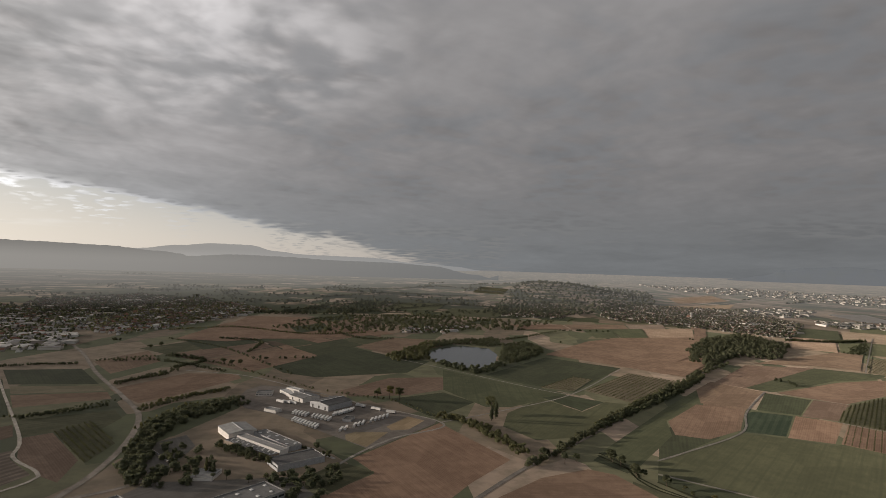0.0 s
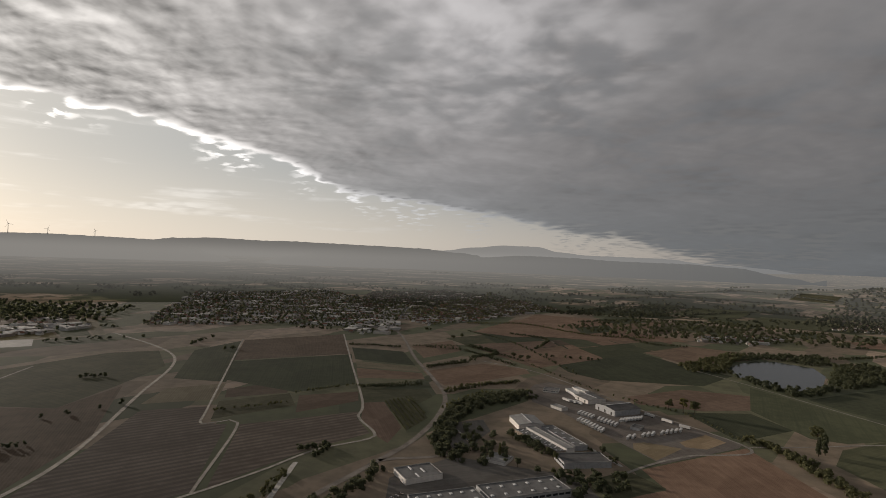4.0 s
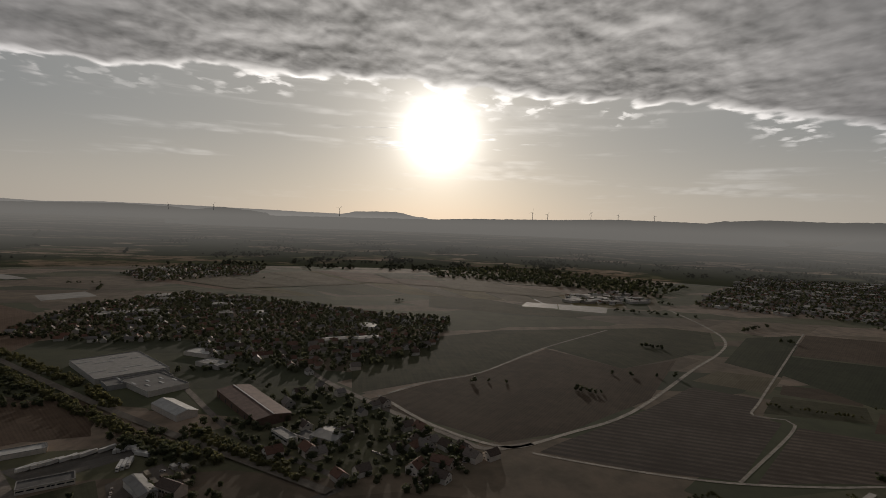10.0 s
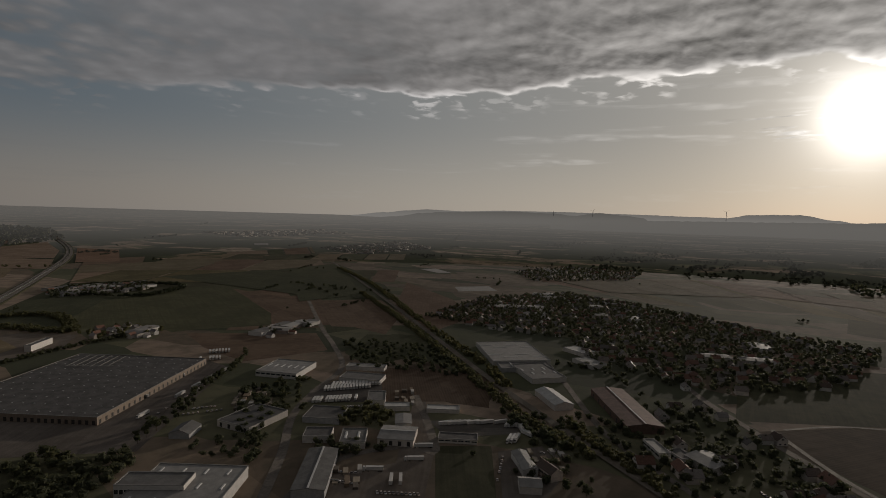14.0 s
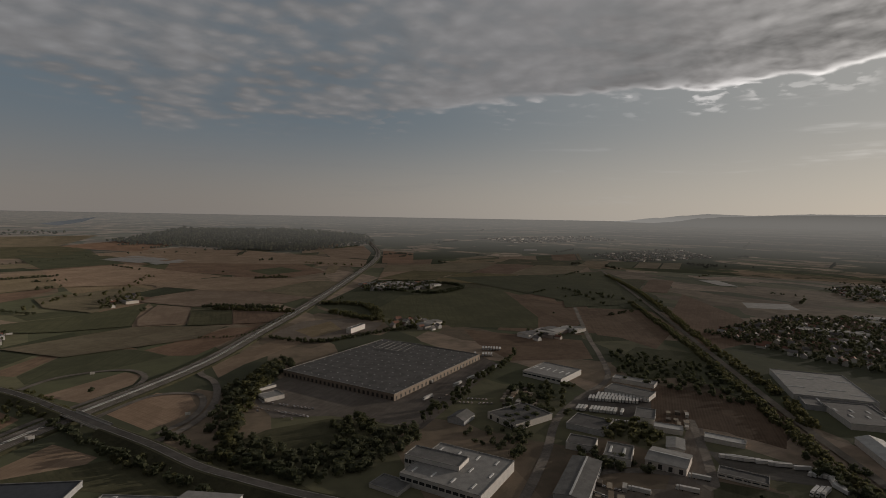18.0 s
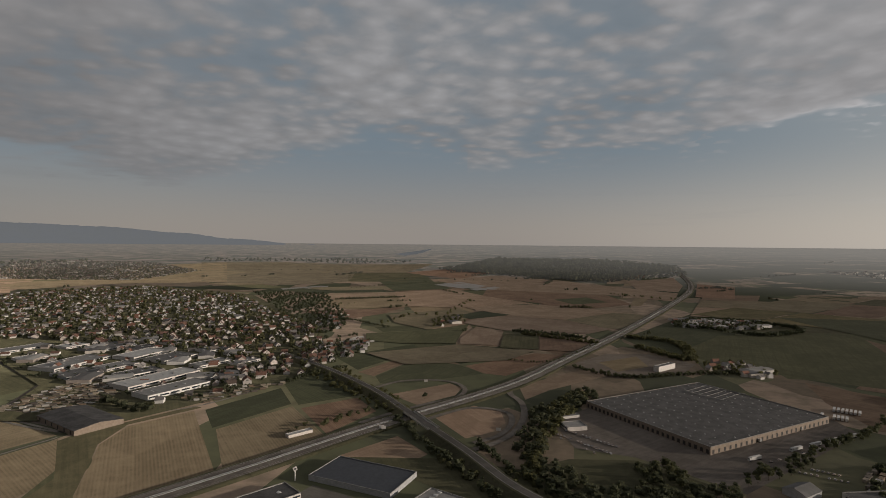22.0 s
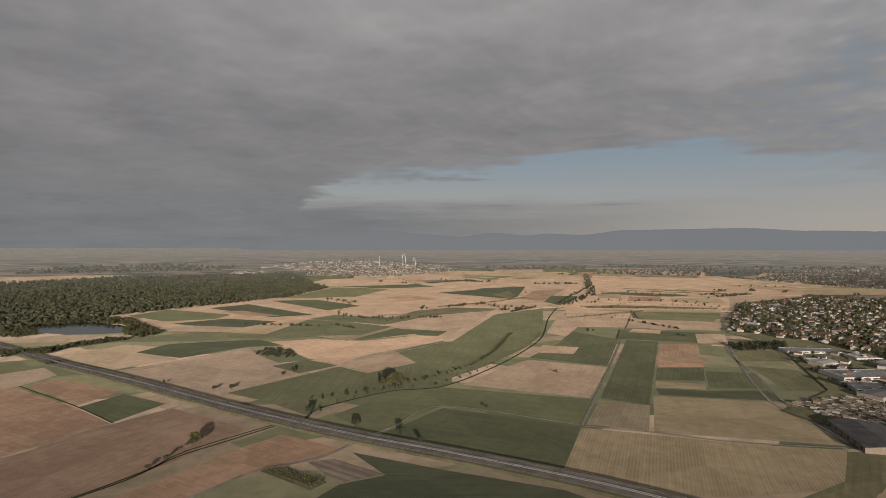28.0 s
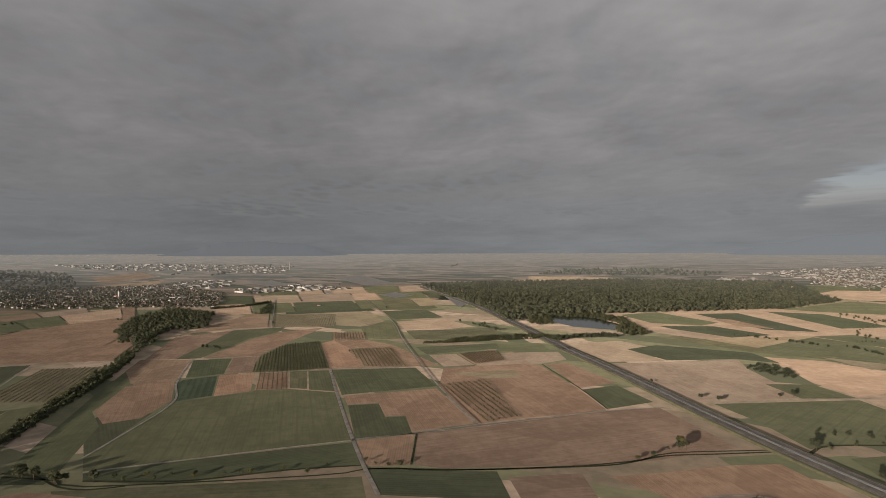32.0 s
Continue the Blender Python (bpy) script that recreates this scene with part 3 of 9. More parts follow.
def ribbon(line, left, right, lift, rise=0.0):
    """A strip along a line, between two offsets to its left; rise makes it a low bank with sloped sides."""
    verts, faces = [], []
    cols = 4 if rise else 2
    for i, p in enumerate(line):
        d = (line[min(i + 1, len(line) - 1)] - line[max(i - 1, 0)]).normalized()
        nrm = Vector((-d.y, d.x, 0))
        for off, dz in ([(left, 0), (right, 0)] if not rise else [(left + rise * 2, -rise - lift), (left, 0), (right, 0), (right - rise * 2, -rise - lift)]):
            q = p + nrm * off
            verts.append((q.x, q.y, ground_z(q.x, q.y) + lift + (dz if dz else 0) + (rise if not dz else 0)))
    for i in range(len(line) - 1):
        for c in range(cols - 1):
            a = i * cols + c
            faces.append((a, a + 1, a + cols + 1, a + cols))
    return verts, faces


LAYER = [0]


def field(kind, points, label="", name="field", along=None, over=False):
    """One plot of farmland with its own row direction, lying on the ground, or over the far sheets of farmland."""
    LAYER[0] += 1
    pts = [Vector((x, y, 0)) for x, y in points]
    mid = sum(pts, Vector()) / len(pts)
    far = max(p.length for p in pts) > 1900
    longest = max(zip(pts, pts[1:] + pts[:1]), key=lambda e: (e[1] - e[0]).length)
    turn = math.atan2(*(longest[1] - longest[0]).yx) if along is None else along
    lift = 0.02 + 0.0003 * LAYER[0] if not (far or over) else 0.7 + 0.0012 * LAYER[0]
    back = Matrix.Rotation(-turn, 4, "Z") @ Matrix.Translation(-mid)
    bm = bmesh.new()
    bm.faces.new([bm.verts.new(p) for p in pts])
    if far:
        bmesh.ops.triangulate(bm, faces=bm.faces[:])
        for _ in range(4):
            long_edges = [e for e in bm.edges if e.calc_length() > 130]
            if not long_edges:
                break
            bmesh.ops.subdivide_edges(bm, edges=long_edges, cuts=1)
            bmesh.ops.triangulate(bm, faces=bm.faces[:])
    bm.normal_update()
    if sum(f.normal.z for f in bm.faces) < 0:
        bmesh.ops.reverse_faces(bm, faces=bm.faces[:])
    for v in bm.verts:
        v.co.z = ground_z(v.co.x, v.co.y) + lift
    bm.transform(back)
    ob = part(name, bm, kind, None)
    ob.matrix_basis = Matrix.Translation(mid) @ Matrix.Rotation(turn, 4, "Z")
    words = FIELD_WORDS.get(kind, ("bare field", "field"))
    return tagged(ob, label or words[0], words[1], kind="structure")


def patchwork(a, b, c, d, columns, rows, kinds, seed):
    """Many narrow plots side by side between four plan corners, each a field of its own."""
    rng = random.Random(seed)
    a, b, c, d = (Vector(p) for p in (a, b, c, d))
    v = 0.0
    for j in range(rows):
        v2 = 1.0 if j == rows - 1 else min(1.0, v + rng.uniform(0.7, 1.3) / rows)
        u = 0.0
        while u < 0.98:
            u2 = min(1.0, u + rng.uniform(0.5, 1.6) / columns)
            if rng.random() < 0.86:
                gap = 0.004
                quad = [(a.lerp(b, p)).lerp(d.lerp(c, p), q) for p, q in ((u + gap, v + gap), (u2 - gap, v + gap), (u2 - gap, v2 - gap), (u + gap, v2 - gap))]
                field(rng.choice(kinds), [(p.x, p.y) for p in quad])
            u = u2
        v = v2


FIELD_WORDS = {
    "soil": ("brown ploughed field with faint drill rows", "field"), "soil_pale": ("pale dry ploughed field in low sun", "field"),
    "soil_rows": ("ridged brown field with dark furrows", "field"), "soil_dark": ("dark freshly turned soil plot", "field"),
    "stubble": ("tan stubble field with faded rows", "field"), "crop": ("green young wheat field with tramlines", "field"),
    "crop_dark": ("dark green dense wheat field", "field"), "crop_blue": ("blue-green crop field with dark rows", "field"),
    "grass": ("green meadow with uneven grass", "meadow"), "grass_dry": ("dry yellowed grass strip", "meadow"),
    "sand": ("orange sand and earth heap area", "sand"), "gravel": ("pale gravel yard with worn patches", "yard"),
    "paving": ("grey paved yard with stains", "yard"), "foil": ("plastic foil over crop rows", "foil"), "water": ("still dark pond reflecting the sky", "water")}


def road(kind, width, points, label, lift=0.0, name="road", marks=False):
    """A road or track laid along plan points."""
    line = smooth_line(points)
    far = max(p.length for p in line) > 1900
    lift = lift + (1.6 if far else 0.25)
    ob = tagged(solid(name, mesh(name, *ribbon(line, width / 2, -width / 2, lift)), kind), label, "road", kind="structure")
    if marks:
        for side in (1, -1):
            off = side * (width / 2 - 0.5)
            solid("edge_line", mesh("edge_line", *ribbon(line, off + 0.11, off - 0.11, lift + 0.06)), "marking", ob)
    return ob


def motorway(points):
    """Two carriageways with a green middle strip, guard rails and white edge lines."""
    line = smooth_line(points, 15.0)
    ob = tagged(solid("motorway", mesh("verge", *ribbon(line, 15.5, -15.5, 1.7, 0.5)), "grass"), "dual carriageway motorway with grassy verges", "road", kind="structure")
    for side in (1, -1):
        a, b = (12.2, 1.9) if side > 0 else (-1.9, -12.2)
        solid("carriageway", mesh("carriageway", *ribbon(line, a, b, 2.5)), "asphalt_old", ob, "worn grey asphalt carriageway")
        for off in (11.8, 9.2):
            solid("edge_line", mesh("edge_line", *ribbon(line, side * off + 0.13, side * off - 0.13, 2.6)), "marking", ob)
        verts, faces = [], []
        for off in (1.3,):
            for i, p in enumerate(line):
                d = (line[min(i + 1, len(line) - 1)] - line[max(i - 1, 0)]).normalized()
                q = p + Vector((-d.y, d.x, 0)) * side * off
                z = ground_z(q.x, q.y) + 2.6
                verts += [(q.x, q.y, z), (q.x, q.y, z + 0.75), (q.x - d.y * 0.12, q.y + d.x * 0.12, z + 0.75), (q.x - d.y * 0.12, q.y + d.x * 0.12, z)]
            for i in range(len(line) - 1):
                for k in range(4):
                    faces.append((i * 4 + k, i * 4 + (k + 1) % 4, i * 4 + 4 + (k + 1) % 4, i * 4 + 4 + k))
        solid("guard_rail", mesh("guard_rail", verts, faces), "steel", ob, "galvanised guard rail")
    return ob


def overpass(points, gap_at):
    """A road on two grassy banks, carried over the motorway by a slab on piers with parapets."""
    line = smooth_line(points, 8.0)
    ob = tagged(solid("overpass", mesh("overpass", *ribbon(line, 4.3, -4.3, 5.9)), "asphalt"), "grey asphalt road crossing the motorway on a bridge", "road", kind="structure")
    for side in (3.9, -3.9):
        solid("edge_line", mesh("edge_line", *ribbon(line, side + 0.15, side - 0.15, 5.96)), "marking", ob)
    cut = min(range(len(line)), key=lambda i: math.hypot(line[i].x - gap_at[0], line[i].y - gap_at[1]))
    for run in (line[:cut - 3], line[cut + 4:]):
        verts, faces = [], []
        for i, p in enumerate(run):
            d = (run[min(i + 1, len(run) - 1)] - run[max(i - 1, 0)]).normalized()
            for off, z in ((15.0, -0.3), (6.2, 5.7), (-6.2, 5.7), (-15.0, -0.3)):
                verts.append((p.x - d.y * off, p.y + d.x * off, z))
        for i in range(len(run) - 1):
            for c in range(3):
                faces.append((i * 4 + c, i * 4 + c + 1, i * 4 + c + 5, i * 4 + c + 4))
        faces += [(0, 1, 2, 3), tuple(len(verts) - k for k in (1, 2, 3, 4))]
        solid("embankment", mesh("embankment", verts, faces), "grass", ob, "grassy road embankment")
    span = line[cut - 4:cut + 5]
    solid("bridge_slab", mesh("bridge_slab", *ribbon(span, 7.2, -7.2, 5.2)), "concrete", ob)
    for side in (7.2, -7.2):
        verts, faces = [], []
        for i, p in enumerate(span):
            d = (span[min(i + 1, len(span) - 1)] - span[max(i - 1, 0)]).normalized()
            verts += [(p.x - d.y * (side + e), p.y + d.x * (side + e), z) for e, z in ((-0.15, 5.2), (-0.15, 6.8), (0.15, 6.8), (0.15, 5.2))]
        for i in range(len(span) - 1):
            faces += [(i * 4 + k, i * 4 + (k + 1) % 4, i * 4 + 4 + (k + 1) % 4, i * 4 + 4 + k) for k in range(4)]
        solid("parapet", mesh("parapet", verts, faces), "concrete", ob, "pale concrete parapet")
    for off in (-4, 0, 4):
        p, q = line[cut], (line[cut + 1] - line[cut - 1]).normalized()
        pier = part("pier", boxes((-0.6, -0.6, 0, 0.6, 0.6, 5.3)), "concrete", ob)
        pier.location = (p.x - q.y * off, p.y + q.x * off, 0)
    return ob


def ditch(points, width=2.6):
    line = smooth_line(points)
    return tagged(solid("ditch", mesh("ditch", *ribbon(line, width / 2, -width / 2, 0.22 if max(p.length for p in line) < 1900 else 1.5)), "ditch"), "narrow dark water ditch between fields", "ditch", kind="structure")


# ---- leaves, trees, woods ----
def leaf_verts(rng, centres, radii, sizes, squash=0.8):
    """Corners of small bent leaf clumps over the outside of lumps, four to a clump."""
    count = len(centres)
    d = rng.normal(size=(count, 3))
    d /= np.linalg.norm(d, axis=1)[:, None]
    d[:, 2] = np.where(d[:, 2] < -0.5, -d[:, 2], d[:, 2])
    at = centres + d * (radii * rng.uniform(0.72, 1.08, count))[:, None] * np.array([1, 1, squash])
    u = np.cross(d, rng.normal(size=(count, 3)))
    u /= np.linalg.norm(u, axis=1)[:, None] + 1e-9
    w = np.cross(d + rng.normal(size=(count, 3)) * 0.45, u)
    w /= np.linalg.norm(w, axis=1)[:, None] + 1e-9
    s = (sizes * rng.uniform(0.6, 1.3, count))[:, None]
    return np.stack([at - u * s, at + w * s * 0.8, at + u * s, at - w * s * 0.8], 1).reshape(-1, 3)


CUBE = np.array([(x, y, z) for z in (-0.6, 1) for x, y in ((-1, -1), (1, -1), (1, 1), (-1, 1))], float) * 0.52
SIDES = np.array([(4, 5, 6, 7), (0, 1, 5, 4), (1, 2, 6, 5), (2, 3, 7, 6), (3, 0, 4, 7)])


def heart_verts(rng, centres, radii, squash=0.8):
    """Corners of the thick twiggy heart of each lump, five crooked faces apiece, which the leaves cover."""
    n = len(centres)
    a = rng.uniform(0, math.tau, n)
    c, s_ = np.cos(a)[:, None], np.sin(a)[:, None]
    box = CUBE[None] * rng.uniform(0.75, 1.2, (n, 8, 1)) * radii[:, None, None] * np.array([1, 1, squash])
    turned_box = np.stack([box[:, :, 0] * c - box[:, :, 1] * s_, box[:, :, 0] * s_ + box[:, :, 1] * c, box[:, :, 2]], 2) + centres[:, None, :]
    return turned_box[:, SIDES].reshape(-1, 3)


def quad_mesh(name, verts):
    """A mesh of separate quads, quick to make."""
    data = bpy.data.meshes.new(name)
    n = len(verts)
    data.vertices.add(n)
    data.vertices.foreach_set("co", verts.astype(np.float32).ravel())
    data.loops.add(n)
    data.loops.foreach_set("vertex_index", np.arange(n, dtype=np.int32))
    data.polygons.add(n // 4)
    data.polygons.foreach_set("loop_start", np.arange(0, n, 4, dtype=np.int32))
    data.update(calc_edges=True)
    return data


def trunk_bmesh(rng, height, girth, limbs):
    bm = bmesh.new()

    def tube(a, b, ra, rb):
        d = (b - a).normalized()
        side = d.cross(Vector((0.3, 1, 0.2))).normalized()
        up = d.cross(side)
        rings = []
        for p, r in ((a, ra), (b, rb)):
            rings.append([bm.verts.new(p + (side * math.cos(k * math.tau / 6) + up * math.sin(k * math.tau / 6)) * r) for k in range(6)])
        for k in range(6):
            bm.faces.new((rings[0][k], rings[0][(k + 1) % 6], rings[1][(k + 1) % 6], rings[1][k]))

    tube(Vector((0, 0, -0.2)), Vector((0.05, 0, height)), girth, girth * 0.45)
    for _ in range(limbs):
        z = height * rng.uniform(0.5, 1.0)
        a = rng.uniform(0, math.tau)
        tube(Vector((0, 0, z)), Vector((math.cos(a), math.sin(a), 0.9)) * height * rng.uniform(0.3, 0.55) + Vector((0, 0, z)), girth * 0.4, girth * 0.1)
    return bm


def make_tree(seed, tall, wide, leaf="leaf", shape="round", count=700):
    """A tree with trunk, limbs and a crown of leaf clumps, kept below the ground until copied."""
    rng = np.random.default_rng(seed)
    ob = thing("tree", "", "tree")
    lumps, radii = [], []
    k = {"round": 11, "poplar": 9, "airy": 16, "bush": 7}[shape]
    for i in range(k):
        a = rng.uniform(0, math.tau)
        if shape == "poplar":
            z = tall * (0.16 + 0.8 * i / k)
            r = wide * 0.5 * (1.0 - 0.55 * abs(i / k - 0.35))
            lumps.append((math.cos(a) * r * 0.25, math.sin(a) * r * 0.25, z))
            radii.append(r * 0.85)
        else:
            z = tall * rng.uniform(0.42 if shape != "bush" else 0.3, 0.82)
            q = wide * 0.5 * rng.uniform(0.25, 0.75) * (1.15 - abs(z / tall - 0.55))
            lumps.append((math.cos(a) * q, math.sin(a) * q, z))
            radii.append(wide * rng.uniform(0.17, 0.3) * (0.75 if shape == "airy" else 1.0))
    lumps, radii = np.array(lumps), np.array(radii)
    pick = rng.choice(len(lumps), count, p=radii ** 2 / np.sum(radii ** 2))
    leaves = leaf_verts(rng, lumps[pick], radii[pick], np.full(count, 0.04 * (tall + wide) * 0.5 + 0.1))
    part("trunk", trunk_bmesh(rng, tall * (0.55 if shape != "bush" else 0.3), 0.022 * tall + 0.06, 6), "bark", ob)
    solid("crown", quad_mesh("crown", np.concatenate([heart_verts(rng, lumps, radii), leaves])), leaf, ob)
    return ob


TREES = {
    "round": [make_tree(1, 11, 9), make_tree(2, 13, 10), make_tree(3, 9, 8), make_tree(4, 12, 9, "leaf_dark")],
    "dark": [make_tree(5, 12, 9, "leaf_dark"), make_tree(6, 10, 8, "leaf_dark"), make_tree(7, 14, 9, "leaf_dark")],
    "poplar": [make_tree(8, 17, 5.5, "leaf_dark", "poplar"), make_tree(9, 15, 5, "leaf_dark", "poplar")],
    "airy": [make_tree(10, 24, 15, "leaf_pale", "airy", 1000), make_tree(11, 21, 13, "leaf_pale", "airy", 900)],
    "bush": [make_tree(12, 5, 6, "leaf", "bush", 380), make_tree(13, 4, 5, "leaf_dark", "bush", 340), make_tree(14, 6, 6, "leaf_pale", "bush", 380)],
}
TREE_WORDS = {"round": "leafy green deciduous tree with rounded crown", "dark": "dark green dense deciduous tree", "poplar": "tall narrow dark columnar tree",
              "airy": "large pale airy tree with thin spring leaves", "bush": "low bushy shrub beside a field"}
dice = random.Random(7)


def tree(kind, x, y, size=1.0, group=""):
    ob = repeat(dice.choice(TREES[kind]), Matrix.LocRotScale((x, y, ground_z(x, y)), Euler((0, 0, dice.uniform(0, 6.28))), (size * dice.uniform(0.9, 1.15),) * 2 + (size * dice.uniform(0.85, 1.15),)))
    return tagged(ob, TREE_WORDS[kind], "shrub" if kind == "bush" else "tree", group)


def tree_row(kind, points, gap, size=1.0, group="trees in a row", jitter=2.0):
    """Trees along a line: single ones near by, an uncounted row farther off."""
    line = smooth_line(points, 2.0)
    run, far_spots = 0.0, []
    distant = sum(p.length for p in line) / len(line) > 620
    for a, b in zip(line, line[1:]):
        run += (b - a).length
        if run >= gap:
            run = -dice.uniform(0, gap * 0.5)
            x, y, k = b.x + dice.uniform(-jitter, jitter), b.y + dice.uniform(-jitter, jitter), size * dice.uniform(0.7, 1.2)
            if distant:
                far_spots.append((x, y))
            else:
                tree(kind, x, y, k, group)
    if far_spots:
        tall = (5.0 if kind == "bush" else 11.0) * size
        foliage("field_trees", far_spots, tall, tall * 0.95, "leaf_dark" if kind == "dark" else "leaf", "loose row of field trees and shrubs", 60, tall * 0.085)


def inside(x, y, poly):
    hit = False
    for (ax, ay), (bx, by) in zip(poly, poly[1:] + poly[:1]):
        if (ay > y) != (by > y) and x < (bx - ax) * (y - ay) / (by - ay) + ax:
            hit = not hit
    return hit


def scatter(rng, poly, gap, jitter=0.45, turn=0.0):
    """Uneven grid points inside a plan outline."""
    c, s = math.cos(turn), math.sin(turn)
    us = [(x * c + y * s, -x * s + y * c) for x, y in poly]
    x0, x1, y0, y1 = min(u for u, _ in us), max(u for u, _ in us), min(v for _, v in us), max(v for _, v in us)
    out, i = [], 0
    while y0 + i * gap < y1:
        j = 0
        while x0 + j * gap < x1:
            u = x0 + (j + (i % 2) * 0.5 + rng.uniform(-jitter, jitter)) * gap
            v = y0 + (i + rng.uniform(-jitter, jitter)) * gap
            x, y = u * c - v * s, u * s + v * c
            if inside(x, y, poly):
                out.append((x, y))
            j += 1
        i += 1
    return out


def foliage(name, spots, tall, wide, leaf, label, leaves=40, size=1.3, category="trees"):
    """Uncounted trees or shrubs in one object: each a few lumps of leaf clumps."""
    # leaves this far off get the material with painted haze glow
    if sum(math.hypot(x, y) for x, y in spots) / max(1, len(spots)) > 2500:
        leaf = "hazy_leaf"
    rng = np.random.default_rng(len(spots) + int(tall * 10))
    near_by = sum(math.hypot(x, y) for x, y in spots) / max(1, len(spots)) < 760
    n, each = len(spots), max(8, int(leaves * (2.3 if near_by else 1.5)))
    base = np.array([(x, y, ground_z(x, y)) for x, y in spots])
    k = rng.uniform(0.65, 1.25, n)
    lumps = np.repeat(base[:, None, :], 3, 1)
    lumps[:, :, :2] += rng.normal(size=(n, 3, 2)) * (wide * k * 0.18)[:, None, None]
    lumps[:, :, 2] += tall * k[:, None] * np.array([0.3, 0.55, 0.78])
    radii = wide * k[:, None] * np.array([0.46, 0.48, 0.32])
    own = np.repeat(np.arange(n), each)
    pick = rng.choice(3, n * each, p=[0.389, 0.423, 0.188])
    verts = leaf_verts(rng, lumps[own, pick], radii[own, pick], size * (0.66 if near_by else 0.78) * k[own])
    verts = np.concatenate([heart_verts(rng, lumps.reshape(-1, 3), radii.ravel()), verts])
    return tagged(solid(name, quad_mesh(name, verts), leaf), label, category, kind="stuff")


def wood(points, gap, tall, leaf, label, leaves=46, size=1.05, name="woodland"):
    if sum(math.hypot(*p) for p in points) / len(points) > 1500:
        gap, leaves, size = gap * 1.25, int(leaves * 0.40), size * 1.75
    return foliage(name, scatter(random.Random(len(points)), points, gap), tall, min(gap * 1.25, tall * 1.1), leaf, label, leaves, size, "woodland")


def hedge(points, width, tall, leaf, label="overgrown hedge of mixed shrubs", gap=3.5, name="hedge", leaves=26, size=0.8):
    rng = random.Random(int(abs(points[0][0])))
    line = smooth_line(points, gap)
    spots = []
    for i, p in enumerate(line[:-1]):
        d = (line[i + 1] - p).normalized()
        for _ in range(max(1, int(width / 4))):
            if rng.random() < 0.88:
                o = rng.uniform(-width / 2, width / 2)
                spots.append((p.x - d.y * o, p.y + d.x * o))
    return foliage(name, spots, tall, max(3.0, tall * 0.85), leaf, label, leaves, size, "hedge")


def vineyard(points, gap=5.0, tall=2.2, leaf="vine", label="orchard rows of small trees", ground="soil"):
    """Rows of small trees along the plot's longest side, on bare ground."""
    if ground:
        field(ground, points)
    rng = random.Random(len(points) * 3)
    pts = [Vector((x, y)) for x, y in points]
    e = max(((b - a) for a, b in zip(pts, pts[1:] + pts[:1])), key=lambda v: v.length)
    turn = math.atan2(e.y, e.x)
    c, s = math.cos(turn), math.sin(turn)
    us = [(x * c + y * s, -x * s + y * c) for x, y in points]
    spots = []
    v = min(q for _, q in us) + gap / 2
    while v < max(q for _, q in us):
        u = min(q for q, _ in us)
        while u < max(q for q, _ in us):
            x, y = u * c - v * s, u * s + v * c
            if rng.random() < 0.9 and inside(x, y, points):
                spots.append((x + rng.uniform(-0.4, 0.4), y + rng.uniform(-0.4, 0.4)))
            u += tall * 1.3
        v += gap
    if spots:
        foliage("orchard", spots, tall, tall * 0.66, leaf, label, 14, tall * 0.2, "orchard")


# ---- buildings and vehicles ----
def plan_frame(a, b, c):
    """The pose, width and depth of a rectangle from three plan corners: a to b is its front, b to c its side."""
    a, b, c = (Vector((*p, 0)) for p in (a, b, c))
    ex = (b - a).normalized()
    ey = Vector((-ex.y, ex.x, 0))
    depth = (c - b).dot(ey)
    width = (b - a).length
    if depth < 0:
        a, ex, ey, depth = b, -ex, -ey, -depth
    m = Matrix(((ex.x, ey.x, 0, a.x), (ex.y, ey.y, 0, a.y), (0, 0, 1, ground_z(a.x, a.y)), (0, 0, 0, 1)))
    return m, width, depth


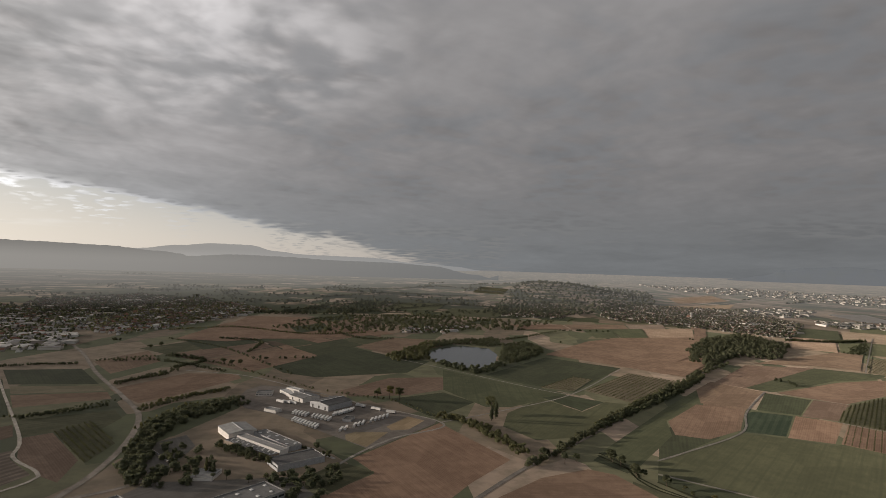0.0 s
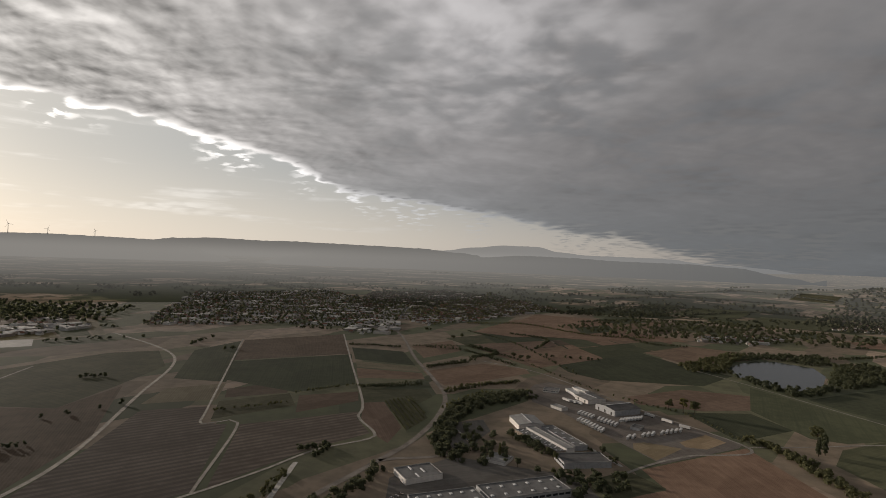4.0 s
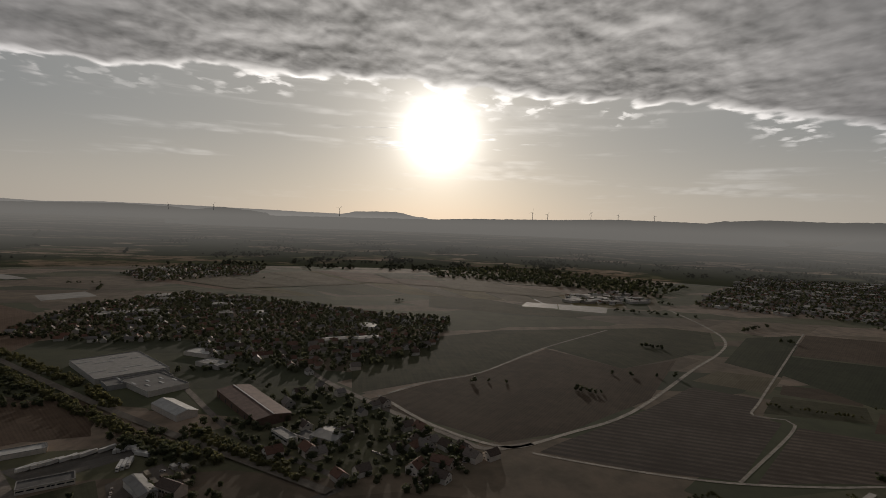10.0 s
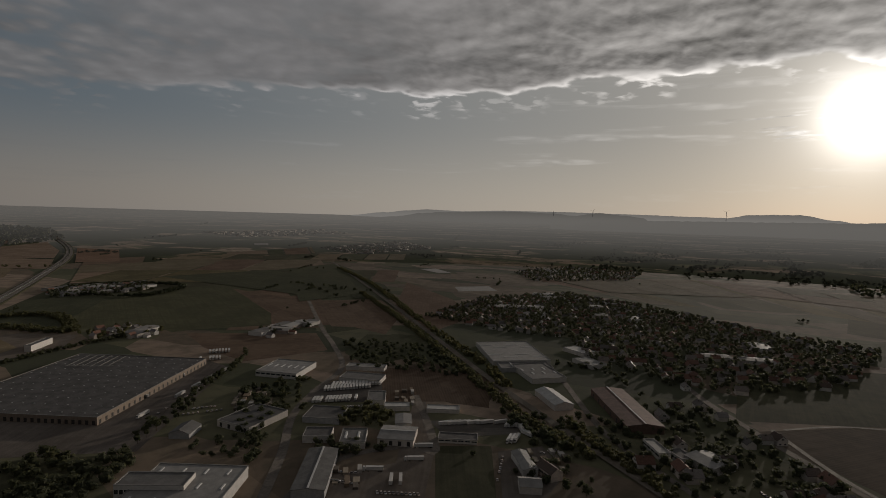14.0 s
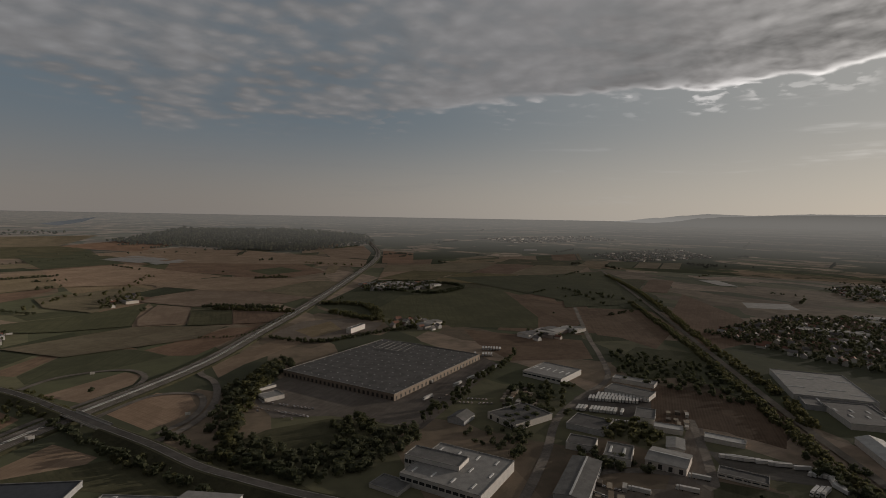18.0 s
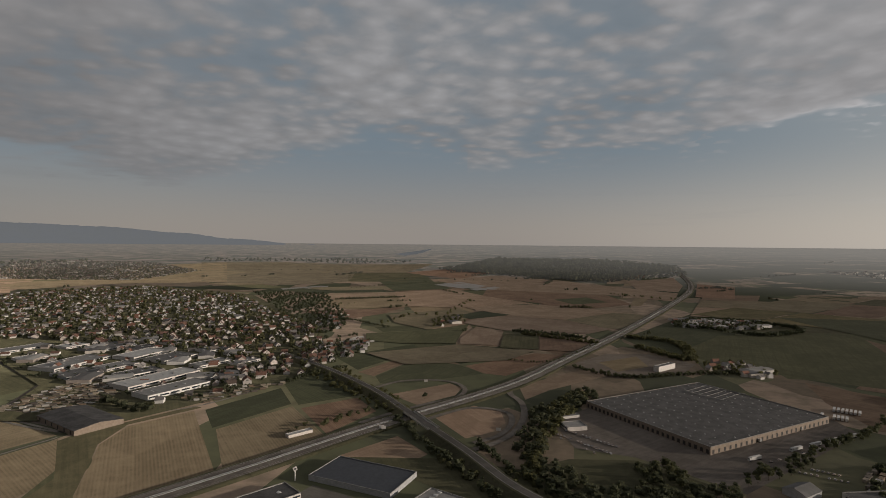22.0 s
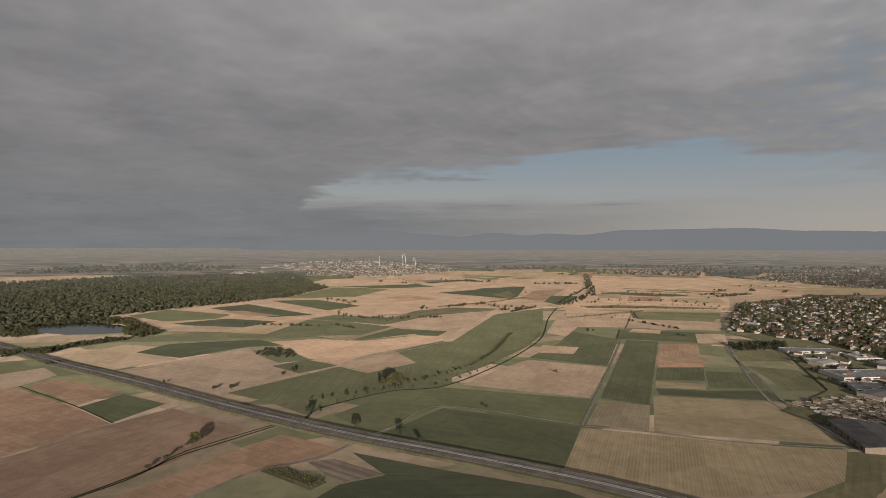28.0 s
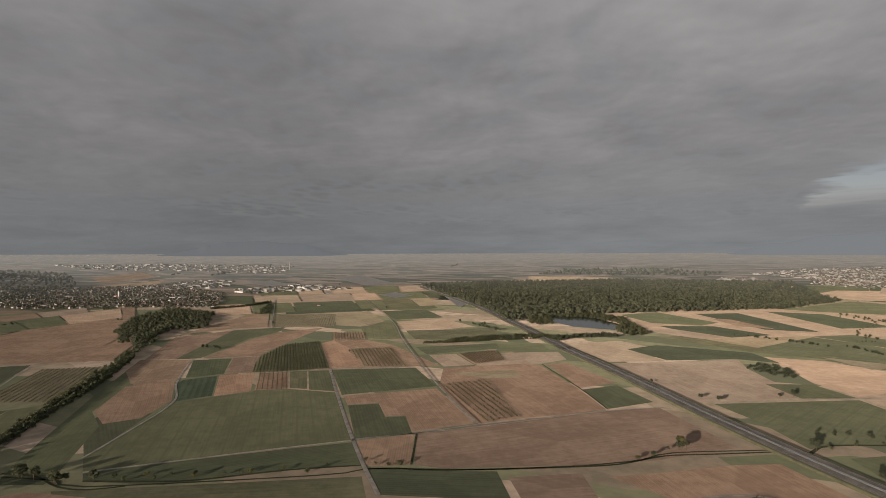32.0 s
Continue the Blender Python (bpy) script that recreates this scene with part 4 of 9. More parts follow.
def hall(a, b, c, high, label, wall="white_wall", top="roof_grey", shape="flat", lights=(0, 0), strip=0, docks=0, windows=0, side_docks=0, pitch=0.12, name="industrial_hall", light_size=(1.6, 1.6)):
    """A shed or hall: walls, roof with parapet or gable, skylights, dock doors and window bands."""
    m, w, d = plan_frame(a, b, c)
    ob = thing(name, label, "building", m=m)
    part("wall", boxes((0, 0, 0, w, 0.3, high), (0, d - 0.3, 0, w, d, high), (0, 0.3, 0, 0.3, d - 0.3, high), (w - 0.3, 0.3, 0, w, d - 0.3, high)), wall, ob)
    if shape == "flat":
        part("roof", boxes((0.3, 0.3, high - 0.6, w - 0.3, d - 0.3, high - 0.3)), top, ob)
        part("parapet", boxes((-0.15, -0.15, high + 0.003, w + 0.15, 0.5, high + 0.35), (-0.15, d - 0.5, high + 0.003, w + 0.15, d + 0.15, high + 0.35),
                              (-0.15, 0.5, high + 0.003, 0.5, d - 0.5, high + 0.35), (w - 0.5, 0.5, high + 0.003, w + 0.15, d - 0.5, high + 0.35)), "roof_pale", ob)
        zr = lambda y: high - 0.3
    else:
        long_x = w >= d
        span = d if long_x else w
        rise = span / 2 * pitch
        pts = [(-0.5, high - 0.05), (span / 2, high + rise), (span + 0.5, high - 0.05), (span + 0.5, high + 0.2), (span / 2, high + rise + 0.3), (-0.5, high + 0.2)]
        bm = prism(pts, (w if long_x else d) + 1.0)
        gable = prism([(0, high), (span, high), (span / 2, high + rise)], 0.25)
        gable2 = prism([(0, high), (span, high), (span / 2, high + rise)], 0.25)
        if long_x:
            flip = Matrix(((0, 1, 0, -0.5), (1, 0, 0, 0), (0, 0, 1, 0), (0, 0, 0, 1)))
            bm.transform(flip)
            gable.transform(Matrix(((0, 1, 0, 0), (1, 0, 0, 0), (0, 0, 1, 0), (0, 0, 0, 1))))
            gable2.transform(Matrix(((0, 1, 0, w - 0.25), (1, 0, 0, 0), (0, 0, 1, 0), (0, 0, 0, 1))))
        else:
            bm.transform(Matrix.Translation((0, -0.5, 0)))
            gable2.transform(Matrix.Translation((0, d - 0.25, 0)))
        for g_ in (bm, gable, gable2):
            bmesh.ops.recalc_face_normals(g_, faces=g_.faces[:])
        part("roof", bm, top, ob)
        part("gable", gable, wall, ob)
        part("gable", gable2, wall, ob)
        zr = lambda q: high + 0.2 + (1 - abs(q / span * 2 - 1)) * (rise + 0.1)
        if strip:
            bm = boxes((-0.7, 0, 0, 0.7, (w if long_x else d), 0.35)) if not long_x else boxes((0, -0.7, 0, w, 0.7, 0.35))
            bm.transform(Matrix.Translation((0, span / 2, high + rise + 0.25) if long_x else (span / 2, 0, high + rise + 0.25)))
            part("ridge_skylight", bm, "skylight", ob, "pale ridge skylight strip")
    nx, ny = lights
    if nx:
        dome = None
        for i in range(nx):
            for j in range(ny):
                x, y = w * (i + 0.5 + (j % 2) * 0.25 - 0.12) / nx, d * (j + 0.5) / ny
                z = zr(0) if shape == "flat" else zr(y if w >= d else x)
                if dome is None:
                    sx_, sy_ = light_size
                    bm = prism([(-sx_, 0), (sx_, 0), (sx_ * 0.55, 0.45), (-sx_ * 0.55, 0.45)], sy_ * 2)
                    dome = part("skylight", bm, "skylight", ob)
                    dome.location = (x, y - sy_, z)
                else:
                    k = new("skylight", dome.data)
                    k.parent, k.location = ob, (x, y - sy_, z)
    for i in range(docks):
        x = w * (i + 0.5) / docks
        part("dock_door", boxes((x - 1.5, -0.08, 0.6, x + 1.5, 0.05, min(high - 1, 4.6))), "door_dark", ob)
    for i in range(side_docks):
        y = d * (i + 0.5) / side_docks
        for x in (0.0, w):
            part("dock_door", boxes((x - 0.08, y - 1.5, 0.6, x + 0.08, y + 1.5, min(high - 1, 4.6))), "door_dark", ob)
    for i in range(windows):
        x = w * (i + 0.5) / windows
        part("window", boxes((x - w / windows * 0.4, -0.06, high * 0.45, x + w / windows * 0.4, 0.05, high * 0.72)), "glass", ob)
    return ob


def make_house(seed, w, d, eave, wall, top):
    """A gabled house with windows, door and chimney."""
    ob = thing("house", "", "house")
    rise = w * 0.5 * 0.85
    bm = prism([(0, 0), (w, 0), (w, eave), (w / 2, eave + rise), (0, eave)], d)
    part("wall", bm, wall, ob)
    t = 0.35
    part("roof", prism([(-0.5, eave - 0.35), (w / 2, eave + rise + 0.08), (w + 0.5, eave - 0.35), (w + 0.5, eave - 0.35 + t), (w / 2, eave + rise + 0.08 + t), (-0.5, eave - 0.35 + t)], d + 0.8), top, ob).location = (0, -0.4, 0)
    part("chimney", boxes((w * 0.6, d * 0.4, eave + rise * 0.5, w * 0.6 + 0.7, d * 0.4 + 0.7, eave + rise + 1.0)), "tile_dark", ob)
    for q in (0.18, 0.64):
        part("window", boxes((w * q, -0.05, 1.0, w * (q + 0.18), 0.05, 2.3)), "glass", ob)
    part("window", boxes((w * 0.38, -0.05, eave + 0.4, w * 0.62, 0.05, eave + 1.7)), "glass", ob)
    return ob


HOUSES = [make_house(1, 9.5, 11.5, 5.0, "house_wall", "tile_red"), make_house(2, 10.5, 13, 5.6, "house_wall", "tile_grey"), make_house(3, 9, 10, 4.2, "white_wall", "tile_red"),
          make_house(4, 11, 14, 6.2, "house_wall", "tile_red"), make_house(5, 8.5, 10, 4.6, "white_wall", "tile_grey"), make_house(6, 9.5, 12, 5.2, "white_wall", "tile_dark")]
HOUSE_WORDS = ["cream gabled house with red tiled roof", "cream gabled house with grey tiled roof", "small white gabled house with red tiled roof",
               "large plastered house with red tiled roof", "small white house with grey tiled roof", "white gabled house with dark tiled roof"]


def house(x, y, turn, kind=None, group="houses of a village"):
    i = dice.randrange(len(HOUSES)) if kind is None else kind
    ob = repeat(HOUSES[i], Matrix.Translation((x, y, ground_z(x, y))) @ Matrix.Rotation(turn, 4, "Z") @ Matrix.Diagonal((1.05, 1.05, 0.95, 1)) @ Matrix.Translation((-5, -6, 0)))
    return tagged(ob, HOUSE_WORDS[i], "house", group)


def village(points, gap, turn, things=0, green=0.7, label="clustered distant houses with tiled roofs", size=1.0, halls=0.04, garden=6.5):
    """Houses on an uneven street grid; the first ones are things, the rest are joined; gardens with trees between."""
    rng = random.Random(int(abs(points[0][0]) + len(points)))
    spots = scatter(rng, points, gap, 0.44, turn)
    spots.sort(key=lambda p: math.hypot(*p))
    wv, wf, rv, rf, hv, hf = [], [], [], [], [], []
    for i, (x, y) in enumerate(spots):
        a = turn + rng.choice((0, math.pi / 2, math.pi, -math.pi / 2)) + rng.uniform(-0.15, 0.15)
        if i < things:
            house(x, y, a)
            continue
        c, s, z = math.cos(a), math.sin(a), ground_z(x, y)
        w, d, e = rng.uniform(3.3, 5) * size, rng.uniform(4.2, 6.6) * size, rng.uniform(3.4, 5.4)
        if rng.random() < halls:
            w, d, e = w * 3.1, d * 3.6, 6
        at = lambda px, py, pz: (x + px * c - py * s, y + px * s + py * c, z + pz)
        k, r = len(wv), e + w * 0.75 if w < 8 else e + 0.8
        wv += [at(-w, -d, 0), at(w, -d, 0), at(w, d, 0), at(-w, d, 0), at(-w, -d, e), at(w, -d, e), at(w, d, e), at(-w, d, e), at(0, -d, r), at(0, d, r)]
        wf += [(k, k + 1, k + 5, k + 8, k + 4), (k + 1, k + 2, k + 6, k + 5), (k + 2, k + 3, k + 7, k + 9, k + 6), (k + 3, k, k + 4, k + 7)]
        v, f = (hv, hf) if w > 8 else (rv, rf)
        k = len(v)
        o = 0.5
        v += [at(-w - o, -d - o, e - 0.2), at(w + o, -d - o, e - 0.2), at(w + o, d + o, e - 0.2), at(-w - o, d + o, e - 0.2), at(0, -d - o, r + 0.25), at(0, d + o, r + 0.25)]
        f += [(k, k + 4, k + 5, k + 3), (k + 1, k + 2, k + 5, k + 4)]
    if wv:
        # houses this far off get walls and roofs with painted haze glow
        hazed = sum(math.hypot(x, y) for x, y in spots) / len(spots) > 2300
        ob = tagged(solid("far_houses", mesh("far_houses", wv, wf), "hazy_wall" if hazed else "far_wall"), label, "houses", kind="stuff")
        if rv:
            solid("roofs", mesh("roofs", rv, rf), "hazy_roof" if hazed else "far_roof", ob)
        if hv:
            solid("hall_roofs", mesh("hall_roofs", hv, hf), "hazy_wall" if hazed else "far_hall", ob)
    if green:
        near = sum(math.hypot(*p) for p in points) / len(points) < 1600
        trees = scatter(rng, points, gap / math.sqrt(green) * 0.62, 0.48)
        foliage("garden_trees", trees, garden * 1.4, garden * 1.1, "leaf_dark", "dense garden trees between the houses", 22 if near else 9, garden * (0.24 if near else 0.36))


def wheels(ob, spots, r=0.5, width=0.3):
    first = None
    for x, y in spots:
        if first is None:
            bm = bmesh.new()
            bmesh.ops.create_cone(bm, cap_ends=True, segments=10, radius1=r, radius2=r, depth=width, matrix=Matrix.Rotation(math.pi / 2, 4, "X"))
            first = part("wheel", bm, "tyre", ob)
            first.location = (x, y, r)
        else:
            k = new("wheel", first.data)
            k.parent, k.location = ob, (x, y, r)


def make_trailer():
    ob = thing("semi_trailer", "", "trailer")
    part("cargo_box", boxes((-6.8, -1.27, 1.15, 6.8, 1.27, 3.95)), "truck_white", ob)
    part("rear_door", boxes((6.803, -1.2, 1.25, 6.86, 1.2, 3.85)), "steel", ob)
    part("chassis", boxes((-6.3, -0.5, 0.8, 6.6, 0.5, 1.147)), "chassis", ob)
    for q in (-0.9, 0.7):
        part("landing_leg", boxes((-4.2, q, 0.0, -4.0, q + 0.2, 0.797)), "chassis", ob)
    wheels(ob, [(x, y) for x in (3.2, 4.5, 5.8) for y in (-1.05, 1.05)])
    return ob


def make_truck():
    ob = thing("truck", "", "truck")
    part("cargo_box", boxes((-5.6, -1.27, 1.15, 8.0, 1.27, 3.95)), "truck_white", ob)
    cab = prism([(-8.4, 0.7), (-6.1, 0.7), (-6.1, 3.7), (-7.6, 3.8), (-8.2, 2.6)], 2.4)
    cab.transform(Matrix.Translation((0, -1.2, 0)))
    part("cab", cab, "truck_white", ob)
    part("windscreen", boxes((-8.33, -1.0, 2.3, -8.1, 1.0, 3.1)), "glass", ob)
    part("chassis", boxes((-8.0, -0.5, 0.7, 7.8, 0.5, 1.147)), "chassis", ob)
    wheels(ob, [(x, y) for x in (-7.2, -3.6, 4.4, 5.7, 7.0) for y in (-1.05, 1.05)])
    return ob


def make_car(seed):
    ob = thing("car", "", "car")
    bm = prism([(-2.15, 0.35), (2.1, 0.35), (2.15, 0.85), (1.2, 0.95), (-1.9, 0.98), (-2.15, 0.8)], 1.75)
    part("body", bm, "car_paint", ob).location = (0, -0.875, 0)
    part("cabin", prism([(-1.7, 0.97), (0.9, 0.95), (0.35, 1.42), (-1.3, 1.45)], 1.5), "glass", ob).location = (0, -0.75, 0)
    part("car_roof", prism([(-1.3, 1.452), (0.35, 1.422), (0.3, 1.5), (-1.2, 1.52)], 1.45), "car_paint", ob).location = (0, -0.725, 0)
    wheels(ob, [(x, y) for x in (-1.35, 1.35) for y in (-0.8, 0.8)], 0.32, 0.22)
    return ob


VEHICLES = {"trailer": (make_trailer(), "white box semi-trailer parked on a yard", "trailer"), "truck": (make_truck(), "white articulated truck with box body", "truck"),
            "car": (make_car(1), "small passenger car parked on paving", "car")}


def park(kind, x, y, turn, group="", label=""):
    proto, words, cat = VEHICLES[kind]
    ob = repeat(proto, Matrix.Translation((x, y, ground_z(x, y) + 0.2)) @ Matrix.Rotation(turn, 4, "Z"))
    return tagged(ob, label or words, cat, group)


def parked_row(kind, a, b, count, turn, group, skip=0.08):
    rng = random.Random(int(abs(a[0])) + count)
    for i in range(count):
        if rng.random() > skip:
            t = i / max(1, count - 1)
            park(kind, a[0] + (b[0] - a[0]) * t, a[1] + (b[1] - a[1]) * t, turn + rng.uniform(-0.03, 0.03), group)


# ---- the ground and the far rim ----
def ground_sheet():
    rings = [0, 60, 120, 200, 300, 420, 560, 720, 900, 1100, 1320, 1560, 1820, 2080, 2320, 2520] + list(range(2600, 4851, 75))
    sides = 180
    verts, faces = [(0, 0, 0)], []
    for r in rings[1:]:
        for k in range(sides):
            a = k * math.tau / sides
            x, y = r * math.cos(a), r * math.sin(a)
            verts.append((x, y, ground_z(x, y)))
    for k in range(sides):
        faces.append((0, 1 + k, 1 + (k + 1) % sides))
    cut = next(i for i, r in enumerate(rings) if r > 2300)
    near, far = list(faces), []
    for i in range(1, len(rings) - 1):
        for k in range(sides):
            a, b = 1 + (i - 1) * sides + k, 1 + (i - 1) * sides + (k + 1) % sides
            (near if i < cut else far).append((a, a + sides, b + sides, b))
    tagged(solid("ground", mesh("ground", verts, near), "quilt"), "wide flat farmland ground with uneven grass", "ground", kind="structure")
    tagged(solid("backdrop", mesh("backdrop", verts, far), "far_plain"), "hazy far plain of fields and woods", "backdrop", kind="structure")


ground_sheet()


def ridge(points, dist, mat, label, depth=160, rough=6.0, taper=8.0):
    """A far ridge from bearings and heights in degrees, with a rounded back and an uneven, wooded crest."""
    verts, faces = [], []
    a0, a1 = points[0][0], points[-1][0]
    n = max(24, int(abs(a1 - a0) * 5))
    for i in range(n + 1):
        a = a0 + (a1 - a0) * i / n
        for (pa, pe), (qa, qe) in zip(points, points[1:]):
            if min(pa, qa) <= a <= max(pa, qa):
                t = (a - pa) / (qa - pa)
                e = pe + (qe - pe) * (t * t * (3 - 2 * t))
        top = EYE_HEIGHT + math.tan(radians(e)) * dist + (noise.noise((a * 2.1, dist, 0)) + noise.noise((a * 9.0, dist, 3)) * 0.5) * rough * min(1, max(0, (e + 0.6) * 1.2))
        out = min(i, n - i) / n * abs(a1 - a0) / taper
        out = min(1.0, out) ** 2 * (3 - 2 * min(1.0, out))
        base = ground_z(0, dist) - 5
        top = base + (top - base) * out
        for k in range(6):
            q = k / 5
            s = dist - depth * (1 - q)
            foot = ground_z(0, s) - 5
            z = foot + (top - foot) * math.sin(q * math.pi / 2) ** 1.3
            verts.append((-math.sin(radians(a)) * s, math.cos(radians(a)) * s, z))
    for i in range(n):
        for k in range(5):
            p = i * 6 + k
            faces.append((p, p + 1, p + 7, p + 6))
    return tagged(solid("backdrop", mesh("ridge", verts, faces), mat), label, "backdrop", kind="structure")


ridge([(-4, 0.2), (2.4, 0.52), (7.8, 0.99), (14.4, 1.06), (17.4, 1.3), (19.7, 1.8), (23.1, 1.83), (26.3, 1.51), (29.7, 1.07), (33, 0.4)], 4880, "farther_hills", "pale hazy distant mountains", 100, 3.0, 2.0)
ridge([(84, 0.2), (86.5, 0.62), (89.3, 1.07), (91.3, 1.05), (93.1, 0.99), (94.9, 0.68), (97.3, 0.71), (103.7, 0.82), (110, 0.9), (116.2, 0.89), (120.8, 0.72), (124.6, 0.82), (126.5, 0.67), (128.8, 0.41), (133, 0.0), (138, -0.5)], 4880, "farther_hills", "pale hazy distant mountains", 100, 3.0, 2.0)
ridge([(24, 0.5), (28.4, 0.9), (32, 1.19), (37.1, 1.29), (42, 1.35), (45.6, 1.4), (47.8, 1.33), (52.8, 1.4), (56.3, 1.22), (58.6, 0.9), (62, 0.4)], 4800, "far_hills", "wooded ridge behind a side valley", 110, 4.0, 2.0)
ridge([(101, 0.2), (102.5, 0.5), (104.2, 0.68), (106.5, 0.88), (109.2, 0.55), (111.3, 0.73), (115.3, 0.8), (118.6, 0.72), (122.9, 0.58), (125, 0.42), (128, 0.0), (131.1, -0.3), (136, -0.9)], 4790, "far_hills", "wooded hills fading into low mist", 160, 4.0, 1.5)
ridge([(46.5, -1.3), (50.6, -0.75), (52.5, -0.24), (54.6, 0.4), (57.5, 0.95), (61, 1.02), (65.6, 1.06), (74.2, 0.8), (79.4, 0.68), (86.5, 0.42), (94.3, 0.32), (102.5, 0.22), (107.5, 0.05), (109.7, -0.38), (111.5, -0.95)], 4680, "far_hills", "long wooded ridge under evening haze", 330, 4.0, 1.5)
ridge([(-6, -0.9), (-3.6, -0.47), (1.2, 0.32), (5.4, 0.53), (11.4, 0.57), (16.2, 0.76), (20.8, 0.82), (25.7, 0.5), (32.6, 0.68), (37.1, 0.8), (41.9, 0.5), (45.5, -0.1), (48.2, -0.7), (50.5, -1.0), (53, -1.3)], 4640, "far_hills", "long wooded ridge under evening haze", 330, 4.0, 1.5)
ridge([(-164, -0.2), (-156, 0.4), (-151.5, 0.9), (-145, 1.35), (-139.5, 1.5), (-133.5, 1.85), (-123.5, 1.8), (-119.4, 1.35), (-115.8, 1.5), (-113.8, 1.3), (-110, 1.6), (-106.6, 1.2), (-102.1, 1.5), (-99.1, 1.85), (-95.5, 1.68), (-91.7, 1.5), (-88, 0.86), (-84, 0.3)], 4860, "blue_hills", "distant mountain chain in painted blue-grey haze", 120, 4.0, 3.0)
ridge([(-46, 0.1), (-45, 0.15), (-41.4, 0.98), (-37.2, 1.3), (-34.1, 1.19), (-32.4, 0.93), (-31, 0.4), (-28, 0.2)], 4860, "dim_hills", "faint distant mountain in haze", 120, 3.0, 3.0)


# ---- single pieces ----
def stacks(points, gap, turn):
    """Packed rows of stacked goods on a storage yard, uncounted."""
    rng = random.Random(5)
    verts, faces = [], []
    for x, y in scatter(rng, points, gap * 0.8, 0.15, turn):
        if rng.random() < 0.15:
            continue
        c, s = math.cos(turn), math.sin(turn)
        w, d, h, k = gap * rng.uniform(0.28, 0.42), gap * rng.uniform(0.15, 0.24), rng.uniform(1.2, 3.6), len(verts)
        for z in (0.2, h):
            verts += [(x + a * c - b * s, y + a * s + b * c, z) for a, b in ((-w, -d), (w, -d), (w, d), (-w, d))]
        faces += [(k + 4, k + 5, k + 6, k + 7), (k, k + 1, k + 5, k + 4), (k + 1, k + 2, k + 6, k + 5), (k + 2, k + 3, k + 7, k + 6), (k + 3, k, k + 4, k + 7)]
    return tagged(solid("stacked_goods", mesh("stacked_goods", verts, faces), "timber"), "rows of stacked timber and pallets outdoors", "stacks", kind="stuff")


def hedgerows():
    """Loose lines of far trees and shrubs across the plain, uncounted."""
    rng = random.Random(21)
    near, far = [], []
    for _ in range(230):
        a, s = rng.uniform(0, math.tau), rng.uniform(1150, 3500) if rng.random() < 0.8 else rng.uniform(2600, 4300)
        x, y, way_ = -math.sin(a) * s, math.cos(a) * s, rng.choice((0.3, 1.9, 0.5, 1.2)) + rng.uniform(-0.2, 0.2)
        if -1.9 < math.atan2(-x, y) < -0.55 and rng.random() < 0.55:
            continue
        n = rng.choice((1, 2, 3, 6, 10, 16))
        for k in range(n):
            q = k * rng.uniform(7, 16)
            (far if s > 2400 else near).append((x + math.cos(way_) * q + rng.uniform(-3, 3), y + math.sin(way_) * q + rng.uniform(-3, 3)))
    for _ in range(170):
        a, s = radians(rng.uniform(-8, 112)), rng.uniform(2250, 3700)
        for k in range(rng.choice((5, 9, 16, 22))):
            far.append((-math.sin(a) * s + rng.gauss(0, 55), math.cos(a) * s + rng.gauss(0, 30)))
    foliage("field_trees", near, 7, 6.5, "leaf_dark", "scattered field trees and shrubs", 36, 1.1)
    foliage("field_trees", far, 10, 12, "leaf_dark", "scattered far trees and copses", 24, 2.4)


def wind_turbine(x, y, z, tall):
    ob = thing("wind_turbine", "slim grey wind turbine on a wooded ridge", "turbine", "turbines on the ridge", Matrix.Translation((x, y, z)) @ Matrix.Rotation(math.atan2(-x, y), 4, "Z"))
    bm = bmesh.new()
    bmesh.ops.create_cone(bm, cap_ends=True, segments=8, radius1=2.2, radius2=1.2, depth=tall, matrix=Matrix.Translation((0, 0, tall / 2)))
    part("tower", bm, "grey_wall", ob)
    part("nacelle", boxes((-1.5, -3, tall - 1, 1.5, 4, tall + 2)), "grey_wall", ob)
    for k in range(3):
        bm = prism([(-0.9, 0), (0.9, 0), (0.35, tall * 0.5), (-0.2, tall * 0.5)], 0.6)
        bm.transform(Matrix.Translation((0, -3.8, tall + 0.5)) @ Matrix.Rotation(k * math.tau / 3 + x * 0.01, 4, "Y"))
        part("blade", bm, "grey_wall", ob)


def chimney(x, y, tall):
    z = ground_z(x, y)
    ob = thing("chimney", "tall pale industrial chimney above a town", "chimney", m=Matrix.Translation((x, y, z)))
    bm = bmesh.new()
    bmesh.ops.create_cone(bm, cap_ends=True, segments=12, radius1=2.2, radius2=1.4, depth=tall, matrix=Matrix.Translation((0, 0, tall / 2)))
    part("shaft", bm, "white_wall", ob)
    part("rim", boxes((-2.1, -2.1, tall - 2.0, 2.1, 2.1, tall + 0.05)), "grey_wall", ob)


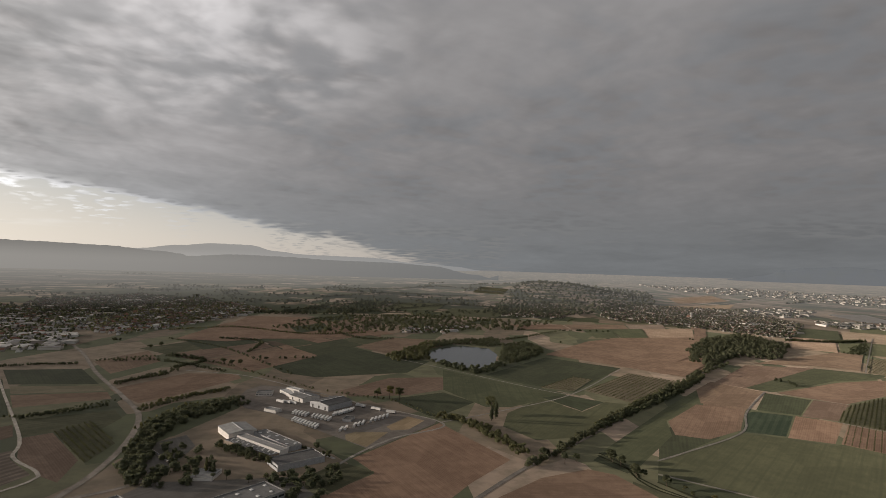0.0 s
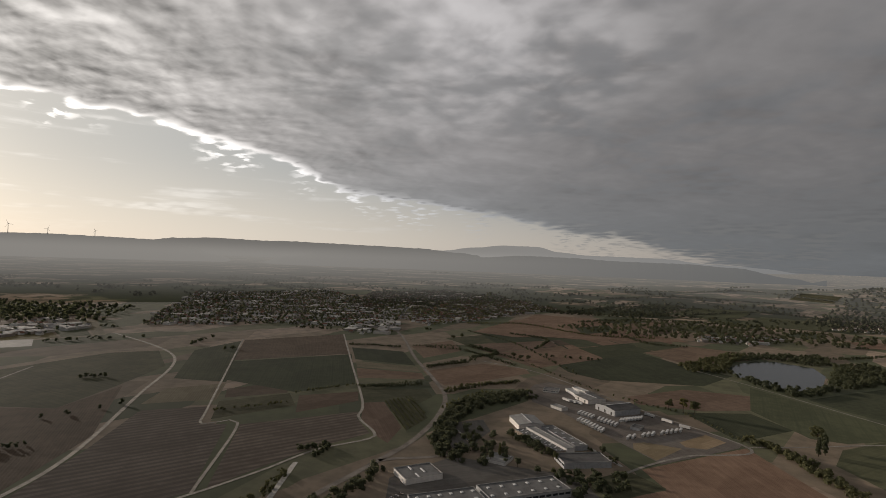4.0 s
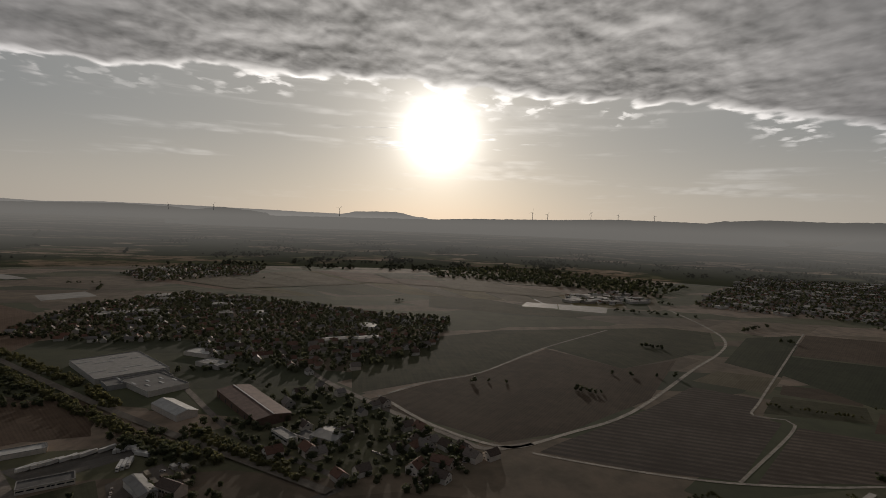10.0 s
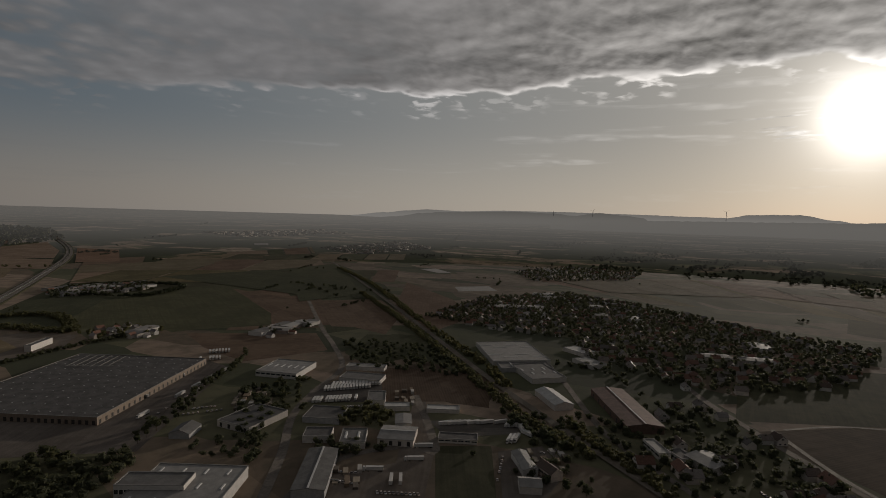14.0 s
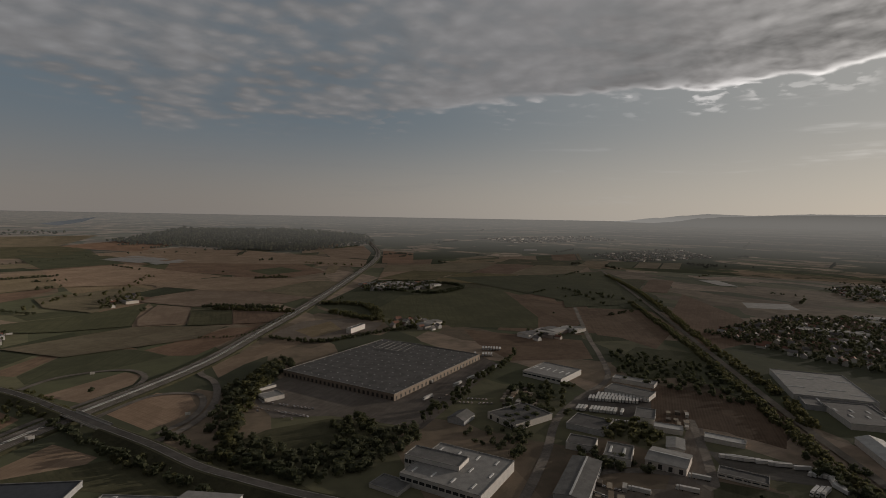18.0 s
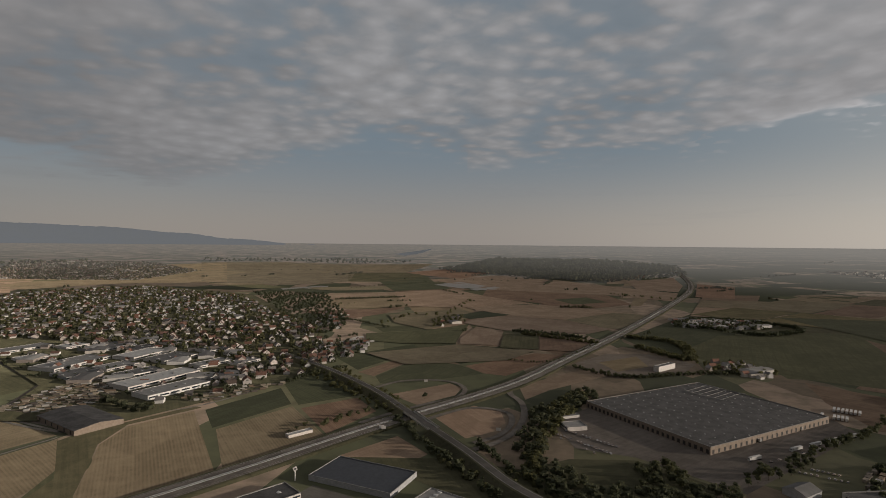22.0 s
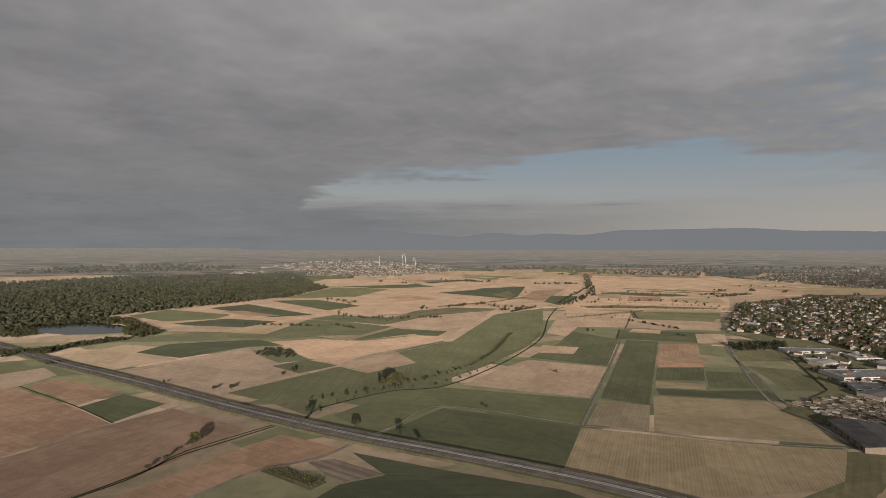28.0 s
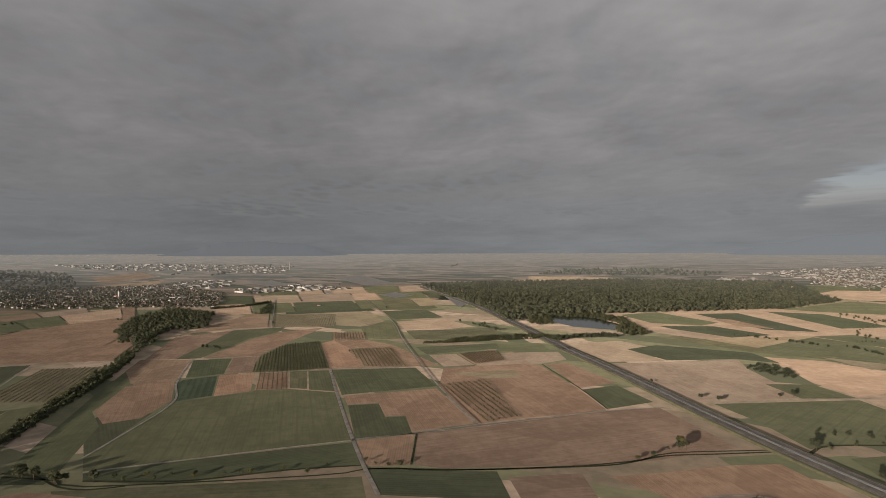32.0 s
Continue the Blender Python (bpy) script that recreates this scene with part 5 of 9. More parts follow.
def ride_tower(x, y, tall, wide):
    """A tall hoop-shaped tower over the roofs of a far town: a mast and a curved track that falls away from its head."""
    ob = thing("ride_tower", "tall pale looped ride tower over a far town", "tower", m=Matrix.Translation((x, y, ground_z(x, y))) @ Matrix.Rotation(math.atan2(-x, y), 4, "Z"))
    part("mast", boxes((-1.3, -1.3, 0, 1.3, 1.3, tall * 0.94)), "white_wall", ob, "straight pale mast")
    verts, faces = [], []
    for i in range(13):
        a = math.pi * (i / 12)
        cx, cz = wide / 2 - math.cos(a) * wide / 2, (tall * 0.72 + math.sin(a) * tall * 0.28) if a < 2.0 else tall * (0.97 - 0.95 * (a - 2.0) / 1.1416)
        verts += [(cx - 1.6, -1.4, max(0, cz)), (cx + 1.6, -1.4, max(0, cz)), (cx + 1.6, 1.4, max(0, cz)), (cx - 1.6, 1.4, max(0, cz))]
    for i in range(12):
        faces += [(i * 4 + k, i * 4 + (k + 1) % 4, i * 4 + 4 + (k + 1) % 4, i * 4 + 4 + k) for k in range(4)]
    solid("track", mesh("track", verts, faces), "white_wall", ob, "curved pale track")


def sign_mast(x, y):
    ob = thing("sign_mast", "tall white mast with a tilted square sign", "sign", m=Matrix.Translation((x, y, 0)) @ Matrix.Diagonal((0.5, 0.5, 0.5, 1)))
    part("pole", boxes((-0.8, -0.8, 0, 0.8, 0.8, 17)), "white_wall", ob)
    bm = boxes((-3.2, -0.5, -3.2, 3.2, 0.5, 3.2))
    bm.transform(Matrix.Translation((0, 0, 20)) @ Matrix.Rotation(0.5, 4, "Z") @ Matrix.Rotation(0.35, 4, "Y"))
    part("sign_board", bm, "white_wall", ob)
    bm = boxes((-1.6, -0.56, -1.6, 1.6, 0.56, 1.6))
    bm.transform(Matrix.Translation((0, 0, 20)) @ Matrix.Rotation(0.5, 4, "Z") @ Matrix.Rotation(1.1, 4, "Y"))
    part("emblem", bm, "roof_dark", ob, "dark square emblem")


def road_sign(x, y):
    ob = thing("road_sign", "white motorway sign board on posts", "sign", m=Matrix.Translation((x, y, 0)) @ Matrix.Rotation(math.atan2(-x, y), 4, "Z"))
    for k in (-1.5, 1.5):
        part("post", boxes((k - 0.12, -0.12, 0, k + 0.12, 0.12, 3.5)), "steel", ob)
    part("sign_board", boxes((-2.4, -0.1, 3.503, 2.4, 0.1, 6.5)), "white_wall", ob)



def church(x, y, turn, tall=24):
    ob = thing("church", "pale village church with pointed tower", "church", m=Matrix.Translation((x, y, ground_z(x, y))) @ Matrix.Rotation(turn, 4, "Z"))
    part("nave", prism([(-6, 0), (6, 0), (6, 8), (0, 14), (-6, 8)], 26), "house_wall", ob)
    part("nave_roof", prism([(-6.6, 7.6), (0, 14.2), (6.6, 7.6), (6.6, 8.1), (0, 14.8), (-6.6, 8.1)], 26.6), "tile_red", ob)
    part("tower", boxes((-3, -6, 0, 3, -0.01, tall)), "white_wall", ob)
    bm = bmesh.new()
    bmesh.ops.create_cone(bm, cap_ends=True, segments=4, radius1=4.6, radius2=0.05, depth=11, matrix=Matrix.Translation((0, -3, tall + 5.5)) @ Matrix.Rotation(math.pi / 4, 4, "Z"))
    part("spire", bm, "tile_dark", ob)


def roof_frames(a, b, c, high):
    """Pale pipe frames lying on a flat roof."""
    m, w, d = plan_frame(a, b, c)
    ob = thing("roof_pipework", "pale pipe frames on a flat roof", "pipes", m=m @ Matrix.Translation((0, 0, high)))
    for i in range(6):
        x = w * (i + 0.1) / 6
        part("pipe_frame", boxes((x, 0, 0, x + 0.6, d, 0.5)), "roof_pale", ob)
    for y in (0, d):
        part("pipe_frame", boxes((0, y, 0.502, w, y + 0.6, 0.9)), "roof_pale", ob)



# ---- fields and tracks in the north ----
field('soil', [(-651, 1484), (-722, 2026), (-517, 2053), (-264, 1807), (-134, 1623), (-365, 1460), (-491, 1428)])
field('soil_pale', [(-137, 1650), (-417, 1813), (-286, 1954), (-38, 1840)])
field('water', [(-30, 1259), (-14, 1332), (17, 1397), (55, 1427), (126, 1392), (138, 1293), (122, 1181), (84, 1108), (40, 1113), (3, 1145), (-19, 1191)])
wood([(-120, 1209), (-29, 1473), (-5, 1413), (-30, 1259), (-19, 1183), (-94, 1155)], 11, 9, 'leaf_dark', 'trees round a pond shore')
wood([(131, 1197), (170, 1453), (240, 1514), (264, 1374), (237, 1280), (149, 1158)], 11, 9, 'leaf', 'trees round a pond shore')
wood([(-19, 1169), (83, 1095), (133, 1183), (147, 1145), (79, 1036), (26, 1079)], 10, 8, 'leaf_dark', 'trees round a pond shore')
wood([(-29, 1473), (152, 1589), (170, 1453), (128, 1412), (55, 1448), (-12, 1371)], 10, 7, 'leaf_dark', 'trees round a pond shore')
wood([(668, 1459), (859, 1739), (1064, 1911), (1054, 1631), (840, 1332), (772, 1387), (606, 1214), (594, 1270)], 13, 13, 'leaf_dark', 'dense small wood between fields')
hedge([(95, 557), (146, 619), (198, 688), (309, 835), (426, 961), (564, 1153), (813, 1460)], 9, 8, 'leaf', gap=5.5, leaves=36, size=1.0)
hedge([(208, 697), (297, 801), (409, 924), (533, 1088)], 8, 8, 'leaf', gap=6.0)
road('asphalt_old', 5, [(29, 467), (95, 560), (201, 686), (545, 1125), (813, 1460)], 'narrow field road beside a tree belt')
hedge([(4, 736), (41, 703), (66, 658), (97, 590)], 14, 8, 'leaf', gap=5.0, leaves=40, size=1.0)
tree('airy', -93, 828, 0.95)
tree('airy', -74, 827, 0.95)
tree('airy', -59, 822, 0.95)
tree('poplar', 72, 725, 1.3)
tree('poplar', 79, 734, 1.3)
tree('round', 191, 587, 1.0)
tree('round', 199, 540, 1.0)
tree('round', 73, 652, 1.0)
tree('round', 115, 589, 1.0)
tree('round', 135, 570, 1.0)
tree('round', 149, 578, 1.0)
ditch([(182, 609), (197, 579), (199, 533), (210, 507), (232, 487)], 2.6)

# ---- fields in the north-east ----
field('soil', [(2110, 1938), (2369, 1837), (1944, 1321), (1661, 1374)])
hedge([(963, 700), (1172, 509)], 10, 7, 'leaf_dark', gap=6)
hedge([(211, 709), (262, 771), (336, 870), (437, 979), (532, 1089)], 10, 8, 'leaf', gap=6, leaves=36, size=1.2)
road('track', 2.9, [(426, 405), (536, 314), (672, 216), (744, 143)], 'grassy farm track between plots')
road('track', 2.9, [(937, 1187), (1557, 1940)], 'pale farm track between plots')
ditch([(179, 601), (204, 549), (212, 515), (339, 366), (371, 341), (391, 317), (413, 275), (482, 187), (517, 150), (540, 130), (574, 110), (639, 26)], 2.6)
field('grass', [(192, 529), (360, 331), (325, 293), (179, 494)])
field('soil', [(431, 220), (476, 169), (429, 136), (391, 185)])
tree_row('bush', [(210, 543), (265, 477), (344, 372)], 18, 0.8)
tree('round', 193, 568, 1.0)
tree('round', 220, 518, 1.0)

# ---- motorway ----
motorway([(-1299, -3351), (-1158, -2831), (-952, -2346), (-653, -1777), (-354, -1239), (-169, -932), (-60, -757), (95, -582), (192, -461), (261, -380), (325, -310), (405, -238), (497, -140), (586, -39), (722, 93), (874, 228), (1070, 412), (1116, 451), (1718, 991), (2207, 1499), (2463, 1809)])

# ---- fields in the east ----

# ---- fields and junction in the south-east ----
road('track', 3.6, [(985, -911), (827, -777), (595, -608), (521, -573), (408, -541), (384, -596), (323, -643), (262, -757)], 'lane along the edge of a village')
field('crop', [(-339, -1177), (-677, -1639), (-672, -1368), (-490, -997), (-357, -1003)])
field('foil', [(152, -2688), (31, -2815), (-162, -2465), (-113, -2335)])
field('foil', [(803, -2318), (652, -2503), (627, -2407), (773, -2231)])
overpass([(315, -929), (219, -832), (130, -723), (71, -629), (37, -571), (-3, -504), (-35, -443), (-59, -410), (-87, -374), (-118, -339)], (51, -595))
road('asphalt_old', 8, [(-4, -519), (-31, -541), (-56, -581), (-70, -635), (-71, -687), (-60, -727), (-77, -773), (-130, -854), (-213, -976)], 'curved motorway slip road', lift=0.5)
road('asphalt_old', 7, [(-9, -539), (-36, -563), (-52, -601), (-52, -638), (-31, -655), (-4, -655), (25, -630), (50, -600)], 'curved motorway slip road', lift=0.5)
road('asphalt_old', 7, [(123, -741), (95, -776), (51, -787), (15, -775), (0, -737), (13, -696), (43, -673), (84, -632), (117, -591)], 'curved motorway slip road', lift=0.5)
hedge([(77, -601), (42, -536), (9, -481), (-17, -437), (-40, -395)], 6, 8, 'leaf_dark', gap=5)
hedge([(-14, -531), (-38, -484), (-72, -432), (-100, -393)], 6, 8, 'leaf_dark', gap=5)
wood([(-48, -440), (-60, -508), (-109, -667), (-168, -740), (-150, -689), (-102, -591), (-75, -512), (-65, -444)], 9, 8, 'leaf_dark', 'belt of dense trees beside a slip road')
wood([(181, -3496), (-238, -4135), (-1066, -3963), (-1372, -3540), (-1228, -3307), (-653, -2896), (-156, -3249)], 20, 16, 'leaf_wood', 'flat distant forest', leaves=26, size=2.6)
wood([(2539, 1865), (2875, 1618), (3346, 930), (3508, 59), (2675, -125), (2229, 72), (1751, 560), (1564, 679), (1408, 717), (1729, 973)], 15, 14, 'leaf_wood', 'broad deciduous forest block', leaves=34, size=2.0)
field('water', [(1621, 675), (1644, 553), (1557, 433), (1407, 409), (1411, 520), (1479, 616)])
wood([(1643, 760), (1834, 806), (1680, 467), (1382, 313), (1312, 354), (1407, 409), (1523, 423), (1619, 544), (1586, 660), (1409, 576), (1388, 642)], 11, 9, 'leaf', 'trees round a pond shore')

# ---- the quilt of fields in the east ----
field('soil', [(601, 1472), (685, 1309), (540, 1106), (455, 1113)])
field('soil', [(776, 1900), (939, 1892), (667, 1468), (630, 1541)])
field('soil', [(745, 1281), (1294, 1644), (953, 1222), (882, 1271)])
field('soil', [(530, 1039), (712, 1257), (863, 1244), (685, 1078), (581, 973)])
field('soil', [(512, 1032), (570, 963), (513, 883), (465, 820), (401, 717), (361, 689), (313, 726), (411, 841)])
field('crop_dark', [(311, 723), (357, 682), (283, 622), (243, 593), (287, 702)])
field('crop_dark', [(564, 995), (863, 1244), (977, 1175), (906, 1120), (798, 1090), (596, 964)])
field('soil', [(599, 960), (796, 1077), (909, 1114), (1025, 1081), (803, 966), (666, 886)])
field('crop', [(241, 589), (281, 618), (396, 706), (446, 688), (490, 665), (504, 670), (533, 635), (558, 559), (426, 405), (371, 446), (293, 504), (226, 553)])
field('crop_dark', [(224, 548), (291, 500), (368, 442), (421, 398), (382, 349), (331, 398), (273, 445), (251, 463), (216, 529)])
field('crop_blue', [(463, 810), (479, 821), (526, 801), (448, 696), (401, 712)])
field('crop_dark', [(489, 832), (578, 957), (629, 912), (540, 806)])
field('soil', [(530, 802), (576, 770), (493, 671), (447, 691)])
field('soil', [(634, 914), (674, 883), (582, 778), (538, 801)])
vineyard([(573, 776), (661, 874), (789, 949), (861, 918), (670, 691), (609, 733)], tall=3.2, gap=5.5, ground='grass')
vineyard([(500, 671), (577, 761), (608, 726), (532, 635)], tall=1.6, gap=7.0, ground='soil')
field('grass', [(613, 727), (633, 706), (548, 612), (538, 638)])
field('crop_dark', [(634, 705), (656, 679), (562, 565), (547, 607)])
field('soil', [(841, 894), (893, 907), (831, 796), (712, 649), (671, 689)])
vineyard([(818, 792), (881, 727), (755, 585), (713, 647)], tall=2.4, gap=7.0, ground='soil')
vineyard([(972, 991), (1025, 929), (945, 857), (891, 909)], tall=2.0, gap=7.0, ground='soil')
field('soil', [(887, 901), (939, 851), (916, 748), (791, 538), (755, 585), (886, 731), (831, 796)])
field('crop_dark', [(662, 678), (755, 566), (667, 461), (552, 545)])
field('soil', [(549, 539), (656, 453), (544, 322), (484, 368), (525, 410), (508, 428), (549, 474), (520, 503)])
field('crop_dark', [(518, 500), (547, 472), (506, 426), (523, 408), (478, 364), (429, 404)])
field('soil', [(426, 399), (475, 361), (469, 354), (406, 311), (382, 338), (382, 349)])
field('soil', [(479, 358), (542, 318), (562, 302), (685, 208), (733, 157), (627, 57), (571, 100), (547, 117), (504, 162), (446, 240), (418, 275), (407, 307)])
field('crop_dark', [(376, 338), (414, 272), (437, 235), (392, 197), (341, 293)])
field('crop', [(1051, 565), (1109, 486), (1035, 429), (967, 520)])
field('soil_pale', [(956, 514), (1035, 416), (969, 372), (908, 396), (852, 440), (827, 489)])
field('soil', [(909, 385), (939, 360), (839, 241), (775, 277)])
field('soil', [(777, 523), (834, 476), (891, 419), (894, 392), (768, 276), (687, 211), (636, 248), (595, 286), (548, 320), (669, 458)])
field('stubble', [(752, 495), (834, 414), (794, 379), (752, 424)])
field('crop_dark', [(766, 272), (821, 236), (756, 169), (691, 209)])
ditch([(904, 394), (772, 276), (688, 209)], 2.2)
vineyard([(675, 462), (742, 419), (691, 372), (596, 290), (552, 315)], tall=2.8, gap=8.5, ground='soil')
vineyard([(1135, 1438), (1280, 1287), (1062, 1079), (953, 1200)], tall=1.3, gap=7.0, ground='stubble')
field('stubble', [(1294, 1294), (1407, 1258), (1221, 1028), (1151, 1029), (1097, 1011), (1081, 1091)])
field('crop_dark', [(1349, 1622), (1629, 1501), (1429, 1252), (1179, 1418)])
field('soil_pale', [(1402, 1749), (1983, 1808), (1748, 1548), (1648, 1518), (1363, 1639)])
field('crop_dark', [(1688, 1494), (1895, 1376), (1625, 1117), (1574, 1130), (1452, 1247)])
field('crop_dark', [(1428, 1214), (1556, 1123), (1391, 935), (1265, 1028)])
field('soil_pale', [(1236, 998), (1367, 918), (1262, 737), (1119, 875)])
field('crop', [(1081, 996), (1245, 1037), (1216, 982), (1001, 783), (964, 820), (958, 866)])
field('grass', [(1104, 860), (1276, 685), (1100, 591), (1006, 755)])
field('crop_dark', [(922, 692), (1058, 569), (1004, 532), (866, 622)])
field('soil_pale', [(863, 614), (902, 577), (831, 492), (789, 530)])
vineyard([(904, 573), (978, 526), (902, 466), (835, 494)], tall=2.6, gap=6.0)
road('track', 4.0, [(664, 683), (579, 586), (478, 467), (424, 402), (380, 347), (340, 294)], 'pale concrete farm track')
road('track', 2.9, [(424, 402), (370, 445), (292, 502), (225, 550)], 'pale farm track between plots')
road('track', 2.6, [(425, 403), (480, 360), (543, 319), (573, 296)], 'pale farm track between plots')
road('track', 2.9, [(241, 590), (281, 618), (398, 708), (462, 811), (561, 939), (584, 966)], 'pale farm track between plots')
road('track', 2.6, [(584, 966), (637, 918), (672, 886)], 'grassy farm track between plots')
road('track', 2.6, [(571, 773), (609, 733), (664, 683), (758, 569)], 'grassy farm track between plots')
road('track', 2.9, [(1778, 1612), (1388, 1180), (1185, 963), (998, 789), (804, 597), (668, 459), (543, 319)], 'pale farm track between plots')
ditch([(374, 342), (416, 274), (441, 237), (501, 161), (524, 140), (561, 115), (593, 75), (630, 29)], 3.0)
ditch([(216, 529), (255, 470), (274, 447), (331, 399), (380, 347)], 3.0)
ditch([(479, 358), (406, 310)], 2.2)
tree_row('bush', [(397, 358), (388, 344), (395, 322), (405, 311)], 9, 0.9)
tree_row('bush', [(222, 523), (257, 474), (298, 429), (367, 366)], 26, 0.8)
tree_row('round', [(524, 145), (543, 128), (572, 114), (599, 99)], 16, 0.6, jitter=3)
tree('airy', 596, 105, 0.55)
tree('airy', 591, 100, 0.6)
tree('airy', 598, 109, 0.5)
hedge([(1012, 658), (1114, 599), (1186, 535), (1169, 456)], 14, 10, 'leaf_dark', gap=6, leaves=34, size=1.1)
hedge([(1142, 1783), (1296, 1771), (1439, 1829)], 16, 9, 'leaf_dark', gap=7)
wood([(1130, 1515), (1441, 1825), (1339, 1686), (1156, 1463)], 12, 7, 'leaf', 'small copse beside a track')
tree_row('round', [(366, 895), (431, 982), (504, 1069), (596, 1180), (661, 1242)], 10, 0.95, jitter=6)
field('soil_pale', [(1704, 552), (2144, 371), (2251, 75), (2883, -759), (3014, -1201), (2809, -1503), (2117, -1160), (1646, -777), (1493, -489), (1401, -369), (1388, -92), (1312, 44), (1427, 311), (1569, 476)])
field('crop_dark', [(2118, 112), (2120, -54), (1854, -199), (1748, -80)])
field('crop_dark', [(1914, 297), (2012, 182), (1641, -34), (1619, 85)])
field('crop', [(1724, 435), (1871, 324), (1679, 215), (1611, 336)])
field('crop_dark', [(1571, 230), (1584, 144), (1477, -38), (1432, 76)])
field('grass_dry', [(1711, -44), (1870, -279), (1817, -478), (1569, -413), (1544, -198)])
field('soil_pale', [(2884, -45), (3226, -213), (3224, -551), (2729, -718), (2472, -422)])
field('crop_dark', [(2446, 82), (2767, -154), (2759, -471), (2480, -266)])
field('grass', [(1344, 292), (1559, 97), (1573, -40), (1368, -90), (1234, -32), (1243, 89)])
field('crop_dark', [(2502, -819), (2527, -1083), (2183, -909), (2164, -759)])
field('crop_dark', [(1218, -31), (1340, -88), (1336, -286), (1269, -357), (1171, -126)])
field('soil_pale', [(1196, 80), (1211, -31), (1157, -124), (1226, -345), (1135, -319), (999, -107), (936, -62), (998, -11), (1125, 38)])
field('soil_pale', [(1133, 441), (1240, 350), (1183, 258), (1142, 308), (1058, 216), (988, 299)])
field('crop_dark', [(1142, 306), (1225, 267), (1235, 89), (1144, 35), (1149, 104), (1063, 213)])
field('soil_pale', [(977, 292), (1046, 209), (1143, 104), (1060, 81), (961, 32), (886, 8), (803, 103), (782, 114), (866, 196)])
field('crop_dark', [(952, 50), (988, -10), (927, -61), (885, 4)])
field('crop', [(790, 100), (918, -61), (857, -101), (953, -241), (1081, -304), (758, -213), (744, -119), (687, -24), (662, -4), (736, 46)])
field('soil_pale', [(931, -64), (1010, -151), (939, -235), (861, -103)])
field('crop', [(653, -36), (727, -116), (743, -196), (634, -372), (546, -306), (658, -173), (577, -74)])
field('crop_dark', [(570, -78), (648, -171), (539, -301), (433, -224), (514, -135)])
field('soil', [(481, 146), (522, 104), (572, 57), (600, 20), (539, -41), (522, -3), (507, 41), (465, 86)])
field('soil_rows', [(516, -5), (518, -29), (471, -70), (463, -30)])
vineyard([(509, 39), (510, 12), (468, -21), (455, -7)], tall=2.2, gap=4.0, ground='grass')
field('crop_dark', [(530, -47), (467, -123), (402, -210), (384, -221), (440, -11), (460, -30), (469, -71)])
road('track', 2.9, [(465, 86), (506, 41), (522, -13), (550, -47)], 'pale farm track between plots')
road('track', 2.6, [(573, -73), (596, -102), (655, -172), (544, -305)], 'pale farm track between plots')
road('track', 2.6, [(793, 100), (881, 4), (927, -61), (1099, -289)], 'grassy farm track between plots')
ditch([(647, -4), (687, -24), (741, -119), (749, -197), (841, -305), (973, -423), (1119, -528), (1381, -669), (1634, -822)], 4)
tree_row('bush', [(654, -7), (699, -46), (750, -120), (768, -202), (857, -311), (995, -432), (1156, -545)], 22, 0.8)
tree('dark', 660, -9, 1.0)
tree('dark', 610, -62, 0.8)
tree('dark', 604, -57, 0.8)
tree('dark', 557, -102, 0.9)
tree('dark', 534, -117, 0.7)
tree('dark', 866, 196, 0.7)
tree('dark', 807, 118, 0.8)
tree('dark', 807, 96, 0.8)
tree('dark', 876, 29, 0.7)
tree('dark', 891, 13, 0.9)
tree('airy', 750, -120, 1.05)
tree('airy', 754, -130, 1.05)
tree('airy', 752, -138, 1.05)
wood([(1061, 84), (1115, 69), (1090, 21), (1019, 9), (1015, 34)], 10, 5, 'leaf_dark', 'low copse in a field')
hedge([(1181, 478), (1248, 430), (1301, 367)], 14, 10, 'leaf_dark', gap=6, leaves=34, size=1.1)
tree_row('bush', [(2092, -74), (1939, -168), (1663, -110), (1438, -230)], 30, 1.4)
field('crop', [(1026, -175), (1119, -295), (1469, -481), (1631, -770), (1155, -548), (995, -432), (859, -301), (781, -206), (855, -202)])
field('soil_pale', [(1517, -399), (1633, -573), (1553, -582), (1101, -310), (1105, -291)])
field('soil_pale', [(2078, -1085), (2537, -2389), (1948, -2407), (1492, -1360), (1642, -1140), (1832, -1052)])
field('soil_pale', [(1949, -788), (2725, -1285), (2786, -1562), (1674, -874)])
field('crop_dark', [(2098, -1231), (2231, -1612), (1946, -1773), (1876, -1435)])
field('stubble', [(1569, -1068), (1453, -1314), (1390, -1256), (1486, -1008)])
tree_row('bush', [(1754, -1099), (2034, -1469), (1929, -1643), (2105, -1951)], 34, 1.2, jitter=8)
tree_row('bush', [(1554, -933), (1772, -1280), (1603, -1436)], 30, 1.1, jitter=6)
field('soil_pale', [(751, -228), (827, -310), (888, -391), (799, -496), (640, -371)])
field('crop_dark', [(906, -401), (1030, -525), (1170, -626), (1035, -669), (807, -500)])
field('soil_pale', [(946, -435), (1015, -479), (973, -539), (913, -494)])
field('soil_pale', [(1153, -554), (1397, -703), (1331, -903), (1185, -783), (1224, -674), (1098, -576)])
field('soil_pale', [(1442, -734), (1609, -851), (1460, -990), (1364, -925)])
field('crop_dark', [(1024, -681), (988, -735), (593, -428), (636, -384)])
field('stubble', [(629, -379), (590, -427), (509, -367), (545, -311)])
field('stubble', [(628, -459), (558, -600), (469, -555), (419, -532), (504, -370)])
field('stubble', [(537, -301), (496, -366), (454, -428), (410, -522), (358, -453), (346, -422), (356, -336), (369, -293), (403, -258), (433, -223)])
field('soil', [(970, -724), (938, -792), (839, -714), (846, -629)])
field('soil', [(837, -622), (804, -691), (758, -651), (777, -578)])
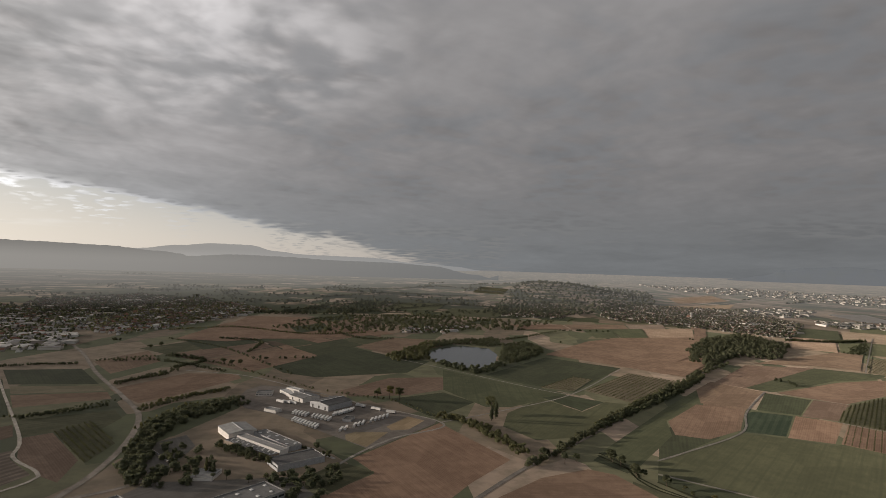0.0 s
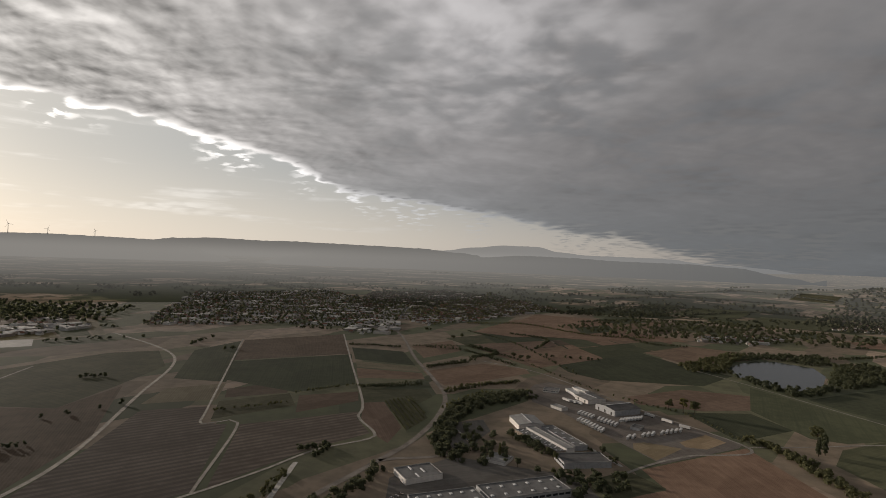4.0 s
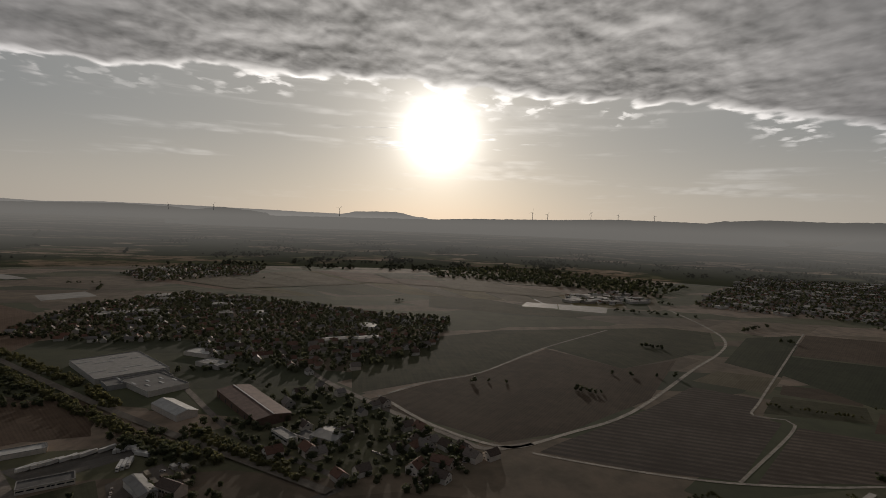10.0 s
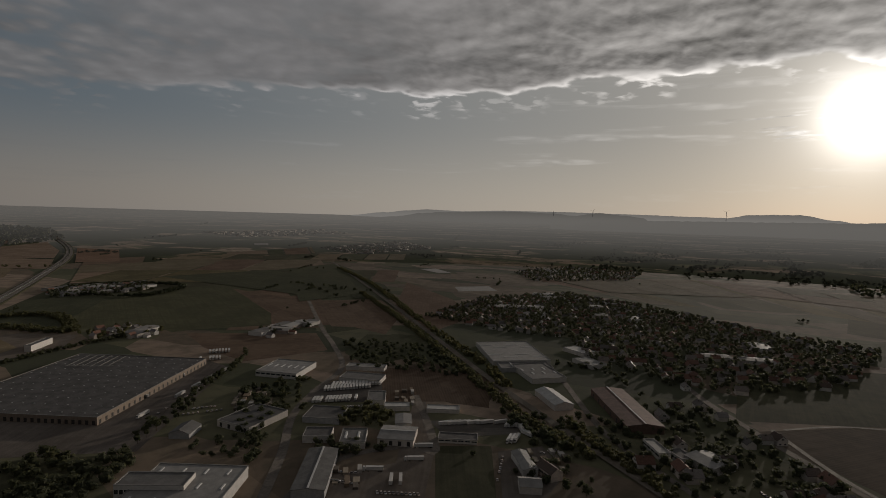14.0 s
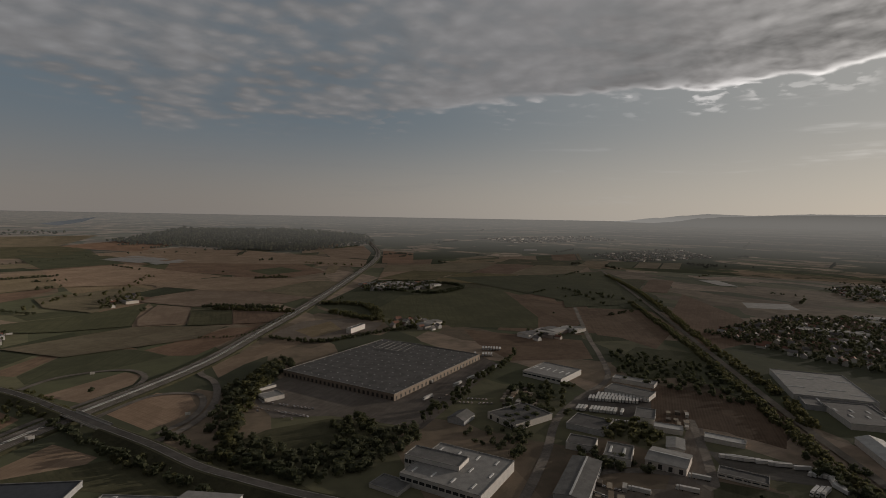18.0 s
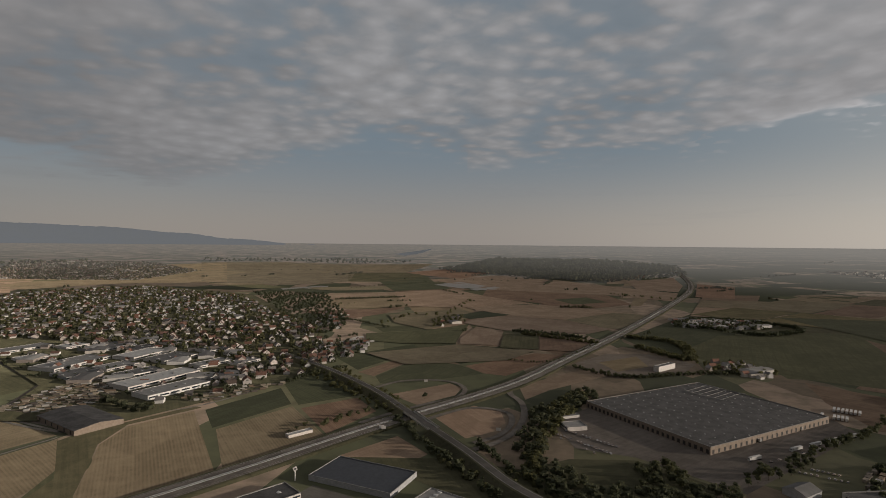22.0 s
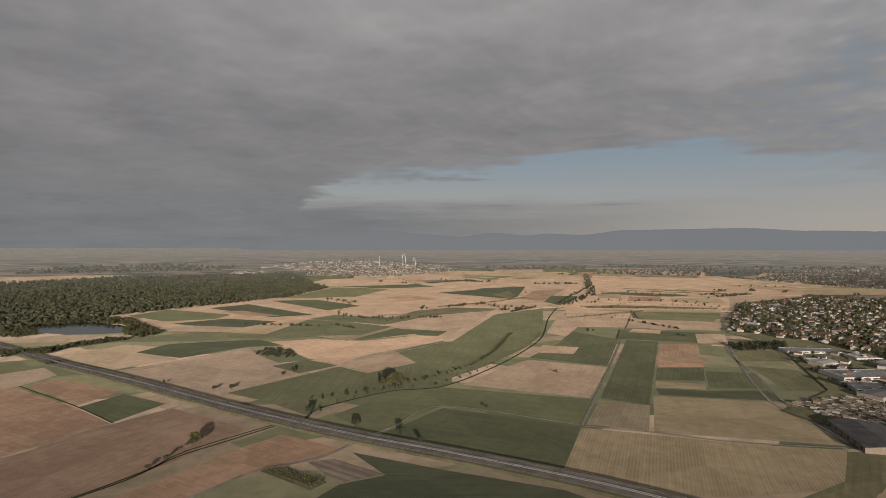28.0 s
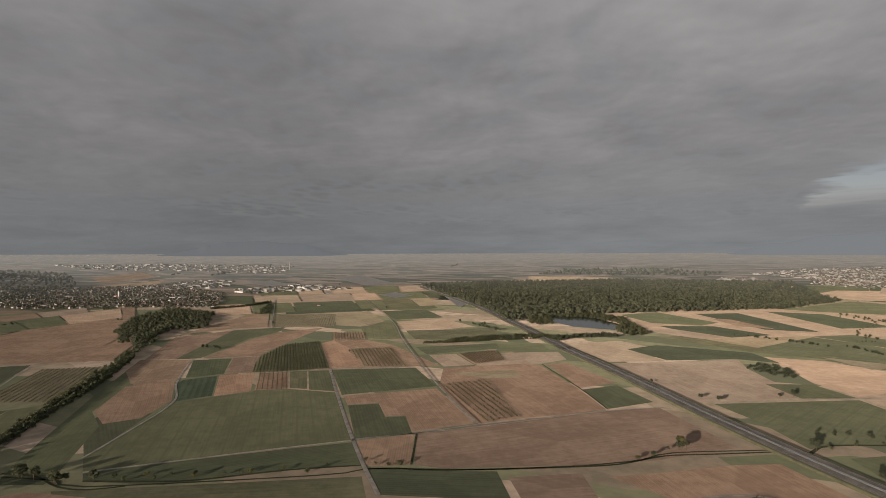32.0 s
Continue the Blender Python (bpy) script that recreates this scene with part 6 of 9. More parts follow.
field('crop_dark', [(774, -573), (754, -648), (680, -587), (702, -517)])
field('stubble', [(696, -513), (663, -574), (636, -551), (665, -490)])
field('crop_dark', [(733, -633), (699, -702), (620, -637), (643, -562)])
field('crop_dark', [(660, -486), (631, -547), (609, -631), (562, -605), (630, -471)])
field('crop_dark', [(1151, -768), (1064, -891), (955, -806), (1039, -683)])
field('soil_pale', [(1310, -892), (1257, -1136), (1078, -974), (1183, -792)])
field('crop', [(1474, -995), (1366, -1234), (1277, -1155), (1341, -913)])
field('soil', [(1050, -879), (1037, -930), (920, -838), (942, -803)])
field('crop', [(407, -517), (397, -554), (333, -464), (327, -439), (341, -387), (356, -450)])
field('grass', [(747, -727), (685, -799), (574, -729), (603, -654), (684, -698)])
field('grass', [(980, -903), (930, -1009), (756, -833), (779, -746)])
road('track', 3.4, [(544, -305), (731, -448), (1039, -679), (1498, -1020)], 'pale concrete farm track')
road('track', 3.6, [(1307, -1191), (952, -872), (802, -755), (686, -689), (575, -615), (510, -578), (447, -552), (407, -539), (400, -557)], 'lane along the edge of a village')
road('track', 2.9, [(542, -304), (502, -370), (457, -430), (414, -526)], 'pale farm track between plots')
wood([(922, -854), (913, -991), (851, -930), (856, -819)], 11, 6, 'leaf_dark', 'garden trees between the houses')
tree('bush', 784, -394, 1.2)
tree('bush', 635, -223, 1.2)
tree('round', 1144, -656, 0.8)
tree('round', 1140, -669, 0.8)
tree_row('dark', [(1715, -863), (2117, -1160), (2505, -1454), (2904, -1667)], 22, 0.9, jitter=6)
tree_row('bush', [(1526, -1039), (1611, -1255), (1494, -1351)], 18, 1.0)
field('grass', [(355, -324), (339, -391), (345, -435), (407, -518), (387, -560), (330, -640), (318, -634), (368, -569), (361, -511), (337, -466), (292, -377), (336, -332)])
field('stubble', [(292, -377), (336, -467), (359, -510), (364, -565), (321, -621), (219, -459), (262, -405)])
field('crop_dark', [(310, -626), (254, -728), (216, -657), (272, -565)])
field('stubble', [(266, -561), (212, -648), (147, -553), (212, -460)])
field('crop_dark', [(259, -754), (241, -835), (159, -747), (142, -700), (206, -654)])
field('soil', [(199, -641), (140, -690), (106, -636), (145, -556)])
field('crop_dark', [(229, -935), (100, -1077), (89, -1008), (171, -843)])
field('soil', [(168, -828), (91, -981), (9, -916), (13, -898), (86, -945), (138, -805)])
field('crop', [(136, -805), (84, -937), (9, -892), (-28, -835), (79, -769), (122, -764)])
field('crop_dark', [(89, -982), (13, -1183), (-78, -1053), (-132, -1013), (9, -900)])
field('crop_dark', [(121, -1173), (27, -1256), (18, -1098), (91, -1002)])
field('soil_pale', [(23, -1250), (-87, -1274), (-64, -1056), (19, -1075)])
field('stubble', [(-91, -1227), (-160, -1178), (-139, -1039), (-72, -1060)])
field('soil', [(-161, -1167), (-253, -1117), (-174, -988), (-143, -1036)])
field('soil', [(1, -885), (-130, -1000), (-181, -987), (-62, -823), (-29, -836)])
field('soil_pale', [(-76, -766), (-186, -873), (-226, -842), (-115, -745), (-78, -697)])
field('soil_pale', [(100, -709), (22, -772), (4, -749), (13, -711), (60, -665)])
field('soil_pale', [(34, -616), (-11, -667), (-43, -645), (-46, -605), (-29, -574), (-1, -553)])
field('soil_pale', [(119, -499), (70, -555), (35, -509), (57, -476), (76, -474)])
tree('round', 52, -690, 0.8)
hedge([(-113, -1244), (-184, -1202), (-260, -1150)], 14, 9, 'leaf_dark', gap=6, leaves=34, size=1.1)
tree_row('dark', [(162, -572), (126, -623), (94, -665)], 8, 0.7, jitter=3)
hedge([(401, -1082), (343, -1396), (181, -1272)], 8, 6, 'leaf_dark', gap=8)
hedge([(464, -1888), (227, -2009)], 10, 8, 'leaf_dark', gap=7)
hedge([(-305, -1741), (-420, -1751)], 10, 8, 'leaf_dark', gap=7)
tree_row('round', [(211, -1303), (156, -1512), (58, -1537), (-12, -1935)], 26, 0.9, jitter=8)

# ---- fields in the west ----
field('soil_rows', [(-457, 141), (-475, 164), (-563, 292), (-651, 400), (-602, 462), (-553, 411), (-523, 426), (-398, 291), (-420, 214)], along=1.16)
field('soil_rows', [(-393, 302), (-511, 435), (-435, 558), (-418, 534), (-370, 498), (-388, 429), (-393, 357)], along=1.16)
field('stubble', [(-678, 417), (-728, 485), (-689, 556), (-623, 489)])
field('crop_dark', [(-777, 529), (-968, 702), (-998, 844), (-696, 562)])
field('soil_dark', [(-660, 535), (-626, 626), (-576, 572), (-622, 501)])
field('grass', [(-613, 485), (-571, 572), (-519, 531), (-554, 428)])
hedge([(-580, 452), (-534, 536)], 7, 4, 'leaf_dark', gap=4)
hedge([(-566, 579), (-529, 676)], 7, 4, 'leaf_dark', gap=4)
hedge([(-511, 663), (-450, 774)], 6, 4, 'leaf_dark', gap=4)
field('soil_dark', [(-1002, 855), (-905, 1083), (-712, 878), (-828, 684)])
field('crop_dark', [(-820, 674), (-706, 876), (-536, 678), (-569, 582), (-709, 572)])
field('soil_dark', [(-552, 571), (-501, 641), (-468, 600), (-495, 507)])
field('soil_dark', [(-590, -25), (-660, 54), (-707, 132), (-855, 267), (-737, 345), (-788, 456), (-601, 318), (-503, 183), (-478, 109), (-536, 45), (-570, -12)])
field('grass', [(-952, -55), (-928, 76), (-1006, 227), (-1034, 425), (-1057, 582), (-1013, 655), (-869, 575), (-793, 449), (-737, 345), (-866, 271), (-714, 134), (-669, 55), (-618, -35)])
field('stubble', [(-2001, 162), (-1841, 341), (-1580, 566), (-1492, 464), (-1607, 239), (-1719, 140)])
field('grass', [(-1605, 131), (-1328, 354), (-1200, 493), (-1156, 415), (-1269, 104)])
road('track', 3.6, [(-620, 7), (-665, 55), (-712, 133), (-866, 271), (-1023, 443)], 'field lane across dark plough land')
field('foil', [(-1315, 342), (-1461, 404), (-1406, 463), (-1287, 427)])
field('foil', [(-1277, 427), (-1395, 462), (-1316, 568), (-1229, 528)])
road('track', 5, [(-1293, 724), (-1088, 687), (-952, 644), (-851, 573), (-730, 448), (-595, 315), (-536, 247), (-499, 182), (-477, 144), (-467, 118), (-486, 84), (-531, 44), (-613, -4)], 'pale curving country road')
road('track', 3.6, [(-455, 134), (-432, 180), (-408, 239), (-394, 289), (-386, 358), (-383, 423), (-360, 482), (-370, 505), (-420, 540), (-459, 598), (-633, 789), (-903, 1086)], 'pale farm track round ridged fields')
road('track', 3.2, [(-396, 290), (-518, 437), (-547, 411), (-592, 451), (-753, 607), (-1018, 864)], 'pale farm track round ridged fields')
road('asphalt_old', 7, [(-834, 1229), (-736, 1119), (-597, 944), (-459, 789), (-385, 699), (-342, 604), (-318, 510), (-313, 437), (-311, 359), (-309, 295), (-307, 247), (-306, 189)], 'grey curving country road')
road('asphalt_old', 6, [(-257, 503), (-277, 473), (-301, 453), (-313, 437)], 'side road to the works')
hedge([(-391, 716), (-367, 791), (-328, 860)], 8, 4.5, 'leaf', gap=4)
hedge([(-519, 864), (-475, 955)], 9, 4, 'leaf', gap=4)
wood([(-285, 487), (-323, 565), (-351, 659), (-340, 734), (-287, 798), (-268, 768), (-311, 680), (-310, 599), (-259, 480)], 8, 8, 'leaf_dark', 'dense belt of trees beside the road')
hedge([(-783, 965), (-741, 990), (-675, 1014)], 8, 5, 'leaf_dark', gap=4)
hedge([(-567, 1134), (-473, 1083), (-493, 989)], 10, 8, 'leaf_dark', gap=5)
tree('round', -423, 1060, 1.2)
tree('round', -401, 1046, 1.2)
tree('round', -390, 1060, 1.2)
tree('round', -640, 1240, 1.2)
tree('round', -650, 1212, 1.2)
hedge([(-775, 1544), (-626, 1663), (-389, 1554), (-220, 1628)], 8, 6, 'leaf_dark', gap=7)
hedge([(-573, 1407), (-460, 1380), (-425, 1202)], 8, 6, 'leaf_dark', gap=6)
hedge([(-301, 1605), (-218, 1497), (-125, 1520)], 8, 6, 'leaf_dark', gap=7)
road('track', 3.6, [(-462, 989), (-337, 957), (-192, 852), (-111, 791), (8, 704), (-49, 640), (-81, 588), (-98, 549)], 'lane along a fenced yard')
road('track', 2.9, [(4, 709), (89, 775), (222, 898), (385, 1148)], 'farm track to a pond')
road('track', 2.9, [(-110, 1203), (-3, 1105), (177, 921), (222, 898)], 'farm track between crops')

# ---- the quilt of fields in the north ----
field('crop_dark', [(-478, 1276), (-336, 1467), (-113, 1226), (-21, 1169), (-61, 1035), (-219, 966), (-288, 997)])
field('soil', [(-677, 1381), (-707, 1776), (-594, 2025), (-347, 1747), (-453, 1449), (-539, 1361)])
field('soil', [(-279, 1413), (-128, 1544), (8, 1517), (8, 1396), (-115, 1250)])
field('soil', [(-159, 868), (-89, 982), (8, 1003), (63, 939), (8, 900), (-49, 852), (-135, 833)])
field('crop_dark', [(-74, 827), (8, 880), (56, 823), (7, 745), (-11, 737)])
field('soil', [(-501, 826), (-450, 964), (-363, 973), (-341, 937), (-394, 794), (-417, 755)])
field('soil', [(-669, 1046), (-641, 1188), (-550, 1068), (-570, 939)])
field('crop_dark', [(-759, 942), (-643, 974), (-540, 861), (-665, 838)])
field('stubble', [(-655, 827), (-530, 850), (-502, 819), (-616, 781)])
field('soil', [(-611, 774), (-496, 812), (-466, 774), (-558, 712)])
field('grass', [(-512, 657), (-426, 717), (-397, 683), (-392, 625), (-439, 622), (-460, 597)])
field('soil', [(-456, 596), (-437, 618), (-353, 537), (-335, 483), (-363, 497), (-415, 539)])
vineyard([(-437, 620), (-423, 665), (-348, 589), (-342, 530)], gap=6.5, tall=3.0, ground='grass')
field('soil', [(-87, 568), (-48, 628), (3, 706), (79, 578), (34, 513), (15, 478), (-102, 469), (-59, 529)])
field('grass', [(-121, 516), (-99, 556), (-60, 533), (-94, 476)])
field('soil', [(258, 1318), (437, 1597), (720, 1853), (894, 1669), (566, 1280), (619, 1252), (490, 1081), (397, 1176)])
field('crop_dark', [(88, 1038), (250, 1275), (390, 1162), (229, 915), (127, 987)])
field('stubble', [(456, 1666), (540, 1836), (582, 1784), (508, 1666)])
field('crop', [(8, 1076), (124, 962), (219, 902), (108, 800), (71, 795), (8, 900)])
field('crop_dark', [(167, 867), (209, 892), (261, 850), (210, 790)])
field('crop', [(99, 767), (164, 859), (210, 787), (263, 851), (292, 840), (209, 702), (163, 662), (119, 647), (85, 700)])
vineyard([(177, 938), (260, 1044), (292, 1028), (230, 920)], gap=7.0, tall=2.4, ground='stubble')
vineyard([(251, 927), (385, 1099), (457, 1033), (409, 950), (310, 842)], gap=8.0, tall=2.4, ground='stubble')
field('soil', [(55, 481), (104, 531), (156, 558), (180, 545), (203, 492)])
field('crop', [(184, 610), (349, 827), (525, 1044), (423, 872), (318, 753), (296, 683), (209, 564)])
field('soil', [(460, 966), (525, 1044), (579, 965), (478, 843), (419, 864)])
field('soil', [(319, 750), (408, 855), (466, 832), (392, 712), (338, 673), (302, 688)])
field('crop_dark', [(190, 614), (212, 561), (194, 550), (169, 585)])
hedge([(-400, 732), (-375, 790), (-331, 843)], 9, 5, 'leaf', gap=4)
hedge([(-517, 664), (-480, 694), (-446, 738)], 8, 5, 'leaf_dark', gap=4)
hedge([(-510, 857), (-497, 921), (-474, 992)], 9, 6, 'leaf_dark', gap=5)
hedge([(-635, 1052), (-545, 1069), (-386, 980)], 7, 6, 'leaf_dark', gap=6)
hedge([(65, 1507), (200, 1576), (394, 1828)], 10, 7, 'leaf_dark', gap=7)
tree('airy', 75, 767, 1.0)
tree('airy', 80, 759, 0.8)
tree('round', 188, 587, 1.0)
tree('round', 189, 582, 1.0)
tree('round', 201, 548, 1.0)
tree('round', 207, 541, 1.0)

# ---- narrow plots farther out ----
patchwork((1274, -2528), (-1372, -3540), (-981, -2765), (610, -2111), 7, 4, ['soil_pale', 'soil', 'stubble', 'soil_pale', 'crop', 'crop_dark', 'grass'], 1)
patchwork((596, -2063), (-963, -2715), (-420, -1419), (188, -1207), 7, 5, ['soil_pale', 'soil', 'stubble', 'soil_pale', 'crop', 'crop_dark', 'grass'], 2)
patchwork((3246, 473), (3472, -341), (2499, -245), (2229, 72), 4, 3, ['soil_pale', 'soil', 'stubble', 'soil_pale', 'crop', 'crop_dark', 'grass'], 9)
patchwork((1698, 2613), (2566, 1823), (1754, 1138), (1026, 1579), 6, 3, ['soil_pale', 'soil', 'stubble', 'soil_pale', 'crop', 'crop_dark', 'grass'], 11)
# the next four take paler kinds, haze brightening put into the plots' colour
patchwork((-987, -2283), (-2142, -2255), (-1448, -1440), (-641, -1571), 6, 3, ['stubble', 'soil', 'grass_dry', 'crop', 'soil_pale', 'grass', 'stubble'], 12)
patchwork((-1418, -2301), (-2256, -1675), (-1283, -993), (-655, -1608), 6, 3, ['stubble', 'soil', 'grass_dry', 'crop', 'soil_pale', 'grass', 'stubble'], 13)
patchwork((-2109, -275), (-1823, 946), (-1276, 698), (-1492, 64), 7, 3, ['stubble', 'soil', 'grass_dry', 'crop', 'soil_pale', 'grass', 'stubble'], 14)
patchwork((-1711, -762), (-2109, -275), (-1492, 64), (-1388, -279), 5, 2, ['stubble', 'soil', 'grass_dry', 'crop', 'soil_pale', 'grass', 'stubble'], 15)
patchwork((-680, 1213), (-240, 2280), (-155, 1509), (-354, 990), 5, 3, ['soil', 'crop_dark', 'soil_dark', 'grass'], 16)
patchwork((-745, 1484), (-417, 1813), (-141, 1516), (-347, 987), 4, 4, ['soil', 'crop_dark', 'crop', 'stubble'], 17)
patchwork((256, 2025), (1135, 2301), (891, 1804), (318, 1631), 5, 2, ['soil', 'soil_pale', 'crop'], 18)

# ---- works and yards in the west ----
field('gravel', [(-296, 800), (-303, 856), (-290, 889), (-228, 883), (-175, 826), (-127, 794), (0, 720), (-4, 701), (-72, 595), (-114, 632), (-190, 698), (-214, 720), (-267, 748)])
field('sand', [(-109, 645), (-99, 657), (-59, 660), (-78, 603), (-105, 626)])
field('sand', [(-64, 682), (-40, 732), (-17, 715), (-35, 674), (-56, 668)])
hall((-181.3, 767.4), (-150.2, 744.0), (-130.0, 784.7), 7.8, 'dark grey gabled hall with pale doors', wall='grey_wall', top='roof_dark', shape='gable', strip=1, docks=3)
hall((-221.0, 805.6), (-195.7, 783.9), (-181.3, 811.4), 6.2, 'grey gabled hall with pale front', wall='white_wall', top='roof_grey', shape='gable', strip=1, docks=2)
hall((-275.2, 817.6), (-252.2, 821.4), (-257.3, 840.7), 3.9, 'low white office block with windows', windows=6, top='roof_grey')
hall((-247.2, 844.7), (-221.1, 812.4), (-221.0, 828.6), 4.7, 'low shed with white roof', top='roof_white')
hall((-241.2, 860.1), (-216.4, 842.7), (-217.8, 855.1), 4.7, 'low shed with white roof', top='roof_white')
hall((-235.7, 735.2), (-216.8, 725.2), (-219.9, 740.4), 3.9, 'small white yard shed', top='roof_pale')
hall((-122.5, 699.7), (-110.9, 697.9), (-111.4, 714.4), 3.1, 'dark low yard shed', wall='grey_wall', top='roof_dark')
parked_row('trailer', (-192.1, 727.3), (-139.3, 700.4), 12, 1.51, 'trailers on the yard', 0.08)
parked_row('trailer', (-183.9, 694.6), (-148.0, 665.9), 9, 1.50, 'trailers on the yard', 0.08)
parked_row('trailer', (-137.9, 723.7), (-114.9, 755.5), 9, 1.56, 'trailers on the yard', 0.08)
parked_row('trailer', (-116.3, 658.4), (-67.2, 726.0), 12, 1.51, 'trailers on the yard', 0.08)
parked_row('truck', (-110.3, 773.1), (-86.4, 758.5), 2, -0.55, 'trucks on the yard', 0)
parked_row('truck', (-227.5, 782.7), (-208.7, 778.2), 3, -0.58, 'trucks on the yard', 0.08)
parked_row('trailer', (-64.4, 744.3), (-61.1, 742.4), 1, -0.29, 'trailers on the yard', 0)
hall((-257.9, 639.6), (-233.6, 610.1), (-215.1, 637.6), 7, 'white gabled works hall', shape='gable', top='roof_pale', strip=1, wall='white_wall')
hall((-233.4, 597.5), (-168.3, 554.4), (-161.7, 567.6), 4.7, 'flat works roof dotted with skylights', top='roof_grey', lights=(9, 4), wall='tan_wall', light_size=(0.9, 0.9))
hall((-223.8, 608.4), (-161.4, 562.3), (-158.2, 572.9), 7, 'long pale raised works roof spine', top='roof_pale', wall='white_wall')
hall((-211.4, 627.0), (-157.0, 580.0), (-149.8, 594.4), 5.5, 'flat grey works hall with roof vents', top='roof_grey', lights=(4, 2), wall='grey_wall')
hall((-168.8, 544.2), (-152.1, 523.4), (-126.8, 571.2), 6.2, 'dark flat-roofed works block with window band', top='roof_dark', wall='grey_wall', windows=8)
hall((-258.8, 403.2), (-238.4, 434.1), (-259.3, 453.1), 5.5, 'white industrial hall with pale roof strip', top='roof_grey', lights=(1, 3), light_size=(1, 5))
hall((-217.1, 357.5), (-179.3, 403.1), (-197.4, 424.0), 7, 'grey flat-roofed hall with dome skylights', top='roof_grey', wall='grey_wall', lights=(6, 2), windows=10)
hall((-177.0, 405.9), (-128.2, 464.8), (-153.1, 481.4), 7, 'grey flat-roofed hall with dome skylights', top='roof_grey', wall='grey_wall', lights=(6, 2), windows=12)
hall((-234.3, 306.7), (-219.6, 324.3), (-239.1, 341.3), 4.7, 'low hall with pale roof', top='roof_pale')
hall((-225.3, 496.4), (-203.4, 496.3), (-221.9, 518.4), 3.1, 'small flat white building among trees', top='roof_pale')
field('paving', [(-280, 409), (-257, 492), (-228, 494), (-136, 513), (-105, 475), (-230, 326)])
field('paving', [(-317, 583), (-288, 625), (-261, 589), (-256, 523), (-269, 508)])
parked_row('car', (-302.5, 574.0), (-262.4, 536.3), 14, -0.58, 'cars on a works car park', 0.3)
parked_row('car', (-257.5, 332.6), (-252.0, 386.6), 10, 0.08, 'cars on a works car park', 0.3)
tree('poplar', -217, 515, 0.9)
tree('poplar', -209, 513, 0.9)
tree('poplar', -220, 523, 0.9)
tree('dark', -229, 579, 0.75)
tree('dark', -215, 570, 0.75)
tree('dark', -204, 566, 0.75)
tree('dark', -192, 560, 0.75)
tree('dark', -177, 549, 0.75)
tree('dark', -165, 537, 0.75)
tree('dark', -234, 511, 0.75)
tree('dark', -247, 517, 0.75)
tree('dark', -220, 499, 0.75)
tree('dark', -192, 501, 0.75)
tree('dark', -170, 496, 0.75)
tree('dark', -157, 504, 0.75)
tree('dark', -142, 508, 0.75)
tree('dark', -263, 538, 0.75)
tree('dark', -257, 541, 0.75)
tree('dark', -257, 485, 0.75)
tree('dark', -247, 481, 0.75)
tree('dark', -250, 496, 0.75)
tree('dark', -272, 494, 0.75)
tree('dark', -129, 583, 0.75)
tree('dark', -112, 564, 0.75)
wood([(-337, 199), (-345, 243), (-338, 283), (-296, 349), (-306, 419), (-295, 422), (-273, 330), (-255, 296)], 8, 7, 'leaf_dark', 'dark dense thicket beside the road')
hedge([(-359, 226), (-378, 260)], 14, 5, 'leaf', gap=5)
hedge([(-333, 273), (-364, 369)], 10, 5, 'leaf_dark', gap=5)
hedge([(-391, 411), (-381, 437), (-366, 403)], 9, 6, 'leaf_dark', gap=5)
hedge([(-174, 608), (-106, 567)], 5, 4, 'leaf_dark', gap=5)
road('concrete', 5, [(-332, 311), (-375, 387)], 'straight pale concrete strip')
road('concrete', 4, [(-145, 598), (-105, 564)], 'walled edge of a yard')
hedge([(-637, 240), (-618, 269)], 8, 7, 'leaf_dark', gap=5)
hedge([(-883, 446), (-862, 478)], 9, 7, 'leaf_dark', gap=6)
tree_row('round', [(-665, 100), (-668, 135), (-658, 171)], 16, 0.7)
tree_row('dark', [(-715, 295), (-699, 344), (-695, 403)], 22, 0.6)

# ---- south-western quarter ----
road('gravel', 9, [(-1627, -1588), (-1210, -1064), (-861, -635), (-606, -327), (-514, -209), (-437, -103), (-389, -36)], 'railway bed between tree belts')
hedge([(-1471, -1406), (-1184, -998), (-851, -601), (-642, -346), (-566, -267)], 14, 7, 'leaf', gap=7, leaves=34, size=1.2)
hedge([(-1035, -909), (-793, -585), (-629, -385), (-549, -288), (-484, -203), (-435, -126)], 13, 7, 'leaf', gap=6, leaves=36, size=1.2)
hedge([(-505, -175), (-449, -106), (-409, -56)], 14, 7, 'leaf', gap=5)
hall((-727.7, -402.0), (-644.7, -328.1), (-697.1, -265.2), 7, 'large pale flat-roofed hall with white roof bands', top='roof_pale', wall='white_wall', lights=(2, 4), light_size=(1, 10))
hall((-649.8, -326.4), (-624.4, -304.7), (-679.7, -259.8), 5.5, 'grey hall with long skylight strips', top='roof_grey', wall='grey_wall', lights=(1, 2), light_size=(12, 1))
hall((-647.9, -302.6), (-602.9, -252.5), (-640.6, -226.0), 6.2, 'hall with curved white skylights', top='roof_grey', wall='white_wall', lights=(1, 6), light_size=(5, 1.2))
hall((-566.5, -233.8), (-531.1, -196.3), (-553.2, -188.3), 6.2, 'white gabled storage hall beside railway', top='roof_white', wall='white_wall', shape='gable', pitch=0.3)
hall((-606.7, -181.6), (-514.7, -118.5), (-526.5, -82.8), 7.8, 'red-roofed hall with white ridge skylight', top='roof_red', wall='red_wall', shape='gable', strip=1, docks=6)
hall((-496.3, -100.1), (-473.0, -81.6), (-485.5, -78.0), 6.2, 'white flat-roofed office block with windows', windows=4, top='roof_pale')
